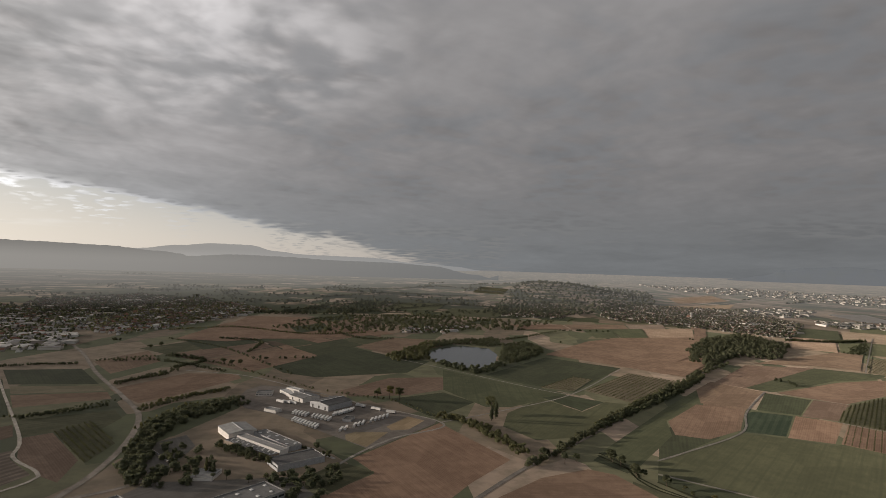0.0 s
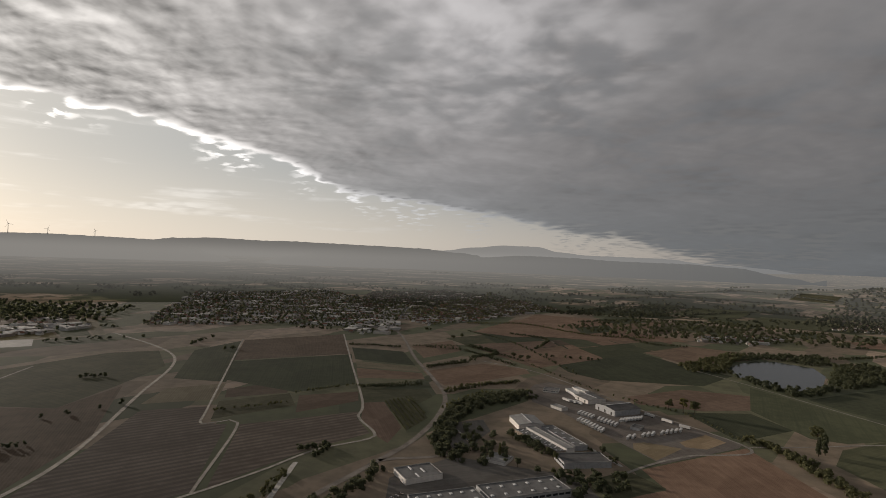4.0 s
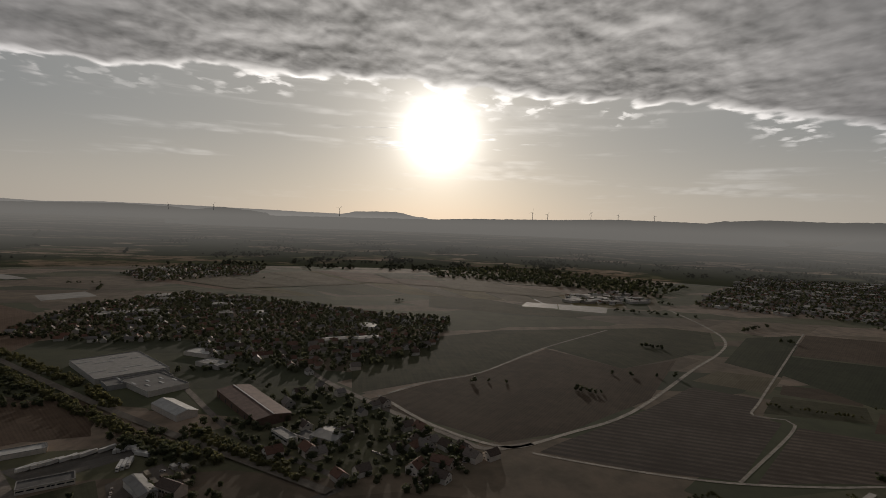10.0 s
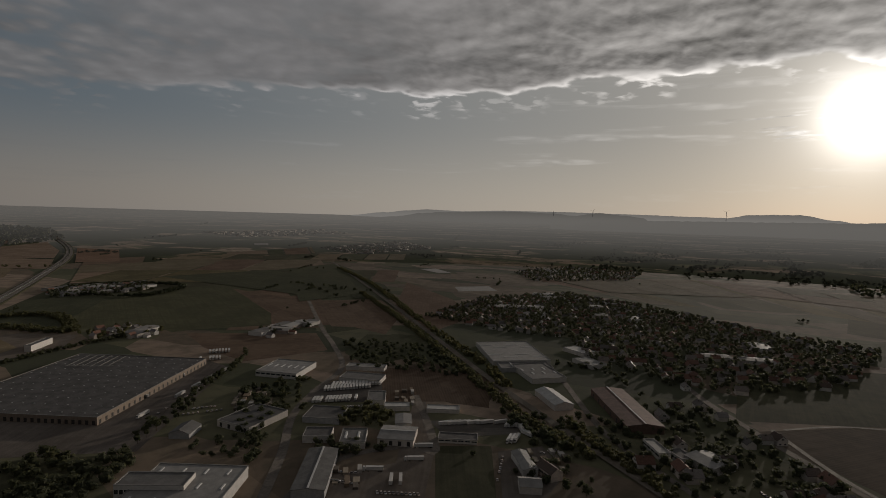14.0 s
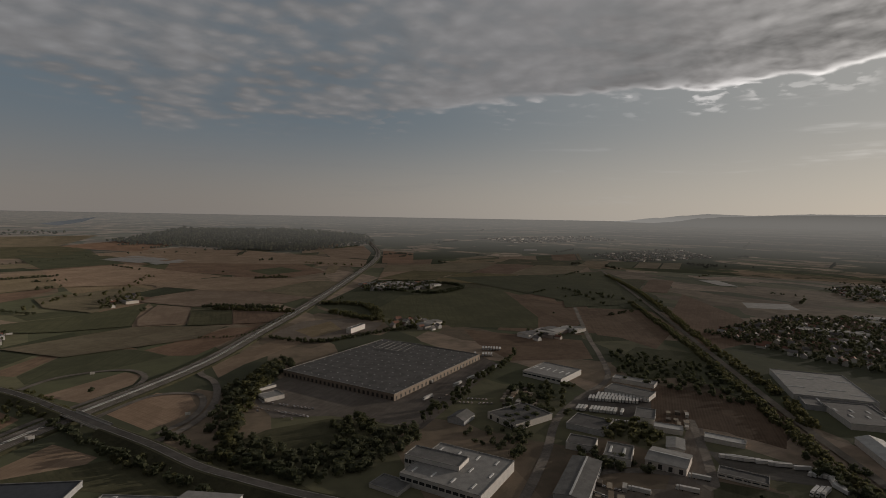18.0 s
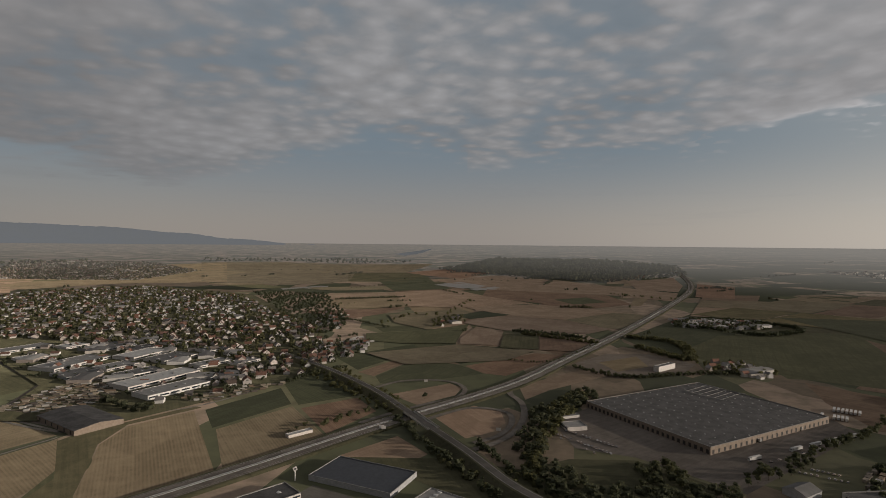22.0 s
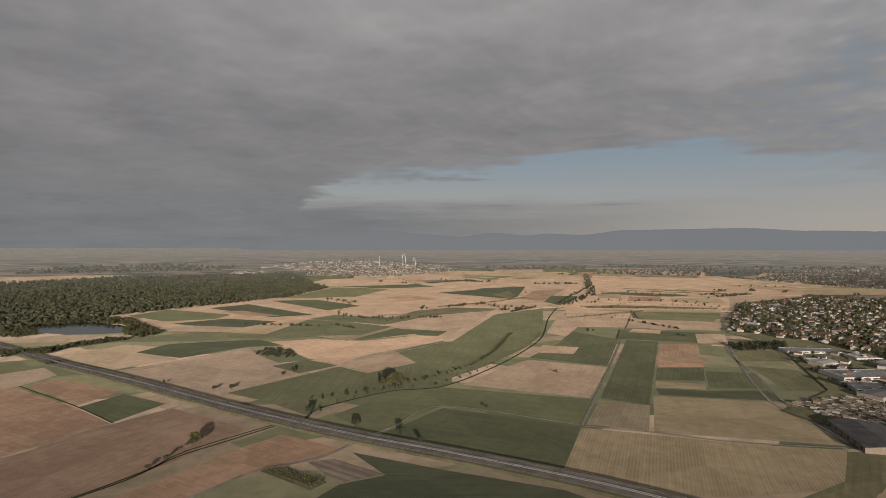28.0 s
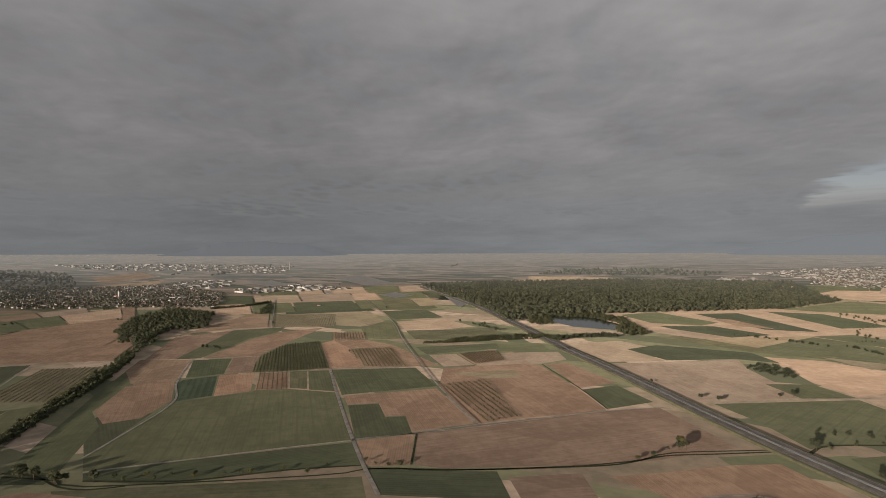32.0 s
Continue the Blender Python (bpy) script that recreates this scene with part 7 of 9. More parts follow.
hall((-487.3, -78.2), (-474.4, -63.9), (-487.1, -58.1), 5.5, 'white flat-roofed workshop with windows', top='roof_dark', windows=4)
hall((-482.8, -63.6), (-467.5, -40.1), (-501.4, -43.4), 6.2, 'pale gabled works hall with sheet roof', shape='gable', top='roof_pale')
hall((-788.3, -282.6), (-770.5, -243.6), (-803.6, -251.0), 5.5, 'low hall with white roof bands', top='roof_white')
hall((-733.7, -248.4), (-712.4, -213.1), (-746.6, -219.7), 5.5, 'low hall with white roof bands', top='roof_pale', lights=(3, 1), light_size=(1, 5))
parked_row('trailer', (-427.5, -271.9), (-465.2, -226.6), 14, 2.53, 'trailers in a long row', 0.2)
parked_row('trailer', (-464.0, -218.0), (-470.6, -210.3), 4, -3.07, 'trailers in a long row', 0.08)
parked_row('trailer', (-469.4, -206.1), (-453.7, -193.8), 6, 1.20, 'trailers in a long row', 0)
parked_row('truck', (-433.4, -201.9), (-439.2, -197.0), 3, -2.96, 'trucks on the yard', 0.08)
hall((-452.1, -300.9), (-467.9, -274.9), (-476.0, -281.4), 3.1, 'long low shed with white roof', top='roof_white')
hall((-404.4, -185.1), (-377.8, -163.3), (-386.9, -156.0), 5.5, 'white gabled barn-like hall', shape='gable', pitch=0.35, top='roof_pale')
hall((-396.0, -248.9), (-402.1, -233.9), (-410.8, -240.9), 3.1, 'low flat building with dark roof', top='roof_dark')
hall((-392.1, -158.5), (-381.9, -142.0), (-395.8, -143.3), 6.2, 'pale three-storey block with windows', windows=6, wall='house_wall', top='tile_dark', shape='gable', pitch=0.7)
house(-450.0, -53.2, 0.6)
house(-455.6, -61.0, 2.17)
house(-497.9, -32.5, 3.74)
house(-549.4, -20.3, 5.31)
house(-571.4, -6.3, 6.88)
house(-578.6, 2.7, 8.45)
house(-511.1, 24.9, 10.02)
house(-503.9, 38.2, 11.59)
house(-471.3, 43.8, 13.16)
house(-465.0, 58.4, 14.73)
house(-459.9, 13.2, 16.3)
house(-458.8, 72.8, 17.87)
house(-444.8, 95.3, 19.44)
house(-511.9, -71.8, 21.01)
house(-612.5, -48.9, 22.58)
house(-633.0, -70.4, 24.15)
house(-612.1, -93.1, 25.72)
house(-574.7, -98.8, 27.29)
house(-418.5, -14.1, 28.86)
house(-409.6, -30.9, 30.43)
house(-450.7, -90.3, 32.0)
parked_row('car', (-401.5, 30.5), (-419.7, 51.2), 10, 0.92, 'cars along a street', 0.08)
parked_row('car', (-433.5, 66.8), (-448.4, 82.1), 5, 0.79, 'cars along a street', 0.08)
parked_row('car', (-459.1, -6.3), (-445.4, 8.2), 6, 0.72, 'cars on a yard', 0.08)
road('asphalt_old', 8, [(-901, -194), (-691, -84), (-603, -23), (-541, 26), (-494, 67), (-464, 94), (-476, 139)], 'village street towards the fields')
road('asphalt_old', 7, [(-377, -52), (-410, -31), (-499, -131), (-631, -222), (-699, -274)], 'works street')
field('gravel', [(-262, -260), (-295, -285), (-339, -258), (-483, -342), (-505, -346), (-375, -244), (-302, -205)])
field('paving', [(-426, -448), (-473, -449), (-514, -412), (-469, -360), (-430, -375), (-394, -422)])
field('paving', [(-430, -287), (-481, -226), (-473, -195), (-446, -209), (-406, -252)])
field('grass', [(-385, -250), (-414, -210), (-333, -163), (-307, -198)])
field('gravel', [(-407, -200), (-441, -173), (-402, -138), (-352, -136), (-335, -159)])
hall((-466.8, -443.3), (-486.3, -396.5), (-507.9, -413.5), 5.5, 'grey flat-roofed workshop beside trailers', top='roof_grey')
hall((-509.6, -472.3), (-532.3, -427.0), (-549.1, -431.2), 4.7, 'long low shed with pale roof', top='roof_pale')
hall((-353.2, -382.3), (-370.0, -350.4), (-395.4, -372.4), 5.5, 'dark flat-roofed hall with grey walls', top='roof_dark', wall='grey_wall')
hall((-427.0, -364.4), (-438.5, -349.3), (-461.5, -367.9), 5.5, 'grey sheet-roofed hall beside trucks', top='roof_grey')
hall((-423.7, -338.8), (-439.5, -318.1), (-450.3, -326.1), 4.7, 'long white shed with pale roof', top='roof_white')
hall((-391.9, -299.5), (-400.8, -287.7), (-420.3, -302.6), 6.2, 'pale gabled works hall with sheet roof', top='roof_pale', shape='gable')
hall((-356.2, -291.6), (-370.8, -263.9), (-395.8, -280.8), 6.2, 'pale gabled workshop hall', top='roof_pale', shape='gable', strip=1, docks=4)
hall((-321.0, -347.1), (-335.5, -327.5), (-351.0, -340.7), 6.2, 'dark hall with white end wall', top='roof_dark')
hall((-331.3, -313.3), (-344.4, -295.6), (-366.8, -315.1), 6.2, 'hall with two white roof strips', top='roof_grey', lights=(2, 1), light_size=(1.2, 7))
hall((-250.9, -282.4), (-264.6, -263.4), (-313.3, -312.0), 7, 'grey gabled hall with ridge line', top='roof_grey', wall='grey_wall', shape='gable', strip=1)
hall((-392.3, -252.1), (-409.1, -221.3), (-421.3, -229.8), 3.9, 'flat dark office block with windows', top='roof_dark', windows=6)
hall((-446.5, -301.7), (-463.7, -273.6), (-476.1, -279.0), 3.9, 'long white shed beside parked trailers', top='roof_white')
hall((-402.7, -185.3), (-379.2, -162.9), (-393.0, -160.3), 5.5, 'white gabled hall with pale roof', top='roof_pale', shape='gable', pitch=0.35)
hall((-352.8, -154.6), (-361.0, -140.4), (-374.2, -148.1), 5.5, 'white gabled workshop with pale roof', shape='gable', top='roof_pale', pitch=0.35)
parked_row('trailer', (-434.3, -432.9), (-474.0, -401.6), 15, -2.47, 'trailers packed on a yard', 0.08)
parked_row('trailer', (-450.0, -436.0), (-489.5, -399.1), 15, -2.52, 'trailers packed on a yard', 0.08)
parked_row('trailer', (-400.3, -415.4), (-432.4, -385.2), 14, -2.55, 'trailers packed on a yard', 0.08)
parked_row('car', (-393.4, -392.6), (-419.9, -365.9), 14, -2.53, 'cars on a yard', 0.08)
parked_row('truck', (-375.8, -255.9), (-376.4, -255.1), 1, 2.20, 'trucks on the road', 0)
parked_row('truck', (-350.6, -247.9), (-350.9, -247.6), 1, 2.20, 'trucks on the road', 0)
parked_row('truck', (-317.2, -263.6), (-317.5, -263.2), 1, 2.20, 'trucks on the road', 0)
parked_row('trailer', (-312.0, -241.5), (-316.2, -235.7), 2, -2.52, 'trailers on gravel', 0)
parked_row('car', (-296.6, -289.0), (-306.1, -271.2), 8, 2.20, 'cars on a yard', 0.08)
parked_row('car', (-287.0, -279.4), (-291.8, -263.9), 7, 2.19, 'cars on a yard', 0.08)
parked_row('car', (-291.6, -241.9), (-308.1, -213.6), 12, 0.93, 'cars on a yard', 0.08)
parked_row('car', (-361.2, -177.1), (-398.9, -191.1), 7, -2.66, 'cars on a yard', 0.08)
parked_row('car', (-427.0, -167.4), (-438.7, -159.1), 5, 1.74, 'cars on a yard', 0.08)
road('asphalt_old', 8, [(-231, -292), (-299, -347), (-361, -404), (-430, -443), (-515, -484), (-597, -580), (-675, -684), (-880, -938)], 'asphalt road between works')
road('asphalt_old', 8, [(-245, -284), (-318, -300), (-374, -264), (-371, -241), (-413, -275), (-483, -342)], 'works street')
wood([(-390, -378), (-423, -361), (-419, -327), (-396, -309), (-370, -343)], 9, 8, 'leaf_dark', 'trees between workshops')
wood([(-318, -340), (-339, -321), (-352, -293), (-352, -275), (-315, -304)], 9, 7, 'leaf_dark', 'trees between workshops')
wood([(-491, -244), (-477, -188), (-442, -153), (-435, -181)], 10, 8, 'leaf_dark', 'trees along railway')
wood([(-380, -507), (-420, -489), (-401, -448), (-306, -376), (-266, -341), (-277, -377)], 12, 7, 'leaf_dark', 'loose trees between yards')
wood([(-511, -59), (-540, -39), (-498, -23), (-462, -40)], 10, 9, 'leaf_dark', 'garden trees')
field('crop', [(-571, -532), (-654, -572), (-693, -557), (-592, -455), (-547, -478)])
field('soil_dark', [(-558, -429), (-610, -409), (-557, -277), (-499, -261), (-485, -295), (-493, -361)])
# far plots use lighter soil and crop, with haze brightening in the colour
field('soil', [(-503, -817), (-637, -658), (-567, -562), (-453, -605), (-466, -713)])
field('crop', [(-395, -1013), (-530, -1152), (-720, -1238), (-1026, -1245), (-906, -975), (-653, -674), (-515, -837)])
field('soil', [(-741, -971), (-856, -903), (-672, -688), (-556, -788)])
field('foil', [(-1322, -806), (-1406, -739), (-1334, -674), (-1248, -748)])
field('foil', [(-1669, -1176), (-1733, -1148), (-1639, -1012), (-1600, -1048)])
field('foil', [(-2006, -2583), (-2071, -2541), (-2015, -2471), (-1951, -2513)])
field('soil', [(-760, -512), (-952, -531), (-1114, -686), (-1308, -968), (-954, -737)])
field('crop', [(-893, -924), (-1322, -1163), (-925, -714), (-733, -616), (-649, -644)])
hedge([(-601, -1474), (-687, -1494), (-802, -1379), (-780, -1290), (-655, -1241), (-569, -1369)], 14, 10, 'leaf_dark', gap=7)

# ---- south-eastern works ----
hall((-150.6, -670.9), (-236.2, -524.9), (-404.4, -649.0), 7.8, 'vast low logistics warehouse with dark roof', top='roof_dark', wall='tan_wall', lights=(15, 11), docks=26, side_docks=24, light_size=(0.9, 0.3), name='warehouse')
field('paving', [(-99, -613), (-169, -686), (-247, -535), (-429, -656), (-426, -596), (-229, -443), (-162, -514), (-109, -534)])
field('grass', [(-98, -506), (-160, -507), (-219, -447), (-204, -439), (-90, -443), (-69, -489)])
hall((-105.8, -599.3), (-110.6, -581.1), (-130.2, -596.9), 4.7, 'low white gatehouse with windows', windows=5, top='roof_pale')
hall((-109.5, -620.6), (-133.4, -630.5), (-137.9, -638.5), 3.1, 'long low shed roof', top='roof_pale')
parked_row('car', (-92.9, -577.2), (-140.4, -520.8), 18, 1.57, 'cars on a staff car park', 0.35)
parked_row('car', (-109.1, -583.0), (-153.8, -536.7), 16, 1.54, 'cars on a staff car park', 0.35)
parked_row('car', (-96.5, -562.9), (-127.8, -517.1), 12, 1.56, 'cars on a staff car park', 0.4)
parked_row('trailer', (-299.9, -567.3), (-300.1, -564.9), 1, 2.03, 'trailers at the docks', 0)
parked_row('trailer', (-321.3, -584.0), (-321.5, -581.5), 1, 2.13, 'trailers at the docks', 0)
parked_row('trailer', (-356.5, -614.4), (-363.7, -606.3), 2, 2.32, 'trailers at the docks', 0)
parked_row('trailer', (-422.2, -652.9), (-442.0, -639.4), 7, -2.20, 'trailers at the docks', 0.08)
parked_row('trailer', (-452.5, -677.0), (-473.0, -662.8), 7, -2.23, 'trailers at the docks', 0.08)
parked_row('truck', (-272.6, -515.0), (-407.6, -582.5), 6, -2.69, 'trucks queuing beside the warehouse', 0.08)
parked_row('car', (-273.9, -504.2), (-395.8, -571.5), 12, -2.70, 'cars beside trees', 0.08)
tree_row('round', [(-236, -468), (-281, -492), (-356, -543), (-433, -593), (-485, -637)], 9, 0.8, jitter=3.0)
tree_row('dark', [(-225, -452), (-267, -473), (-325, -507)], 10, 0.7)
wood([(-77, -643), (-111, -692), (-171, -746), (-181, -705), (-116, -640), (-86, -578), (-76, -507), (-109, -442), (-156, -443), (-227, -451), (-218, -420), (-139, -382), (-96, -389), (-70, -434), (-46, -511)], 9, 8, 'leaf_dark', 'dense belt of trees round a warehouse')
wood([(-148, -488), (-195, -502), (-189, -458), (-147, -434)], 10, 7, 'leaf', 'loose trees on rough grass')
tree('round', -164, -467, 0.8)
tree('round', -178, -474, 0.8)
tree('round', -189, -465, 0.8)
hall((-165.9, -357.1), (-201.3, -300.1), (-253.2, -336.2), 8.6, 'white flat-roofed production hall', top='roof_pale', wall='white_wall', lights=(4, 3), windows=12, light_size=(1, 4), name='factory')
hall((-179.6, -377.5), (-206.7, -338.8), (-223.9, -348.2), 11.7, 'raised white roof block with window band', top='roof_grey', wall='white_wall', windows=14, name='factory')
hall((-143.5, -362.5), (-156.5, -340.1), (-174.8, -345.3), 3.1, 'long low grey outbuilding beside factory', top='roof_grey')
hall((-300.0, -438.1), (-305.5, -398.7), (-352.7, -430.4), 6.2, 'dark-roofed hall with white end wall', top='roof_dark', wall='white_wall', docks=4)
hall((-258.4, -446.5), (-267.9, -430.9), (-287.6, -442.1), 4.7, 'grey workshop with pitched roof', top='roof_grey', wall='grey_wall', shape='gable', pitch=0.4)
hall((-421.8, -539.1), (-441.4, -489.1), (-488.8, -523.2), 7, 'white flat hall with curved roof lights', top='roof_pale', wall='white_wall', lights=(6, 1), light_size=(1, 6), windows=8)
parked_row('car', (-294.3, -491.2), (-326.7, -470.3), 10, -2.32, 'cars in front of a workshop', 0.08)
parked_row('car', (-306.6, -500.0), (-329.0, -484.2), 8, -2.43, 'cars in front of a workshop', 0.08)
hall((131.5, -445.9), (114.7, -487.9), (51.3, -432.5), 4.5, 'hall with dark solar roof and white edges', top='solar', wall='grey_wall', name='solar_hall')
hall((180.1, -358.8), (127.8, -412.7), (148.0, -429.4), 4.7, 'long low hall with dark roof and white front', top='roof_dark', wall='white_wall', windows=10, lights=(4, 1))
hall((41.2, -400.6), (26.4, -425.3), (-18.9, -385.9), 6.2, 'pale flat roof hall with round vents', top='roof_pale', lights=(5, 3))
hall((-10.3, -382.7), (-25.2, -404.1), (-47.8, -366.9), 6.2, 'pale gabled works hall with sheet roof', top='roof_pale', shape='gable')
field('paving', [(131, -425), (125, -437), (72, -410), (95, -394), (131, -394)])
field('grass', [(114, -497), (29, -499), (-67, -476), (-113, -356), (-39, -392), (38, -449)])
hall((-301.8, -873.8), (-307.6, -866.8), (-328.9, -918.0), 8.6, 'white cube-shaped site building', wall='white_wall')
field('gravel', [(-186, -920), (-258, -1005), (-340, -1009), (-393, -932), (-340, -855), (-217, -842)])
field('sand', [(-229, -931), (-310, -988), (-305, -906), (-242, -864)])
hedge([(-180, -889), (-240, -826), (-349, -852), (-432, -864)], 12, 6, 'leaf_dark', gap=5)
hedge([(-126, -1203), (-208, -1147), (-270, -1099)], 10, 9, 'leaf_dark', gap=5)
hedge([(-358, -1188), (-432, -1124), (-393, -961), (-338, -1077)], 22, 8, 'leaf_dark', gap=5)
hedge([(-75, -934), (-150, -932), (-270, -1099)], 6, 4, 'leaf_dark', gap=5)
village([(-393, -932), (-475, -953), (-486, -857), (-447, -829), (-383, -880)], 22, 0.3, halls=0.3, green=0.4)
village([(-576, -743), (-644, -768), (-689, -719), (-630, -681), (-559, -693)], 24, 0.3, halls=0.3, green=0.4)
field('crop', [(-423, -1050), (-739, -1309), (-1163, -1480), (-1036, -1027), (-634, -787), (-530, -936)])
field('soil', [(-823, -1020), (-1048, -968), (-798, -683), (-593, -733)])
field('crop', [(-1430, -1409), (-1209, -975), (-1018, -779), (-959, -867)])
field('crop', [(-576, -510), (-698, -531), (-710, -482), (-582, -449), (-543, -472)])
field('soil_dark', [(-545, -442), (-594, -353), (-609, -315), (-497, -256), (-485, -306), (-443, -357)])
field('soil', [(-828, -790), (-1006, -866), (-884, -664), (-702, -562), (-719, -673)])
village([(-554, -1491), (-796, -1482), (-724, -1313), (-518, -1349)], 26, 0.2, green=1.5, halls=0.3)
wood([(-498, -209), (-540, -153), (-496, -79), (-467, -33), (-442, -83), (-453, -157)], 14, 6, 'leaf_dark', 'loose trees beside railway')
wood([(-612, -124), (-633, -51), (-526, 25), (-459, 88), (-390, 54), (-383, 12), (-401, -47), (-512, -134), (-575, -128)], 15, 7, 'leaf_dark', 'garden trees between houses')
wood([(-699, -267), (-757, -200), (-632, -128), (-701, -199)], 12, 6, 'leaf_dark', 'street trees beside halls')
wood([(-391, -261), (-389, -186), (-432, -151), (-394, -103), (-371, -111)], 14, 6, 'leaf_dark', 'loose trees beside tracks')
wood([(-401, -504), (-465, -482), (-377, -404), (-322, -395)], 15, 6, 'leaf_dark', 'loose trees beside a road')
wood([(-233, -428), (-300, -417), (-323, -381), (-276, -351)], 15, 6, 'leaf_dark', 'loose trees behind a factory')
wood([(263, -837), (191, -840), (80, -677), (39, -588), (108, -648), (209, -767)], 10, 5, 'leaf_dark', 'bushes on a road bank')
wood([(29, -499), (-58, -479), (-84, -413), (-18, -428)], 11, 5, 'leaf', 'bushes on rough ground')
wood([(-621, -590), (-686, -450), (-575, -331), (-563, -368), (-522, -461)], 14, 7, 'leaf_dark', 'trees along the railway')
hedge([(-666, 2264), (-505, 2664), (-180, 2813)], 9, 8, 'leaf_dark', gap=7)
hedge([(-658, 2836), (-265, 3094), (166, 3236)], 9, 8, 'leaf_dark', gap=8)
hedge([(-512, 1879), (-320, 2176), (47, 2258)], 10, 8, 'leaf_dark', gap=7)
hedge([(-584, 3061), (-82, 3579), (408, 3279)], 9, 9, 'leaf_dark', gap=9)
hedge([(-217, 2567), (58, 2869), (348, 2776)], 9, 8, 'leaf_dark', gap=8)

# ---- villages ----
field('grass', [(1046, -968), (1599, -1513), (1739, -2037), (1436, -2368), (829, -2043), (322, -1211), (239, -865), (252, -756), (327, -650), (378, -574), (525, -566), (586, -711), (884, -939)])
village([(1059, -980), (1564, -1486), (1702, -1993), (1404, -2316), (853, -1984), (328, -1210), (247, -841), (348, -858), (488, -969), (690, -1007), (897, -1051)], 32, 0.5, things=220, green=0.55, garden=8.0)
wood([(880, -2168), (566, -2125), (325, -1469), (293, -1102), (477, -1425)], 16, 7, 'leaf_dark', 'orchards and gardens beside a village')
village([(266, -796), (298, -758), (310, -683), (394, -802), (348, -858), (251, -840)], 25, 0.4, things=30, halls=0.3)
hall((814.0, -888.0), (778.0, -979.0), (796.0, -1034.0), 5, 'white works hall with pale sheet roof in a works estate', wall='white_wall', top='roof_pale', windows=5, lights=(2, 1), light_size=(0.8, 3))
hall((728.0, -843.0), (705.0, -881.0), (723.0, -916.0), 5, 'white works hall with white sheet roof in a works estate', wall='white_wall', top='roof_white', windows=6, lights=(3, 1), light_size=(0.8, 3))
hall((622.0, -784.0), (602.0, -884.0), (648.0, -916.0), 6, 'white works hall with pale sheet roof in a works estate', wall='white_wall', top='roof_pale', windows=7, lights=(4, 1), light_size=(0.8, 3))
hall((656.0, -927.0), (631.0, -1001.0), (673.0, -1039.0), 5.5, 'grey works hall with grey flat roof in a works estate', wall='grey_wall', top='roof_grey', windows=8, lights=(2, 1), light_size=(0.8, 3))
hall((591.0, -944.0), (572.0, -983.0), (599.0, -1024.0), 5, 'white works hall with dark felt roof in a works estate', wall='white_wall', top='roof_dark', windows=5, lights=(3, 1), light_size=(0.8, 3))
hall((553.0, -870.0), (534.0, -944.0), (575.0, -974.0), 6.5, 'white works hall with white sheet roof in a works estate', wall='white_wall', top='roof_white', windows=6, lights=(4, 1), light_size=(0.8, 3))
hall((546.0, -793.0), (526.0, -842.0), (555.0, -869.0), 5, 'white works hall with pale sheet roof in a works estate', wall='white_wall', top='roof_pale', windows=7, lights=(2, 1), light_size=(0.8, 3))
hall((570.0, -741.0), (548.0, -787.0), (584.0, -819.0), 5, 'grey works hall with grey flat roof in a works estate', wall='grey_wall', top='roof_grey', windows=8, lights=(3, 1), light_size=(0.8, 3))
hall((447.0, -691.0), (401.0, -794.0), (435.0, -816.0), 7, 'white works hall with white sheet roof in a works estate', wall='white_wall', top='roof_white', windows=5, lights=(4, 1), light_size=(0.8, 3))
hall((397.0, -653.0), (355.0, -731.0), (381.0, -759.0), 7, 'white works hall with pale sheet roof in a works estate', wall='white_wall', top='roof_pale', windows=6, lights=(2, 1), light_size=(0.8, 3))
hall((491.0, -852.0), (466.0, -912.0), (501.0, -960.0), 6, 'white works hall with grey flat roof in a works estate', wall='white_wall', top='roof_grey', windows=7, lights=(3, 1), light_size=(0.8, 3))
hall((491.0, -751.0), (463.0, -803.0), (487.0, -833.0), 5.5, 'white works hall with grey flat roof in a works estate', wall='white_wall', top='roof_grey', windows=8, lights=(4, 1), light_size=(0.8, 3))
hall((417.0, -825.0), (390.0, -879.0), (410.0, -903.0), 5.5, 'white works hall with pale sheet roof in a works estate', wall='white_wall', top='roof_pale', windows=5, lights=(2, 1), light_size=(0.8, 3))
hall((368.0, -757.0), (343.0, -795.0), (361.0, -818.0), 5, 'grey works hall with dark felt roof in a works estate', wall='grey_wall', top='roof_dark', windows=6, lights=(3, 1), light_size=(0.8, 3))
hall((564.0, -1002.0), (539.0, -1046.0), (566.0, -1083.0), 5, 'white works hall with pale sheet roof in a works estate', wall='white_wall', top='roof_pale', windows=7, lights=(4, 1), light_size=(0.8, 3))
hall((732.0, -951.0), (717.0, -992.0), (745.0, -1022.0), 5, 'white works hall with white sheet roof in a works estate', wall='white_wall', top='roof_white', windows=8, lights=(2, 1), light_size=(0.8, 3))
hall((464.0, -938.0), (439.0, -976.0), (460.0, -1008.0), 5, 'white works hall with grey flat roof in a works estate', wall='white_wall', top='roof_grey', windows=5, lights=(3, 1), light_size=(0.8, 3))
hall((366.0, -849.0), (345.0, -890.0), (363.0, -914.0), 5, 'white works hall with pale sheet roof in a works estate', wall='white_wall', top='roof_pale', windows=6, lights=(4, 1), light_size=(0.8, 3))
field('paving', [(802, -871), (802, -1041), (608, -1080), (348, -939), (324, -822), (322, -669), (385, -623), (516, -729), (611, -731)])
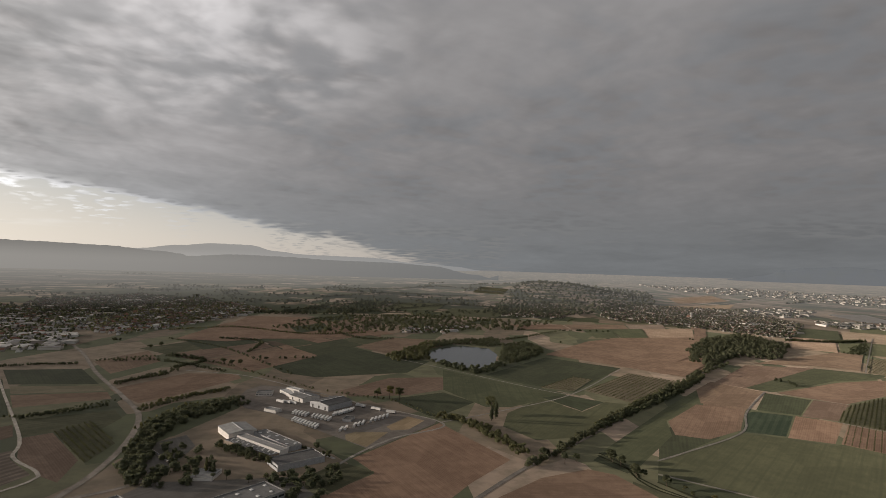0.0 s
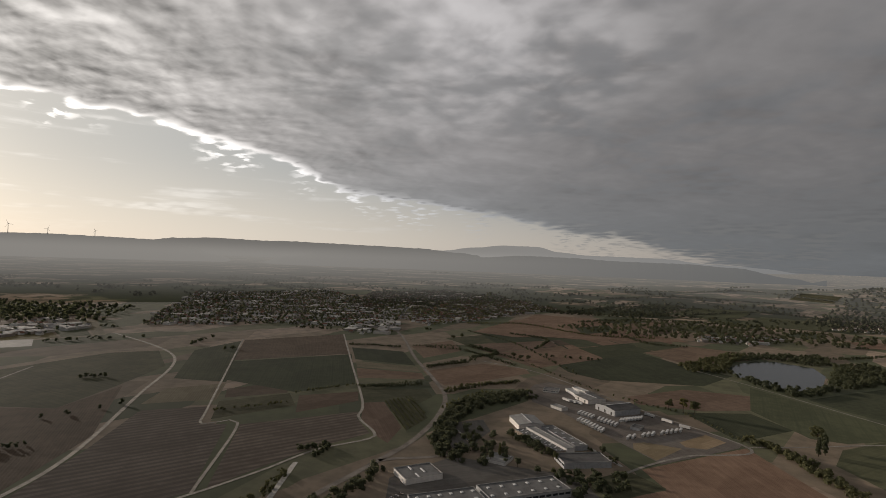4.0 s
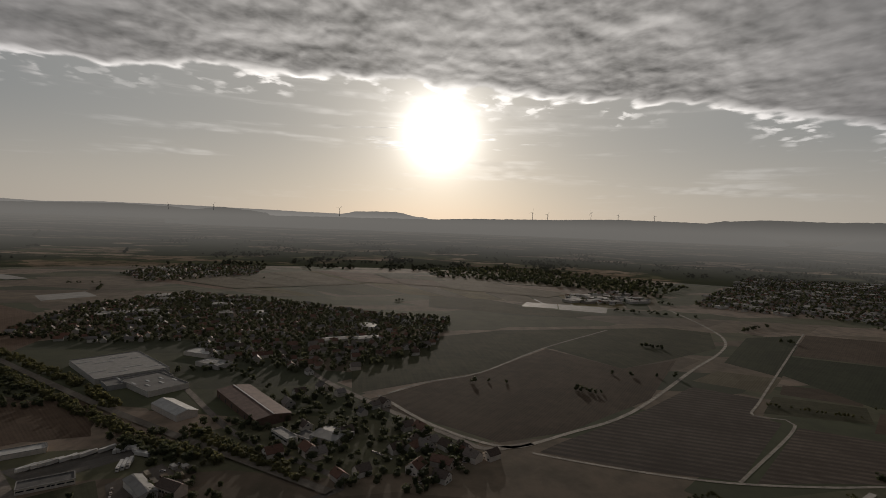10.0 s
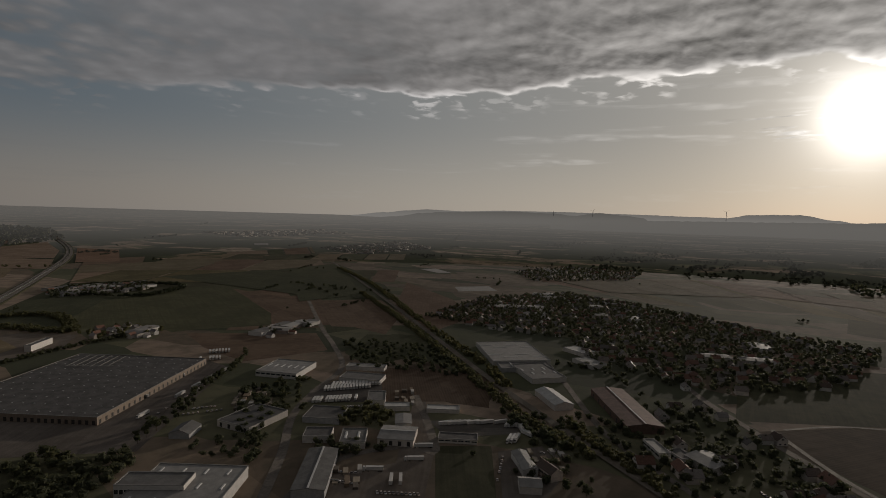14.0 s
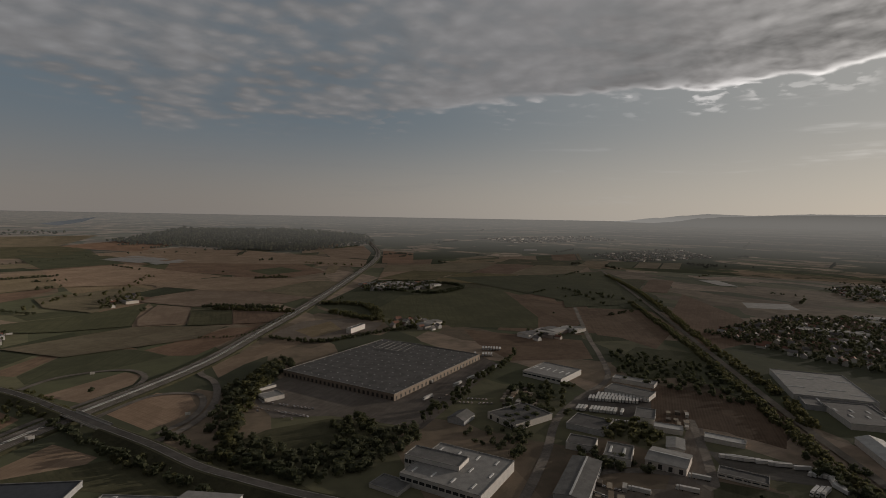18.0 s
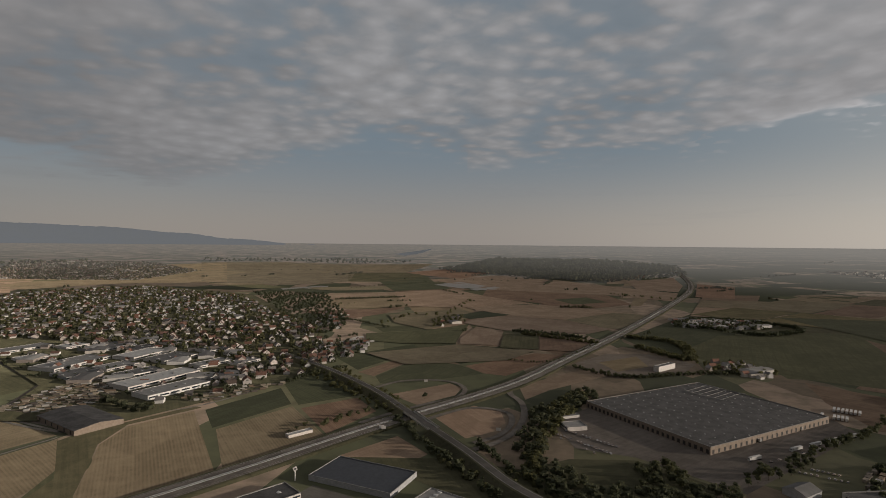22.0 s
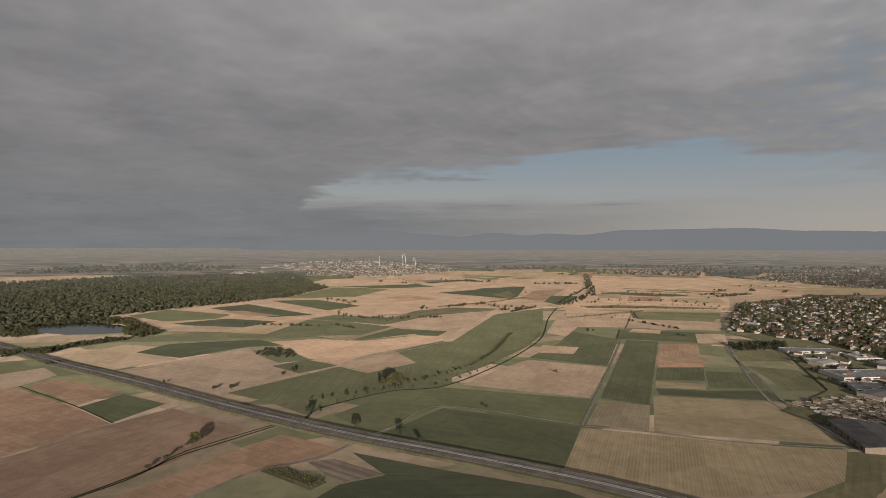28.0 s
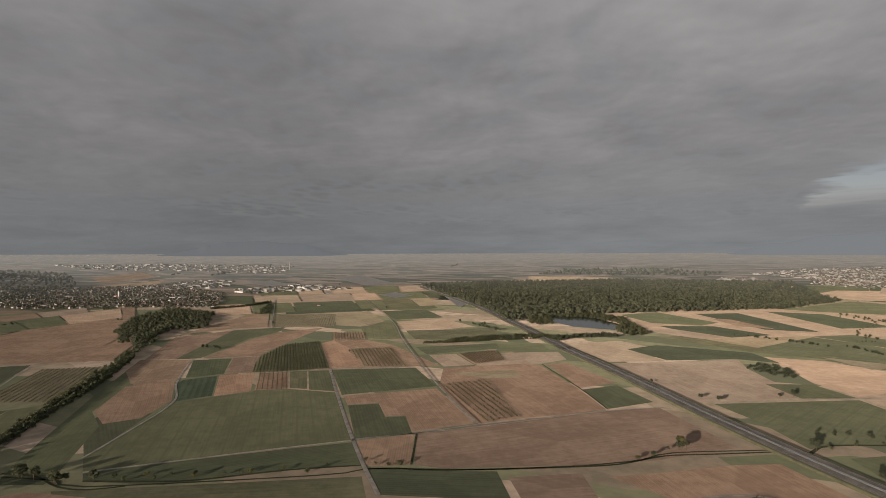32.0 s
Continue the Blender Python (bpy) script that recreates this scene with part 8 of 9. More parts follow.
village([(802, -871), (802, -1041), (608, -1080), (348, -939), (324, -822), (322, -669), (385, -623), (516, -729), (611, -731)], 48, 0.35, halls=0.25, green=1.1, label='small workshops and sheds of a works estate', garden=5)
field('gravel', [(545, -593), (604, -745), (542, -806), (332, -677), (406, -629), (394, -586), (409, -543)])
hall((475.7, -574.9), (399.5, -530.0), (382.9, -576.9), 5.5, 'brown lumber shed with open front', top='roof_dark', wall='tan_wall', docks=6, shape='gable')
stacks([(551, -599), (558, -689), (539, -771), (446, -678), (444, -648), (483, -596)], 9, 0.4)
stacks([(369, -667), (338, -707), (252, -756), (284, -702), (327, -650)], 10, 0.4)
tree_row('dark', [(450, -646), (413, -627), (375, -606)], 8, 1.0)
tree_row('poplar', [(392, -633), (370, -625)], 8, 0.8)
hedge([(255, -762), (220, -828), (189, -857)], 10, 6, 'leaf_dark', gap=5)
house(254.4, -883.1, 0.4)
house(245.2, -904.5, 1.97)
house(235.5, -926.7, 3.54)
house(291.8, -873.1, 5.11)
house(287.1, -830.4, 6.68)
house(294.9, -803.8, 8.25)
house(248.8, -800.5, 9.82)
parked_row('truck', (260.2, -1023.1), (224.1, -1126.5), 8, -2.89, 'trucks and sheds at a village edge', 0.08)
parked_row('truck', (221.4, -1033.7), (193.5, -1079.6), 4, -2.88, 'trucks and sheds at a village edge', 0.08)
hall((180.1, -540.1), (160.8, -559.7), (164.1, -566.5), 3.1, 'long white caravan-like shed in a field', top='roof_white')
tree('bush', 185, -555, 0.9)
tree('bush', 181, -568, 0.9)
tree('bush', 174, -577, 0.9)
village([(2397, -2354), (2606, -3051), (2022, -3333), (1550, -3074), (1615, -2553), (2071, -2425)], 30, 0.3, green=0.8)
village([(2306, -2652), (2355, -2990), (1990, -2964), (1824, -2539), (2064, -2443)], 30, 0.3, green=0.8)
village([(3464, -20), (4171, -107), (4197, -450), (3864, -913), (3496, -1104), (3253, -555), (3316, -219)], 30, 0.2, green=0.5, halls=0.12)
village([(3441, 471), (3609, 395), (3515, 219), (3379, 370)], 40, 0.2, green=0.3, halls=0.6)
village([(747, 2517), (932, 3144), (1260, 3067), (1638, 2948), (1605, 2375), (1188, 1829), (981, 2156), (794, 2338)], 27, 0.2, green=0.9)
village([(1595, 2987), (1824, 3035), (2041, 2906), (1769, 2618), (1503, 2706)], 45, 0.2, halls=0.6, green=0.4)
village([(1521, 4114), (2127, 3829), (2771, 3242), (2434, 2962), (1970, 3546), (1583, 3855)], 45, 0.2, halls=0.3, green=0.6)
village([(1755, 2548), (2181, 2357), (2144, 2052), (1688, 2267)], 40, 0.2, halls=0.5, green=0.4)
village([(3393, 465), (3629, 435), (3680, 231), (3380, 239)], 40, 0.2, halls=0.6, green=0.3)
village([(3832, 270), (4130, 8), (4059, -399), (3590, -352), (3663, -71)], 32, 0.2, halls=0.15, green=0.4)
field('foil', [(2518, 2562), (2746, 2522), (2528, 2047), (2337, 2102)])
field('foil', [(1997, 2788), (2164, 2739), (2090, 2421), (1962, 2483)])
field('foil', [(1992, 1718), (2136, 1730), (2029, 1540), (1886, 1527)])
field('foil', [(2207, 1499), (1893, 1145), (1679, 1053), (1856, 1204)])
village([(-1042, 1509), (-1174, 2111), (-988, 2609), (-725, 2300), (-784, 1664), (-839, 1409)], 25, 0.3, green=0.45)
village([(-1438, 1759), (-1802, 2383), (-1575, 2822), (-1216, 2687), (-1262, 2074), (-1131, 1588)], 30, 0.3, green=0.7, halls=0.06)
village([(-1049, 1288), (-1094, 1453), (-888, 1328), (-811, 1160), (-897, 1103)], 36, 0.3, halls=0.5, green=0.6)
village([(-1377, 829), (-2263, 1622), (-2011, 2254), (-1253, 1943), (-880, 1255), (-1172, 1091)], 32, 0.4, halls=0.15, green=1.2)
village([(-1531, 519), (-1660, 752), (-1419, 744), (-1364, 589), (-1415, 493)], 36, 0.4, halls=0.5, green=0.5)
village([(-973, 1480), (-1253, 1943), (-1302, 2843), (-736, 2327), (-797, 1668)], 30, 0.3, green=0.9)
village([(-883, -610), (-1190, -632), (-1418, -508), (-1328, -267), (-1164, -31), (-1116, 143), (-827, 72), (-712, -43), (-693, -102), (-757, -225), (-872, -309), (-850, -405)], 27, 0.4, things=60, green=1.8, halls=0.02)
village([(-1838, -866), (-2219, -799), (-2234, -478), (-1889, -444), (-1630, -685)], 34, 0.3, green=1.2)
village([(-2112, -2181), (-2824, -2141), (-2597, -1730), (-2057, -1828)], 40, 0.3, green=1.0, halls=0.2)
village([(-2088, -3192), (-2810, -2903), (-2844, -2628), (-2135, -2861)], 40, 0.3, halls=0.5, green=0.6)
village([(-533, 14), (-490, 56), (-459, 88), (-398, 55), (-382, 29), (-460, 8)], 26, 0.9, things=14, halls=0, green=1.4)
village([(283, -903), (302, -1059), (198, -1097), (176, -995), (232, -855)], 24, 0.3, things=10, green=0.8)
village([(380, -1303), (406, -1508), (323, -1483), (282, -1209)], 26, 0.3, green=1.0)
village([(94, -1422), (8, -1513), (1, -1386), (78, -1274)], 40, 0.3, green=2.0)
village([(-137, 1650), (-40, 1932), (100, 1881), (37, 1668)], 36, 0.2, green=1.5, halls=0.2)
village([(276, 2397), (580, 3086), (707, 2936), (544, 2356)], 30, 0.3, green=1.0)
wood([(-531, 1692), (-396, 2097), (-74, 2323), (276, 2187), (512, 2219), (232, 1832), (-139, 1679), (-365, 1588)], 24, 10, 'leaf_dark', 'thick trees at the foot of a hill', leaves=24, size=2.2)
wood([(157, 2502), (415, 3335), (978, 4269), (1429, 3690), (1241, 3116), (578, 2508)], 24, 12, 'leaf_dark', 'wooded hill flank', leaves=24, size=2.6)
wood([(-643, 2186), (-632, 2726), (-249, 2925), (-170, 2665), (-405, 2144)], 30, 10, 'leaf_dark', 'hedges and trees on a terraced slope', leaves=24, size=2.4)
wood([(-2283, 185), (-2558, 572), (-2161, 929), (-1835, 1103), (-1603, 880), (-1831, 568), (-2001, 162)], 26, 12, 'leaf_dark', 'dark wooded plain edge', leaves=22, size=2.6)
wood([(-1972, 371), (-2227, 565), (-1922, 948), (-1503, 821), (-1716, 616)], 26, 12, 'leaf_dark', 'dark wooded plain edge', leaves=22, size=2.6)
wood([(45, -3663), (-213, -4090), (-900, -4039), (-1388, -3630), (-1294, -3181), (-694, -2835), (-320, -3204)], 26, 15, 'leaf_wood', 'flat distant forest', leaves=22, size=3.0)
field('water', [(517, -4361), (295, -4584), (359, -4413), (456, -4290)])
field('water', [(579, -4282), (288, -4627), (363, -4378), (480, -4208)])
field('crop', [(-512, -956), (-842, -1443), (-1091, -1486), (-894, -1152), (-609, -817), (-492, -841)])
field('soil', [(-874, -1137), (-967, -1122), (-857, -963), (-671, -760), (-604, -802)])
field('crop', [(-1217, -1385), (-1459, -1350), (-1011, -897), (-842, -926)])
field('soil', [(-866, -916), (-1003, -857), (-795, -639), (-689, -698)])
field('crop', [(-595, -534), (-687, -584), (-732, -511), (-622, -445), (-559, -456)])
field('crop', [(-803, -902), (-850, -898), (-689, -698), (-640, -710)])
field('crop', [(-601, -548), (-685, -587), (-712, -502), (-627, -436), (-550, -461)])
field('crop', [(-465, 1979), (-489, 2219), (-376, 2263), (-355, 2017)])
field('crop', [(-289, 2539), (-240, 2827), (28, 2899), (-28, 2582)])
field('crop', [(-48, 2277), (56, 2725), (341, 2717), (244, 2330)])
field('grass', [(193, 3367), (253, 3530), (419, 3370), (373, 3265)])
field('crop', [(-508, 2541), (-419, 2833), (-272, 2850), (-327, 2581)])
field('grass', [(-280, 1915), (-183, 2175), (23, 2148), (-40, 1952)])
field('soil_pale', [(1260, 3083), (1734, 3179), (1599, 2989), (1220, 2909)])
field('soil_pale', [(1452, 3464), (1797, 3572), (1777, 3323), (1410, 3202)])
field('crop', [(-434, -1070), (-568, -1233), (-704, -1278), (-888, -1243), (-707, -857), (-632, -765), (-528, -834), (-415, -977)])
field('soil', [(-875, -1214), (-859, -914), (-761, -783), (-642, -705), (-637, -764), (-709, -856)])
field('soil', [(-875, -924), (-989, -807), (-857, -641), (-734, -616), (-693, -678), (-767, -782)])
field('crop', [(-938, -974), (-1230, -1076), (-1000, -816), (-890, -901)])
field('crop', [(-598, -531), (-714, -556), (-739, -502), (-694, -471), (-627, -474)])
field('crop', [(-885, -1572), (-1253, -1510), (-1132, -1095), (-913, -972), (-903, -1240)])
field('crop', [(-1272, -1507), (-1591, -1541), (-1388, -1206), (-1164, -1108)])
field('grass', [(-680, -1607), (-876, -1574), (-906, -1296), (-714, -1298), (-575, -1357)])
field('soil_pale', [(2962, 1567), (3381, 1316), (3453, 952), (2968, 1264)])
hall((1501.0, 2848.0), (1646.0, 2882.0), (1698.0, 2964.0), 8, 'long white hall at the edge of a far town', top='roof_white', windows=4)
hall((1637.0, 2857.0), (1851.0, 2892.0), (1891.0, 2959.0), 8, 'long white hall at the edge of a far town', top='roof_white', windows=4)
hall((1328.0, 2297.0), (1408.0, 2331.0), (1462.0, 2420.0), 8, 'long pale hall at the edge of a far town', top='roof_pale', windows=4)
hall((1670.0, 2333.0), (1786.0, 2332.0), (1834.0, 2400.0), 8, 'long pale hall at the edge of a far town', top='roof_pale', windows=4)
hall((2026.0, 2284.0), (2091.0, 2281.0), (2149.0, 2344.0), 8, 'long white hall at the edge of a far town', top='roof_white', windows=4)
hall((2048.0, 2403.0), (2111.0, 2405.0), (2148.0, 2447.0), 8, 'long white hall at the edge of a far town', top='roof_white', windows=4)
field('foil', [(2001, 2786), (2095, 2749), (2066, 2614), (1968, 2660)])
field('foil', [(1880, 3008), (1947, 3042), (1950, 2965), (1879, 2935)])
field('foil', [(1939, 2042), (1995, 2056), (1942, 1973), (1887, 1959)])
house(1445.0, 1549.0, 0.3)
tree('airy', 758, -113, 1.0)
tree('airy', 751, -129, 1.0)
tree_row('bush', [(719, -1), (758, -113), (813, -208), (917, -322), (1172, -475)], 11, 1.0)
hedge([(1749, -447), (1842, -648), (1990, -871)], 6, 5, 'leaf', gap=6)
hedge([(1562, -634), (1669, -767)], 8, 6, 'leaf_dark', gap=6)
hedge([(1381, -724), (1467, -1040)], 5, 5, 'leaf', gap=9)
hedge([(1512, -97), (1628, -416)], 5, 4, 'leaf', gap=9)
wood([(-313, 566), (-269, 584), (-211, 539), (-193, 490), (-231, 475), (-267, 480)], 15, 8, 'leaf_dark', 'loose trees round a works car park')
wood([(-154, 511), (-96, 537), (-69, 511), (-109, 459), (-145, 468)], 14, 8, 'leaf_dark', 'loose trees behind works halls')
wood([(-238, 591), (-175, 558), (-163, 540), (-221, 571)], 8, 7, 'leaf_dark', 'row of trees beside a works hall')
hedge([(-355, 640), (-345, 745), (-287, 798)], 7, 5, 'leaf', gap=5)
hedge([(-664, 1047), (-560, 1121), (-387, 1036)], 7, 5, 'leaf', gap=7)
hedge([(-690, 1378), (-493, 1246), (-261, 975)], 6, 5, 'leaf_dark', gap=8)
hedge([(-366, 1011), (-196, 871), (-63, 807), (4, 717)], 5, 4, 'leaf', gap=9)
field('soil_pale', [(2992, -1608), (2775, -1665), (1818, -1105), (1619, -814)])
patchwork((3817, -79), (3233, -1940), (2833, -1681), (3102, -18), 6, 2, ['soil_pale', 'soil', 'soil_pale', 'crop'], 31)
patchwork((3233, -1940), (2199, -3029), (1804, -2485), (2839, -1666), 6, 2, ['soil_pale', 'stubble', 'soil_pale', 'crop'], 32)

# ---- strips, plots and tree belts of the far east ----
field('soil_pale', [(2954, -17), (3180, -129), (3226, -551), (2786, -634), (2764, -182)], over=True)
field('soil_pale', [(2946, -1721), (2734, -1975), (2374, -2459), (2237, -2536), (1733, -1964), (1880, -1628), (2207, -1295)], over=True)
field('soil_pale', [(1849, -1085), (1964, -1310), (1771, -1641), (1433, -1332), (1575, -793)], over=True)
field('crop', [(2224, 64), (2706, -151), (2578, -412), (2402, -321), (2203, -213), (2194, -56)], over=True)
field('crop_dark', [(2764, -182), (2829, -591), (2648, -655), (2603, -444)], over=True)
field('soil', [(2146, -327), (2224, -440), (2020, -523), (1969, -379)], over=True)
field('crop', [(1756, 495), (1894, 412), (1703, 202), (1611, 235), (1596, 361)], over=True)
field('soil', [(1802, 239), (1803, 180), (1639, 60), (1651, 150)], over=True)
field('crop_dark', [(1542, 329), (1615, 206), (1517, 65), (1421, 142), (1501, 287)], over=True)
field('soil_pale', [(1451, 331), (1501, 287), (1423, 149), (1360, 193), (1410, 307)], over=True)
field('stubble', [(1360, 189), (1546, -9), (1503, -35), (1298, 81)], over=True)
field('crop', [(1298, 81), (1531, -16), (1469, -112), (1338, -217), (1233, -132), (1267, -32), (1215, 41)], over=True)
field('stubble', [(1246, -26), (1233, -132), (1338, -217), (1315, -225), (1160, -94)], over=True)
field('soil_pale', [(1678, -111), (1593, -272), (1521, -243), (1567, -168)], over=True)
field('crop', [(1543, -16), (1625, -94), (1567, -168), (1521, -243), (1468, -298), (1379, -209), (1456, -126)], over=True)
field('grass', [(1519, -251), (1661, -347), (1724, -485), (1655, -619), (1601, -581), (1528, -361), (1430, -267)], over=True)
field('soil_pale', [(1370, -210), (1547, -400), (1601, -581), (1421, -482), (1196, -337), (1315, -225)], over=True)
field('crop_dark', [(1305, -228), (1232, -335), (1173, -297), (1191, -258)], over=True)
field('crop_dark', [(2303, -583), (2543, -1028), (2524, -1097), (2034, -849), (1953, -785), (2096, -711)], over=True)
field('grass', [(2160, -783), (2308, -919), (2084, -861), (1975, -787)], over=True)
field('soil', [(1941, -820), (2306, -1045), (2354, -1229), (1838, -867)], over=True)
field('crop_dark', [(1817, -862), (2045, -1006), (1994, -1098), (1773, -949), (1698, -865)], over=True)
field('stubble', [(2071, -1229), (2044, -1330), (1883, -1230), (1885, -1131)], over=True)
field('crop', [(2298, -1508), (2189, -1736), (1929, -1907), (1850, -1829), (2161, -1448)], over=True)
field('soil', [(1896, -1270), (1907, -1426), (1724, -1299), (1754, -1185)], over=True)
field('stubble', [(1833, -1415), (1742, -1575), (1596, -1467), (1679, -1308)], over=True)
field('grass', [(1646, -923), (1648, -1055), (1484, -1330), (1457, -1306), (1595, -915)], over=True)
field('crop', [(1458, -997), (1313, -1177), (1205, -1071), (1307, -908)], over=True)
field('soil_pale', [(1311, -886), (1201, -1085), (1080, -971), (1177, -782)], over=True)
field('crop_dark', [(1149, -748), (1057, -924), (1031, -866), (953, -798), (1038, -667)], over=True)
field('soil_pale', [(1155, -787), (1115, -837), (1073, -802), (1113, -746)], over=True)
field('soil_pale', [(1051, -880), (1027, -939), (934, -866), (945, -798)], over=True)
field('stubble', [(3540, -837), (3171, -1656), (2914, -1649), (3300, -780)], over=True)
field('soil_pale', [(3192, -826), (2937, -1670), (2675, -1521), (2755, -1097)], over=True)
field('crop', [(3099, -925), (3125, -1170), (2894, -1456), (2938, -1030)], over=True)
field('soil_pale', [(3302, 1527), (3430, 1068), (3383, 983), (3249, 1119), (3108, 1437)], over=True)
tree_row('round', [(1640, -95), (1540, -165), (1470, -286)], 15, 0.7, jitter=14)
tree_row('round', [(1729, -467), (1791, -586), (1678, -668)], 13, 0.95, jitter=14)
tree_row('round', [(1609, -603), (1613, -652), (1648, -716)], 9, 0.9, jitter=12)
tree_row('round', [(2115, -75), (2104, -117), (1953, -193)], 20, 0.8, jitter=8)
tree_row('round', [(1694, -354), (1730, -399)], 12, 0.9, jitter=10)
tree_row('bush', [(1470, -740), (1406, -825), (1367, -922)], 26, 1.0, jitter=4)
tree_row('round', [(1815, -1041), (1776, -1185), (1675, -1328), (1490, -1369)], 34, 0.8, jitter=8)
tree_row('round', [(2092, -1367), (2075, -1441), (1970, -1493)], 30, 0.9, jitter=8)
tree_row('bush', [(1634, -895), (1565, -1023), (1436, -1320)], 22, 1.2, jitter=6)
tree_row('round', [(2983, -1711), (2646, -1511), (2319, -1349), (2075, -1212), (1862, -1032), (1692, -883)], 13, 1.05, jitter=18)
tree_row('round', [(3015, -763), (2883, -877), (2803, -1049)], 18, 1.0, jitter=12)
tree_row('bush', [(1887, -1607), (1925, -1668), (1818, -1657)], 12, 1.5, jitter=8)
tree_row('round', [(2179, -2052), (2053, -2260)], 30, 0.9, jitter=8)
tree_row('bush', [(3226, -551), (2758, -606)], 20, 1.2, jitter=4)
wood([(3387, 1566), (3525, 1127), (3698, 473), (3868, 423), (3952, 860), (3734, 1406)], 30, 15, 'leaf_wood', 'flat distant forest beyond pale fields', leaves=20, size=3.0)
wood([(2998, -1752), (2558, -2409), (2425, -2748), (2542, -2797), (2952, -2341), (3161, -1897)], 34, 12, 'leaf_wood', 'belt of distant trees behind fields', leaves=20, size=3.0)
wood([(3285, -1971), (2298, -3199), (2352, -3275), (3351, -2100)], 36, 13, 'leaf_wood', 'belt of distant trees behind fields', leaves=20, size=3.0)
wood([(3534, -1198), (3215, -1845), (3343, -1918), (3637, -1276)], 34, 12, 'leaf_wood', 'belt of distant trees behind fields', leaves=20, size=3.0)

# ---- strips and plots of the south-east ----
field('stubble', [(2295, -2063), (2218, -2597), (2069, -3076), (1599, -3517), (1181, -2599), (1612, -2396), (1779, -2084)], over=True)
field('grass', [(2108, -2468), (1936, -2821), (1763, -2846), (1841, -2485)], over=True)
field('soil_pale', [(2268, -2194), (2170, -2499), (1976, -2480), (2002, -2159)], over=True)
field('stubble', [(1810, -2691), (1578, -3130), (1270, -3128), (1386, -2751)], over=True)
field('stubble', [(1739, -3450), (1267, -3653), (731, -3659), (610, -2754), (841, -2512), (1304, -2587)], over=True)
field('stubble', [(1267, -3653), (890, -3648), (235, -3793), (376, -3303), (846, -3177)], over=True)
field('grass', [(713, -3216), (376, -3303), (229, -3180), (315, -2773), (610, -2754)], over=True)
field('soil', [(376, -3303), (76, -3577), (-161, -3342), (33, -3005), (227, -3147)], over=True)
field('soil_pale', [(211, -2931), (-185, -3195), (-529, -2934), (-763, -2581), (-905, -2332), (-754, -1984), (-592, -2195), (-201, -2313)], over=True)
field('crop', [(483, -2893), (225, -3117), (154, -2720), (63, -2426), (305, -2262)], over=True)
field('soil', [(-93, -2416), (-571, -2188), (-568, -1866), (-407, -1735), (-235, -1882), (-60, -2077)], over=True)
field('soil_pale', [(298, -2211), (62, -2396), (-81, -2085), (-231, -1846), (18, -1694), (195, -1719)], over=True)
field('stubble', [(520, -1802), (285, -2113), (185, -1708), (357, -1613)], over=True)
field('soil', [(481, -1545), (354, -1598), (192, -1689), (237, -1522), (310, -1403)], over=True)
field('stubble', [(218, -1503), (18, -1667), (-30, -1549), (14, -1383), (89, -1252), (182, -1355)], over=True)
field('soil_pale', [(1, -1700), (-229, -1828), (-400, -1705), (-502, -1602), (-262, -1450), (-119, -1526)], over=True)
field('crop_dark', [(38, -1494), (-47, -1615), (-127, -1541), (-14, -1440)], over=True)
field('soil_pale', [(7, -1364), (-14, -1440), (-126, -1529), (-261, -1441), (-352, -1303), (-278, -1227), (-92, -1255)], over=True)
field('stubble', [(-262, -1450), (-437, -1618), (-490, -1609), (-523, -1545), (-412, -1313), (-352, -1303)], over=True)
field('crop', [(-323, -1994), (-464, -2096), (-503, -1925), (-365, -1836)], over=True)
field('crop', [(222, -1183), (101, -1233), (-10, -1352), (12, -1182), (20, -1081), (121, -1072), (205, -1093)], over=True)
field('soil_pale', [(12, -1139), (-26, -1310), (-88, -1246), (-63, -1068), (11, -1075)], over=True)
field('grass', [(-86, -1209), (-161, -1193), (-139, -1030), (-66, -1046)], over=True)
field('soil', [(-162, -1186), (-263, -1127), (-208, -1018), (-141, -1029)], over=True)
field('stubble', [(182, -970), (19, -1069), (-61, -1040), (-128, -1016), (-73, -929), (99, -883)], over=True)
field('soil_pale', [(-864, -2925), (-1173, -3091), (-1074, -2710), (-925, -2383), (-794, -2537)], over=True)
field('foil', [(164, -2654), (31, -2818), (-106, -2605), (14, -2442)], over=True)
field('foil', [(-17, -2394), (-137, -2583), (-160, -2497), (-44, -2345)], over=True)
field('foil', [(814, -2318), (678, -2496), (644, -2474), (784, -2262)], over=True)
field('soil', [(-1177, -2788), (-1285, -2626), (-1037, -2117), (-909, -2169)], over=True)
tree_row('round', [(-585, -2281), (-675, -2158), (-790, -2044)], 16, 0.8, jitter=10)
tree_row('round', [(-313, -1733), (-366, -1762), (-407, -1719)], 13, 0.9, jitter=6)
tree_row('bush', [(457, -1921), (371, -1970), (262, -2024)], 14, 1.3, jitter=8)
tree_row('bush', [(455, -1710), (367, -1790)], 14, 1.3, jitter=8)
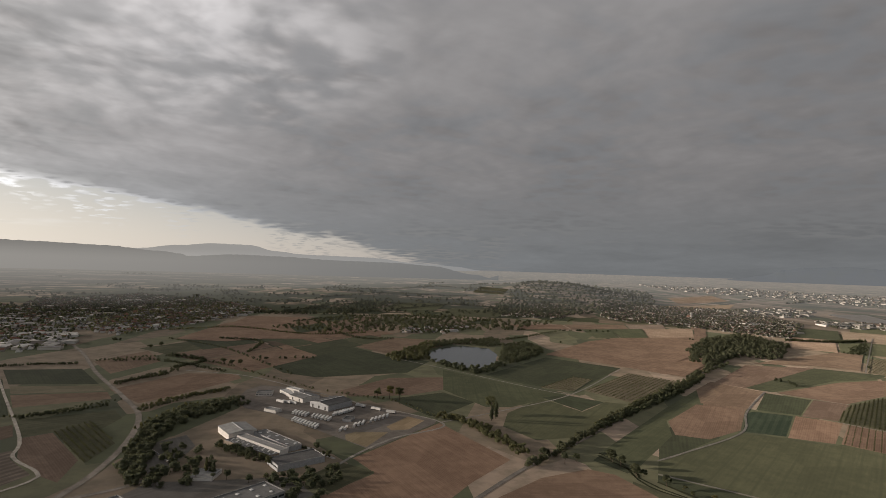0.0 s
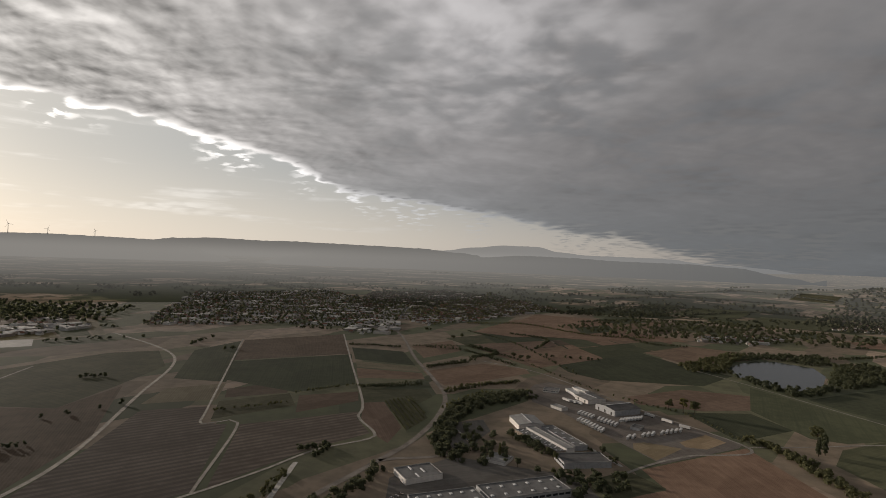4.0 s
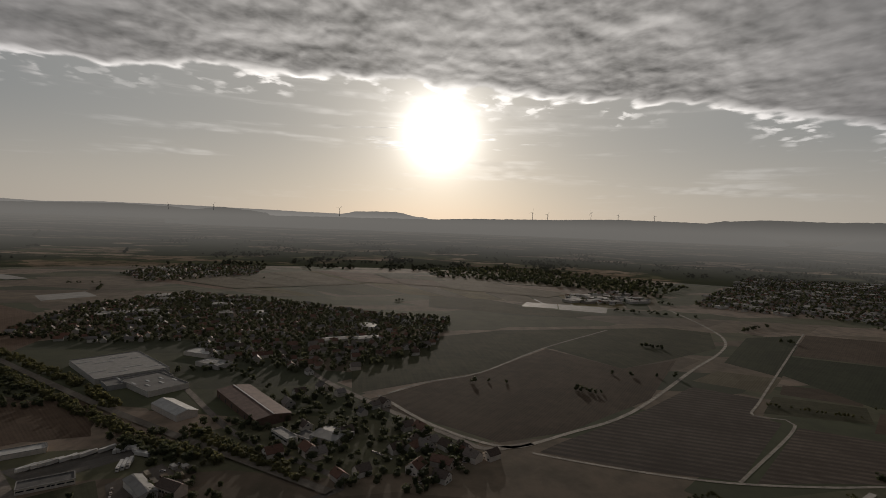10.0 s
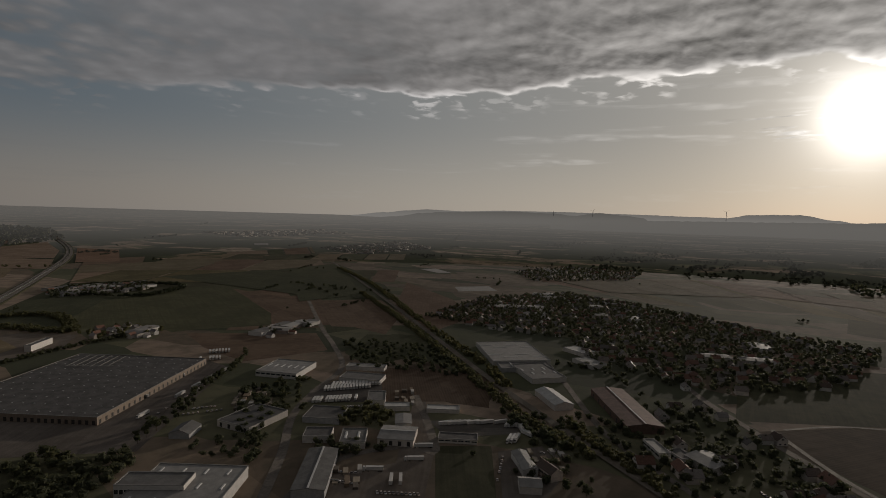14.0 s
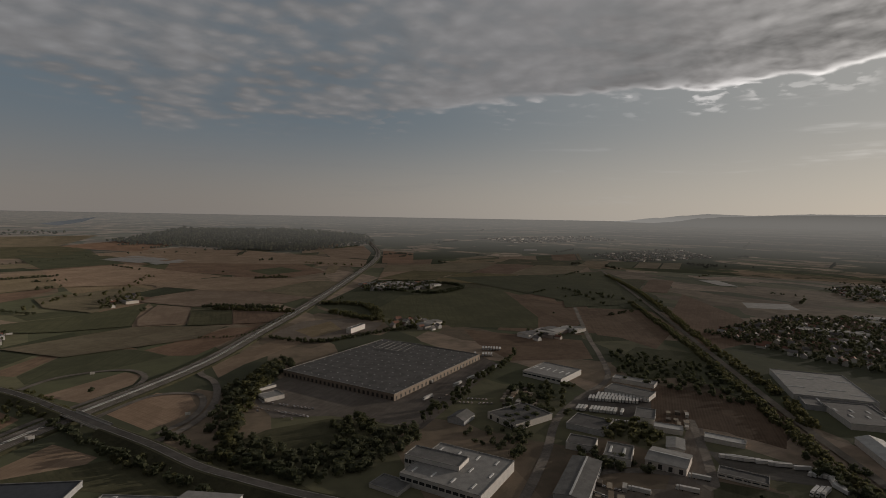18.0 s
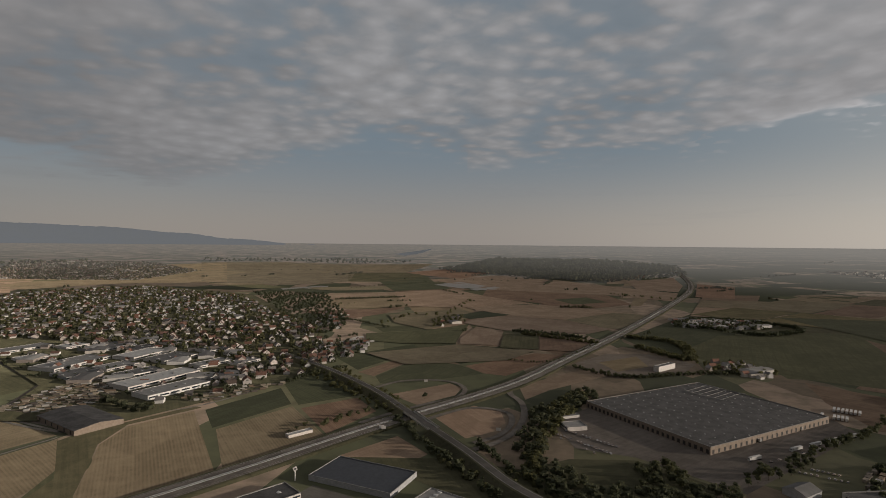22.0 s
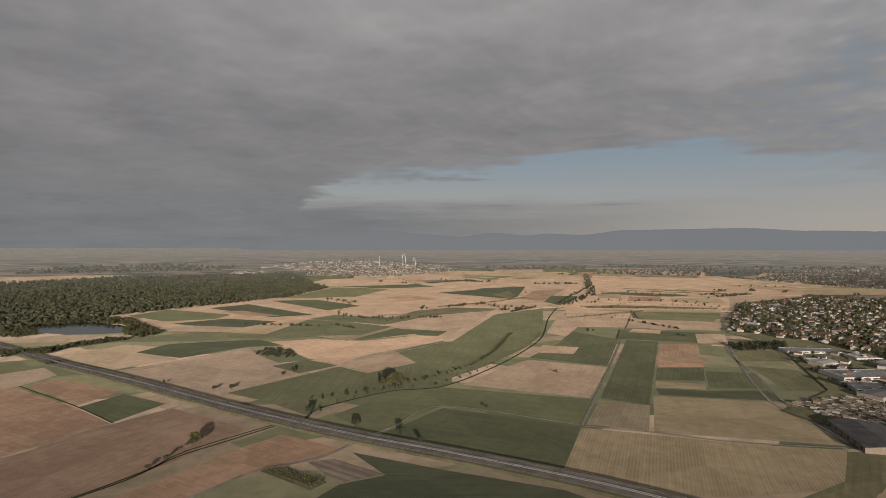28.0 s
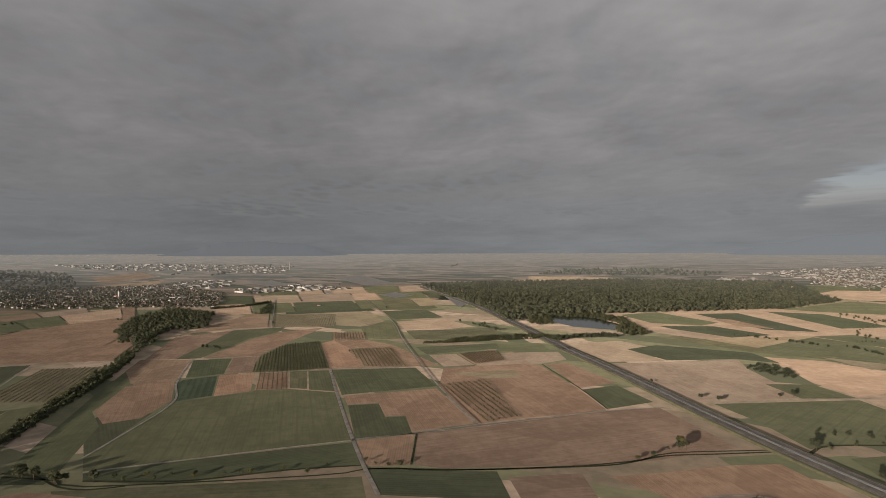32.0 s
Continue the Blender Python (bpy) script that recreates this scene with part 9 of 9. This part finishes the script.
tree_row('round', [(241, -1662), (195, -1719)], 12, 0.9, jitter=8)
tree_row('bush', [(526, -2375), (424, -2542), (200, -2775)], 22, 1.3, jitter=8)
tree_row('round', [(74, -1459), (38, -1494), (1, -1528)], 22, 0.6, jitter=10)
tree_row('round', [(105, -2895), (-113, -2943), (-236, -2878)], 40, 0.9, jitter=8)
tree_row('bush', [(1449, -3188), (870, -3268), (236, -2860)], 70, 1.4, jitter=30)
wood([(1753, -3477), (1238, -3695), (699, -3699), (322, -3902), (880, -3966), (1833, -3636)], 34, 12, 'leaf_wood', 'belt of distant trees behind fields', leaves=20, size=3.0)

stacks([(-304, -302), (-321, -272), (-288, -249), (-277, -278)], 11, 0.7)
stacks([(-423, -179), (-442, -153), (-396, -131), (-380, -153)], 11, 0.7)
stacks([(-485, -372), (-502, -356), (-455, -319), (-436, -330)], 11, 0.7)
stacks([(-349, -491), (-391, -493), (-372, -439), (-324, -435)], 11, 0.7)
hedgerows()

# ---- masts and turbines ----
wind_turbine(-4378, 1199, 261, 63)
wind_turbine(-4344, 1317, 263, 45)
wind_turbine(-4230, 1646, 272, 63)
wind_turbine(-4149, 1841, 277, 41)
wind_turbine(-4032, 2085, 281, 37)
wind_turbine(-4522, -399, 231, 67)
wind_turbine(-4335, -1348, 241, 45)
wind_turbine(-4232, -1642, 233, 37)
chimney(3824, -535, 75)
ride_tower(3762, -691, 90, 26)
ride_tower(3744, -765, 67, 18)
chimney(3142, 3711, 40)
chimney(2597, 3086, 55)
sign_mast(142.5, -444.5)
road_sign(88.8, -567.4)
road_sign(86.5, -566.5)
road_sign(56.1, -764.7)
road_sign(-35.7, -568.8)
church(799, -1659, 0.6)
church(1189, 2559, 0.2, 30)
roof_frames((-291.2, -726.0), (-326.2, -681.8), (-366.1, -715.9), 7.95)

# the patterns from which the copies were made are no part of the place
for pattern in [*sum(TREES.values(), []), *HOUSES, *(v[0] for v in VEHICLES.values())]:
    for ob in (*pattern.children_recursive, pattern):
        bpy.data.objects.remove(ob)
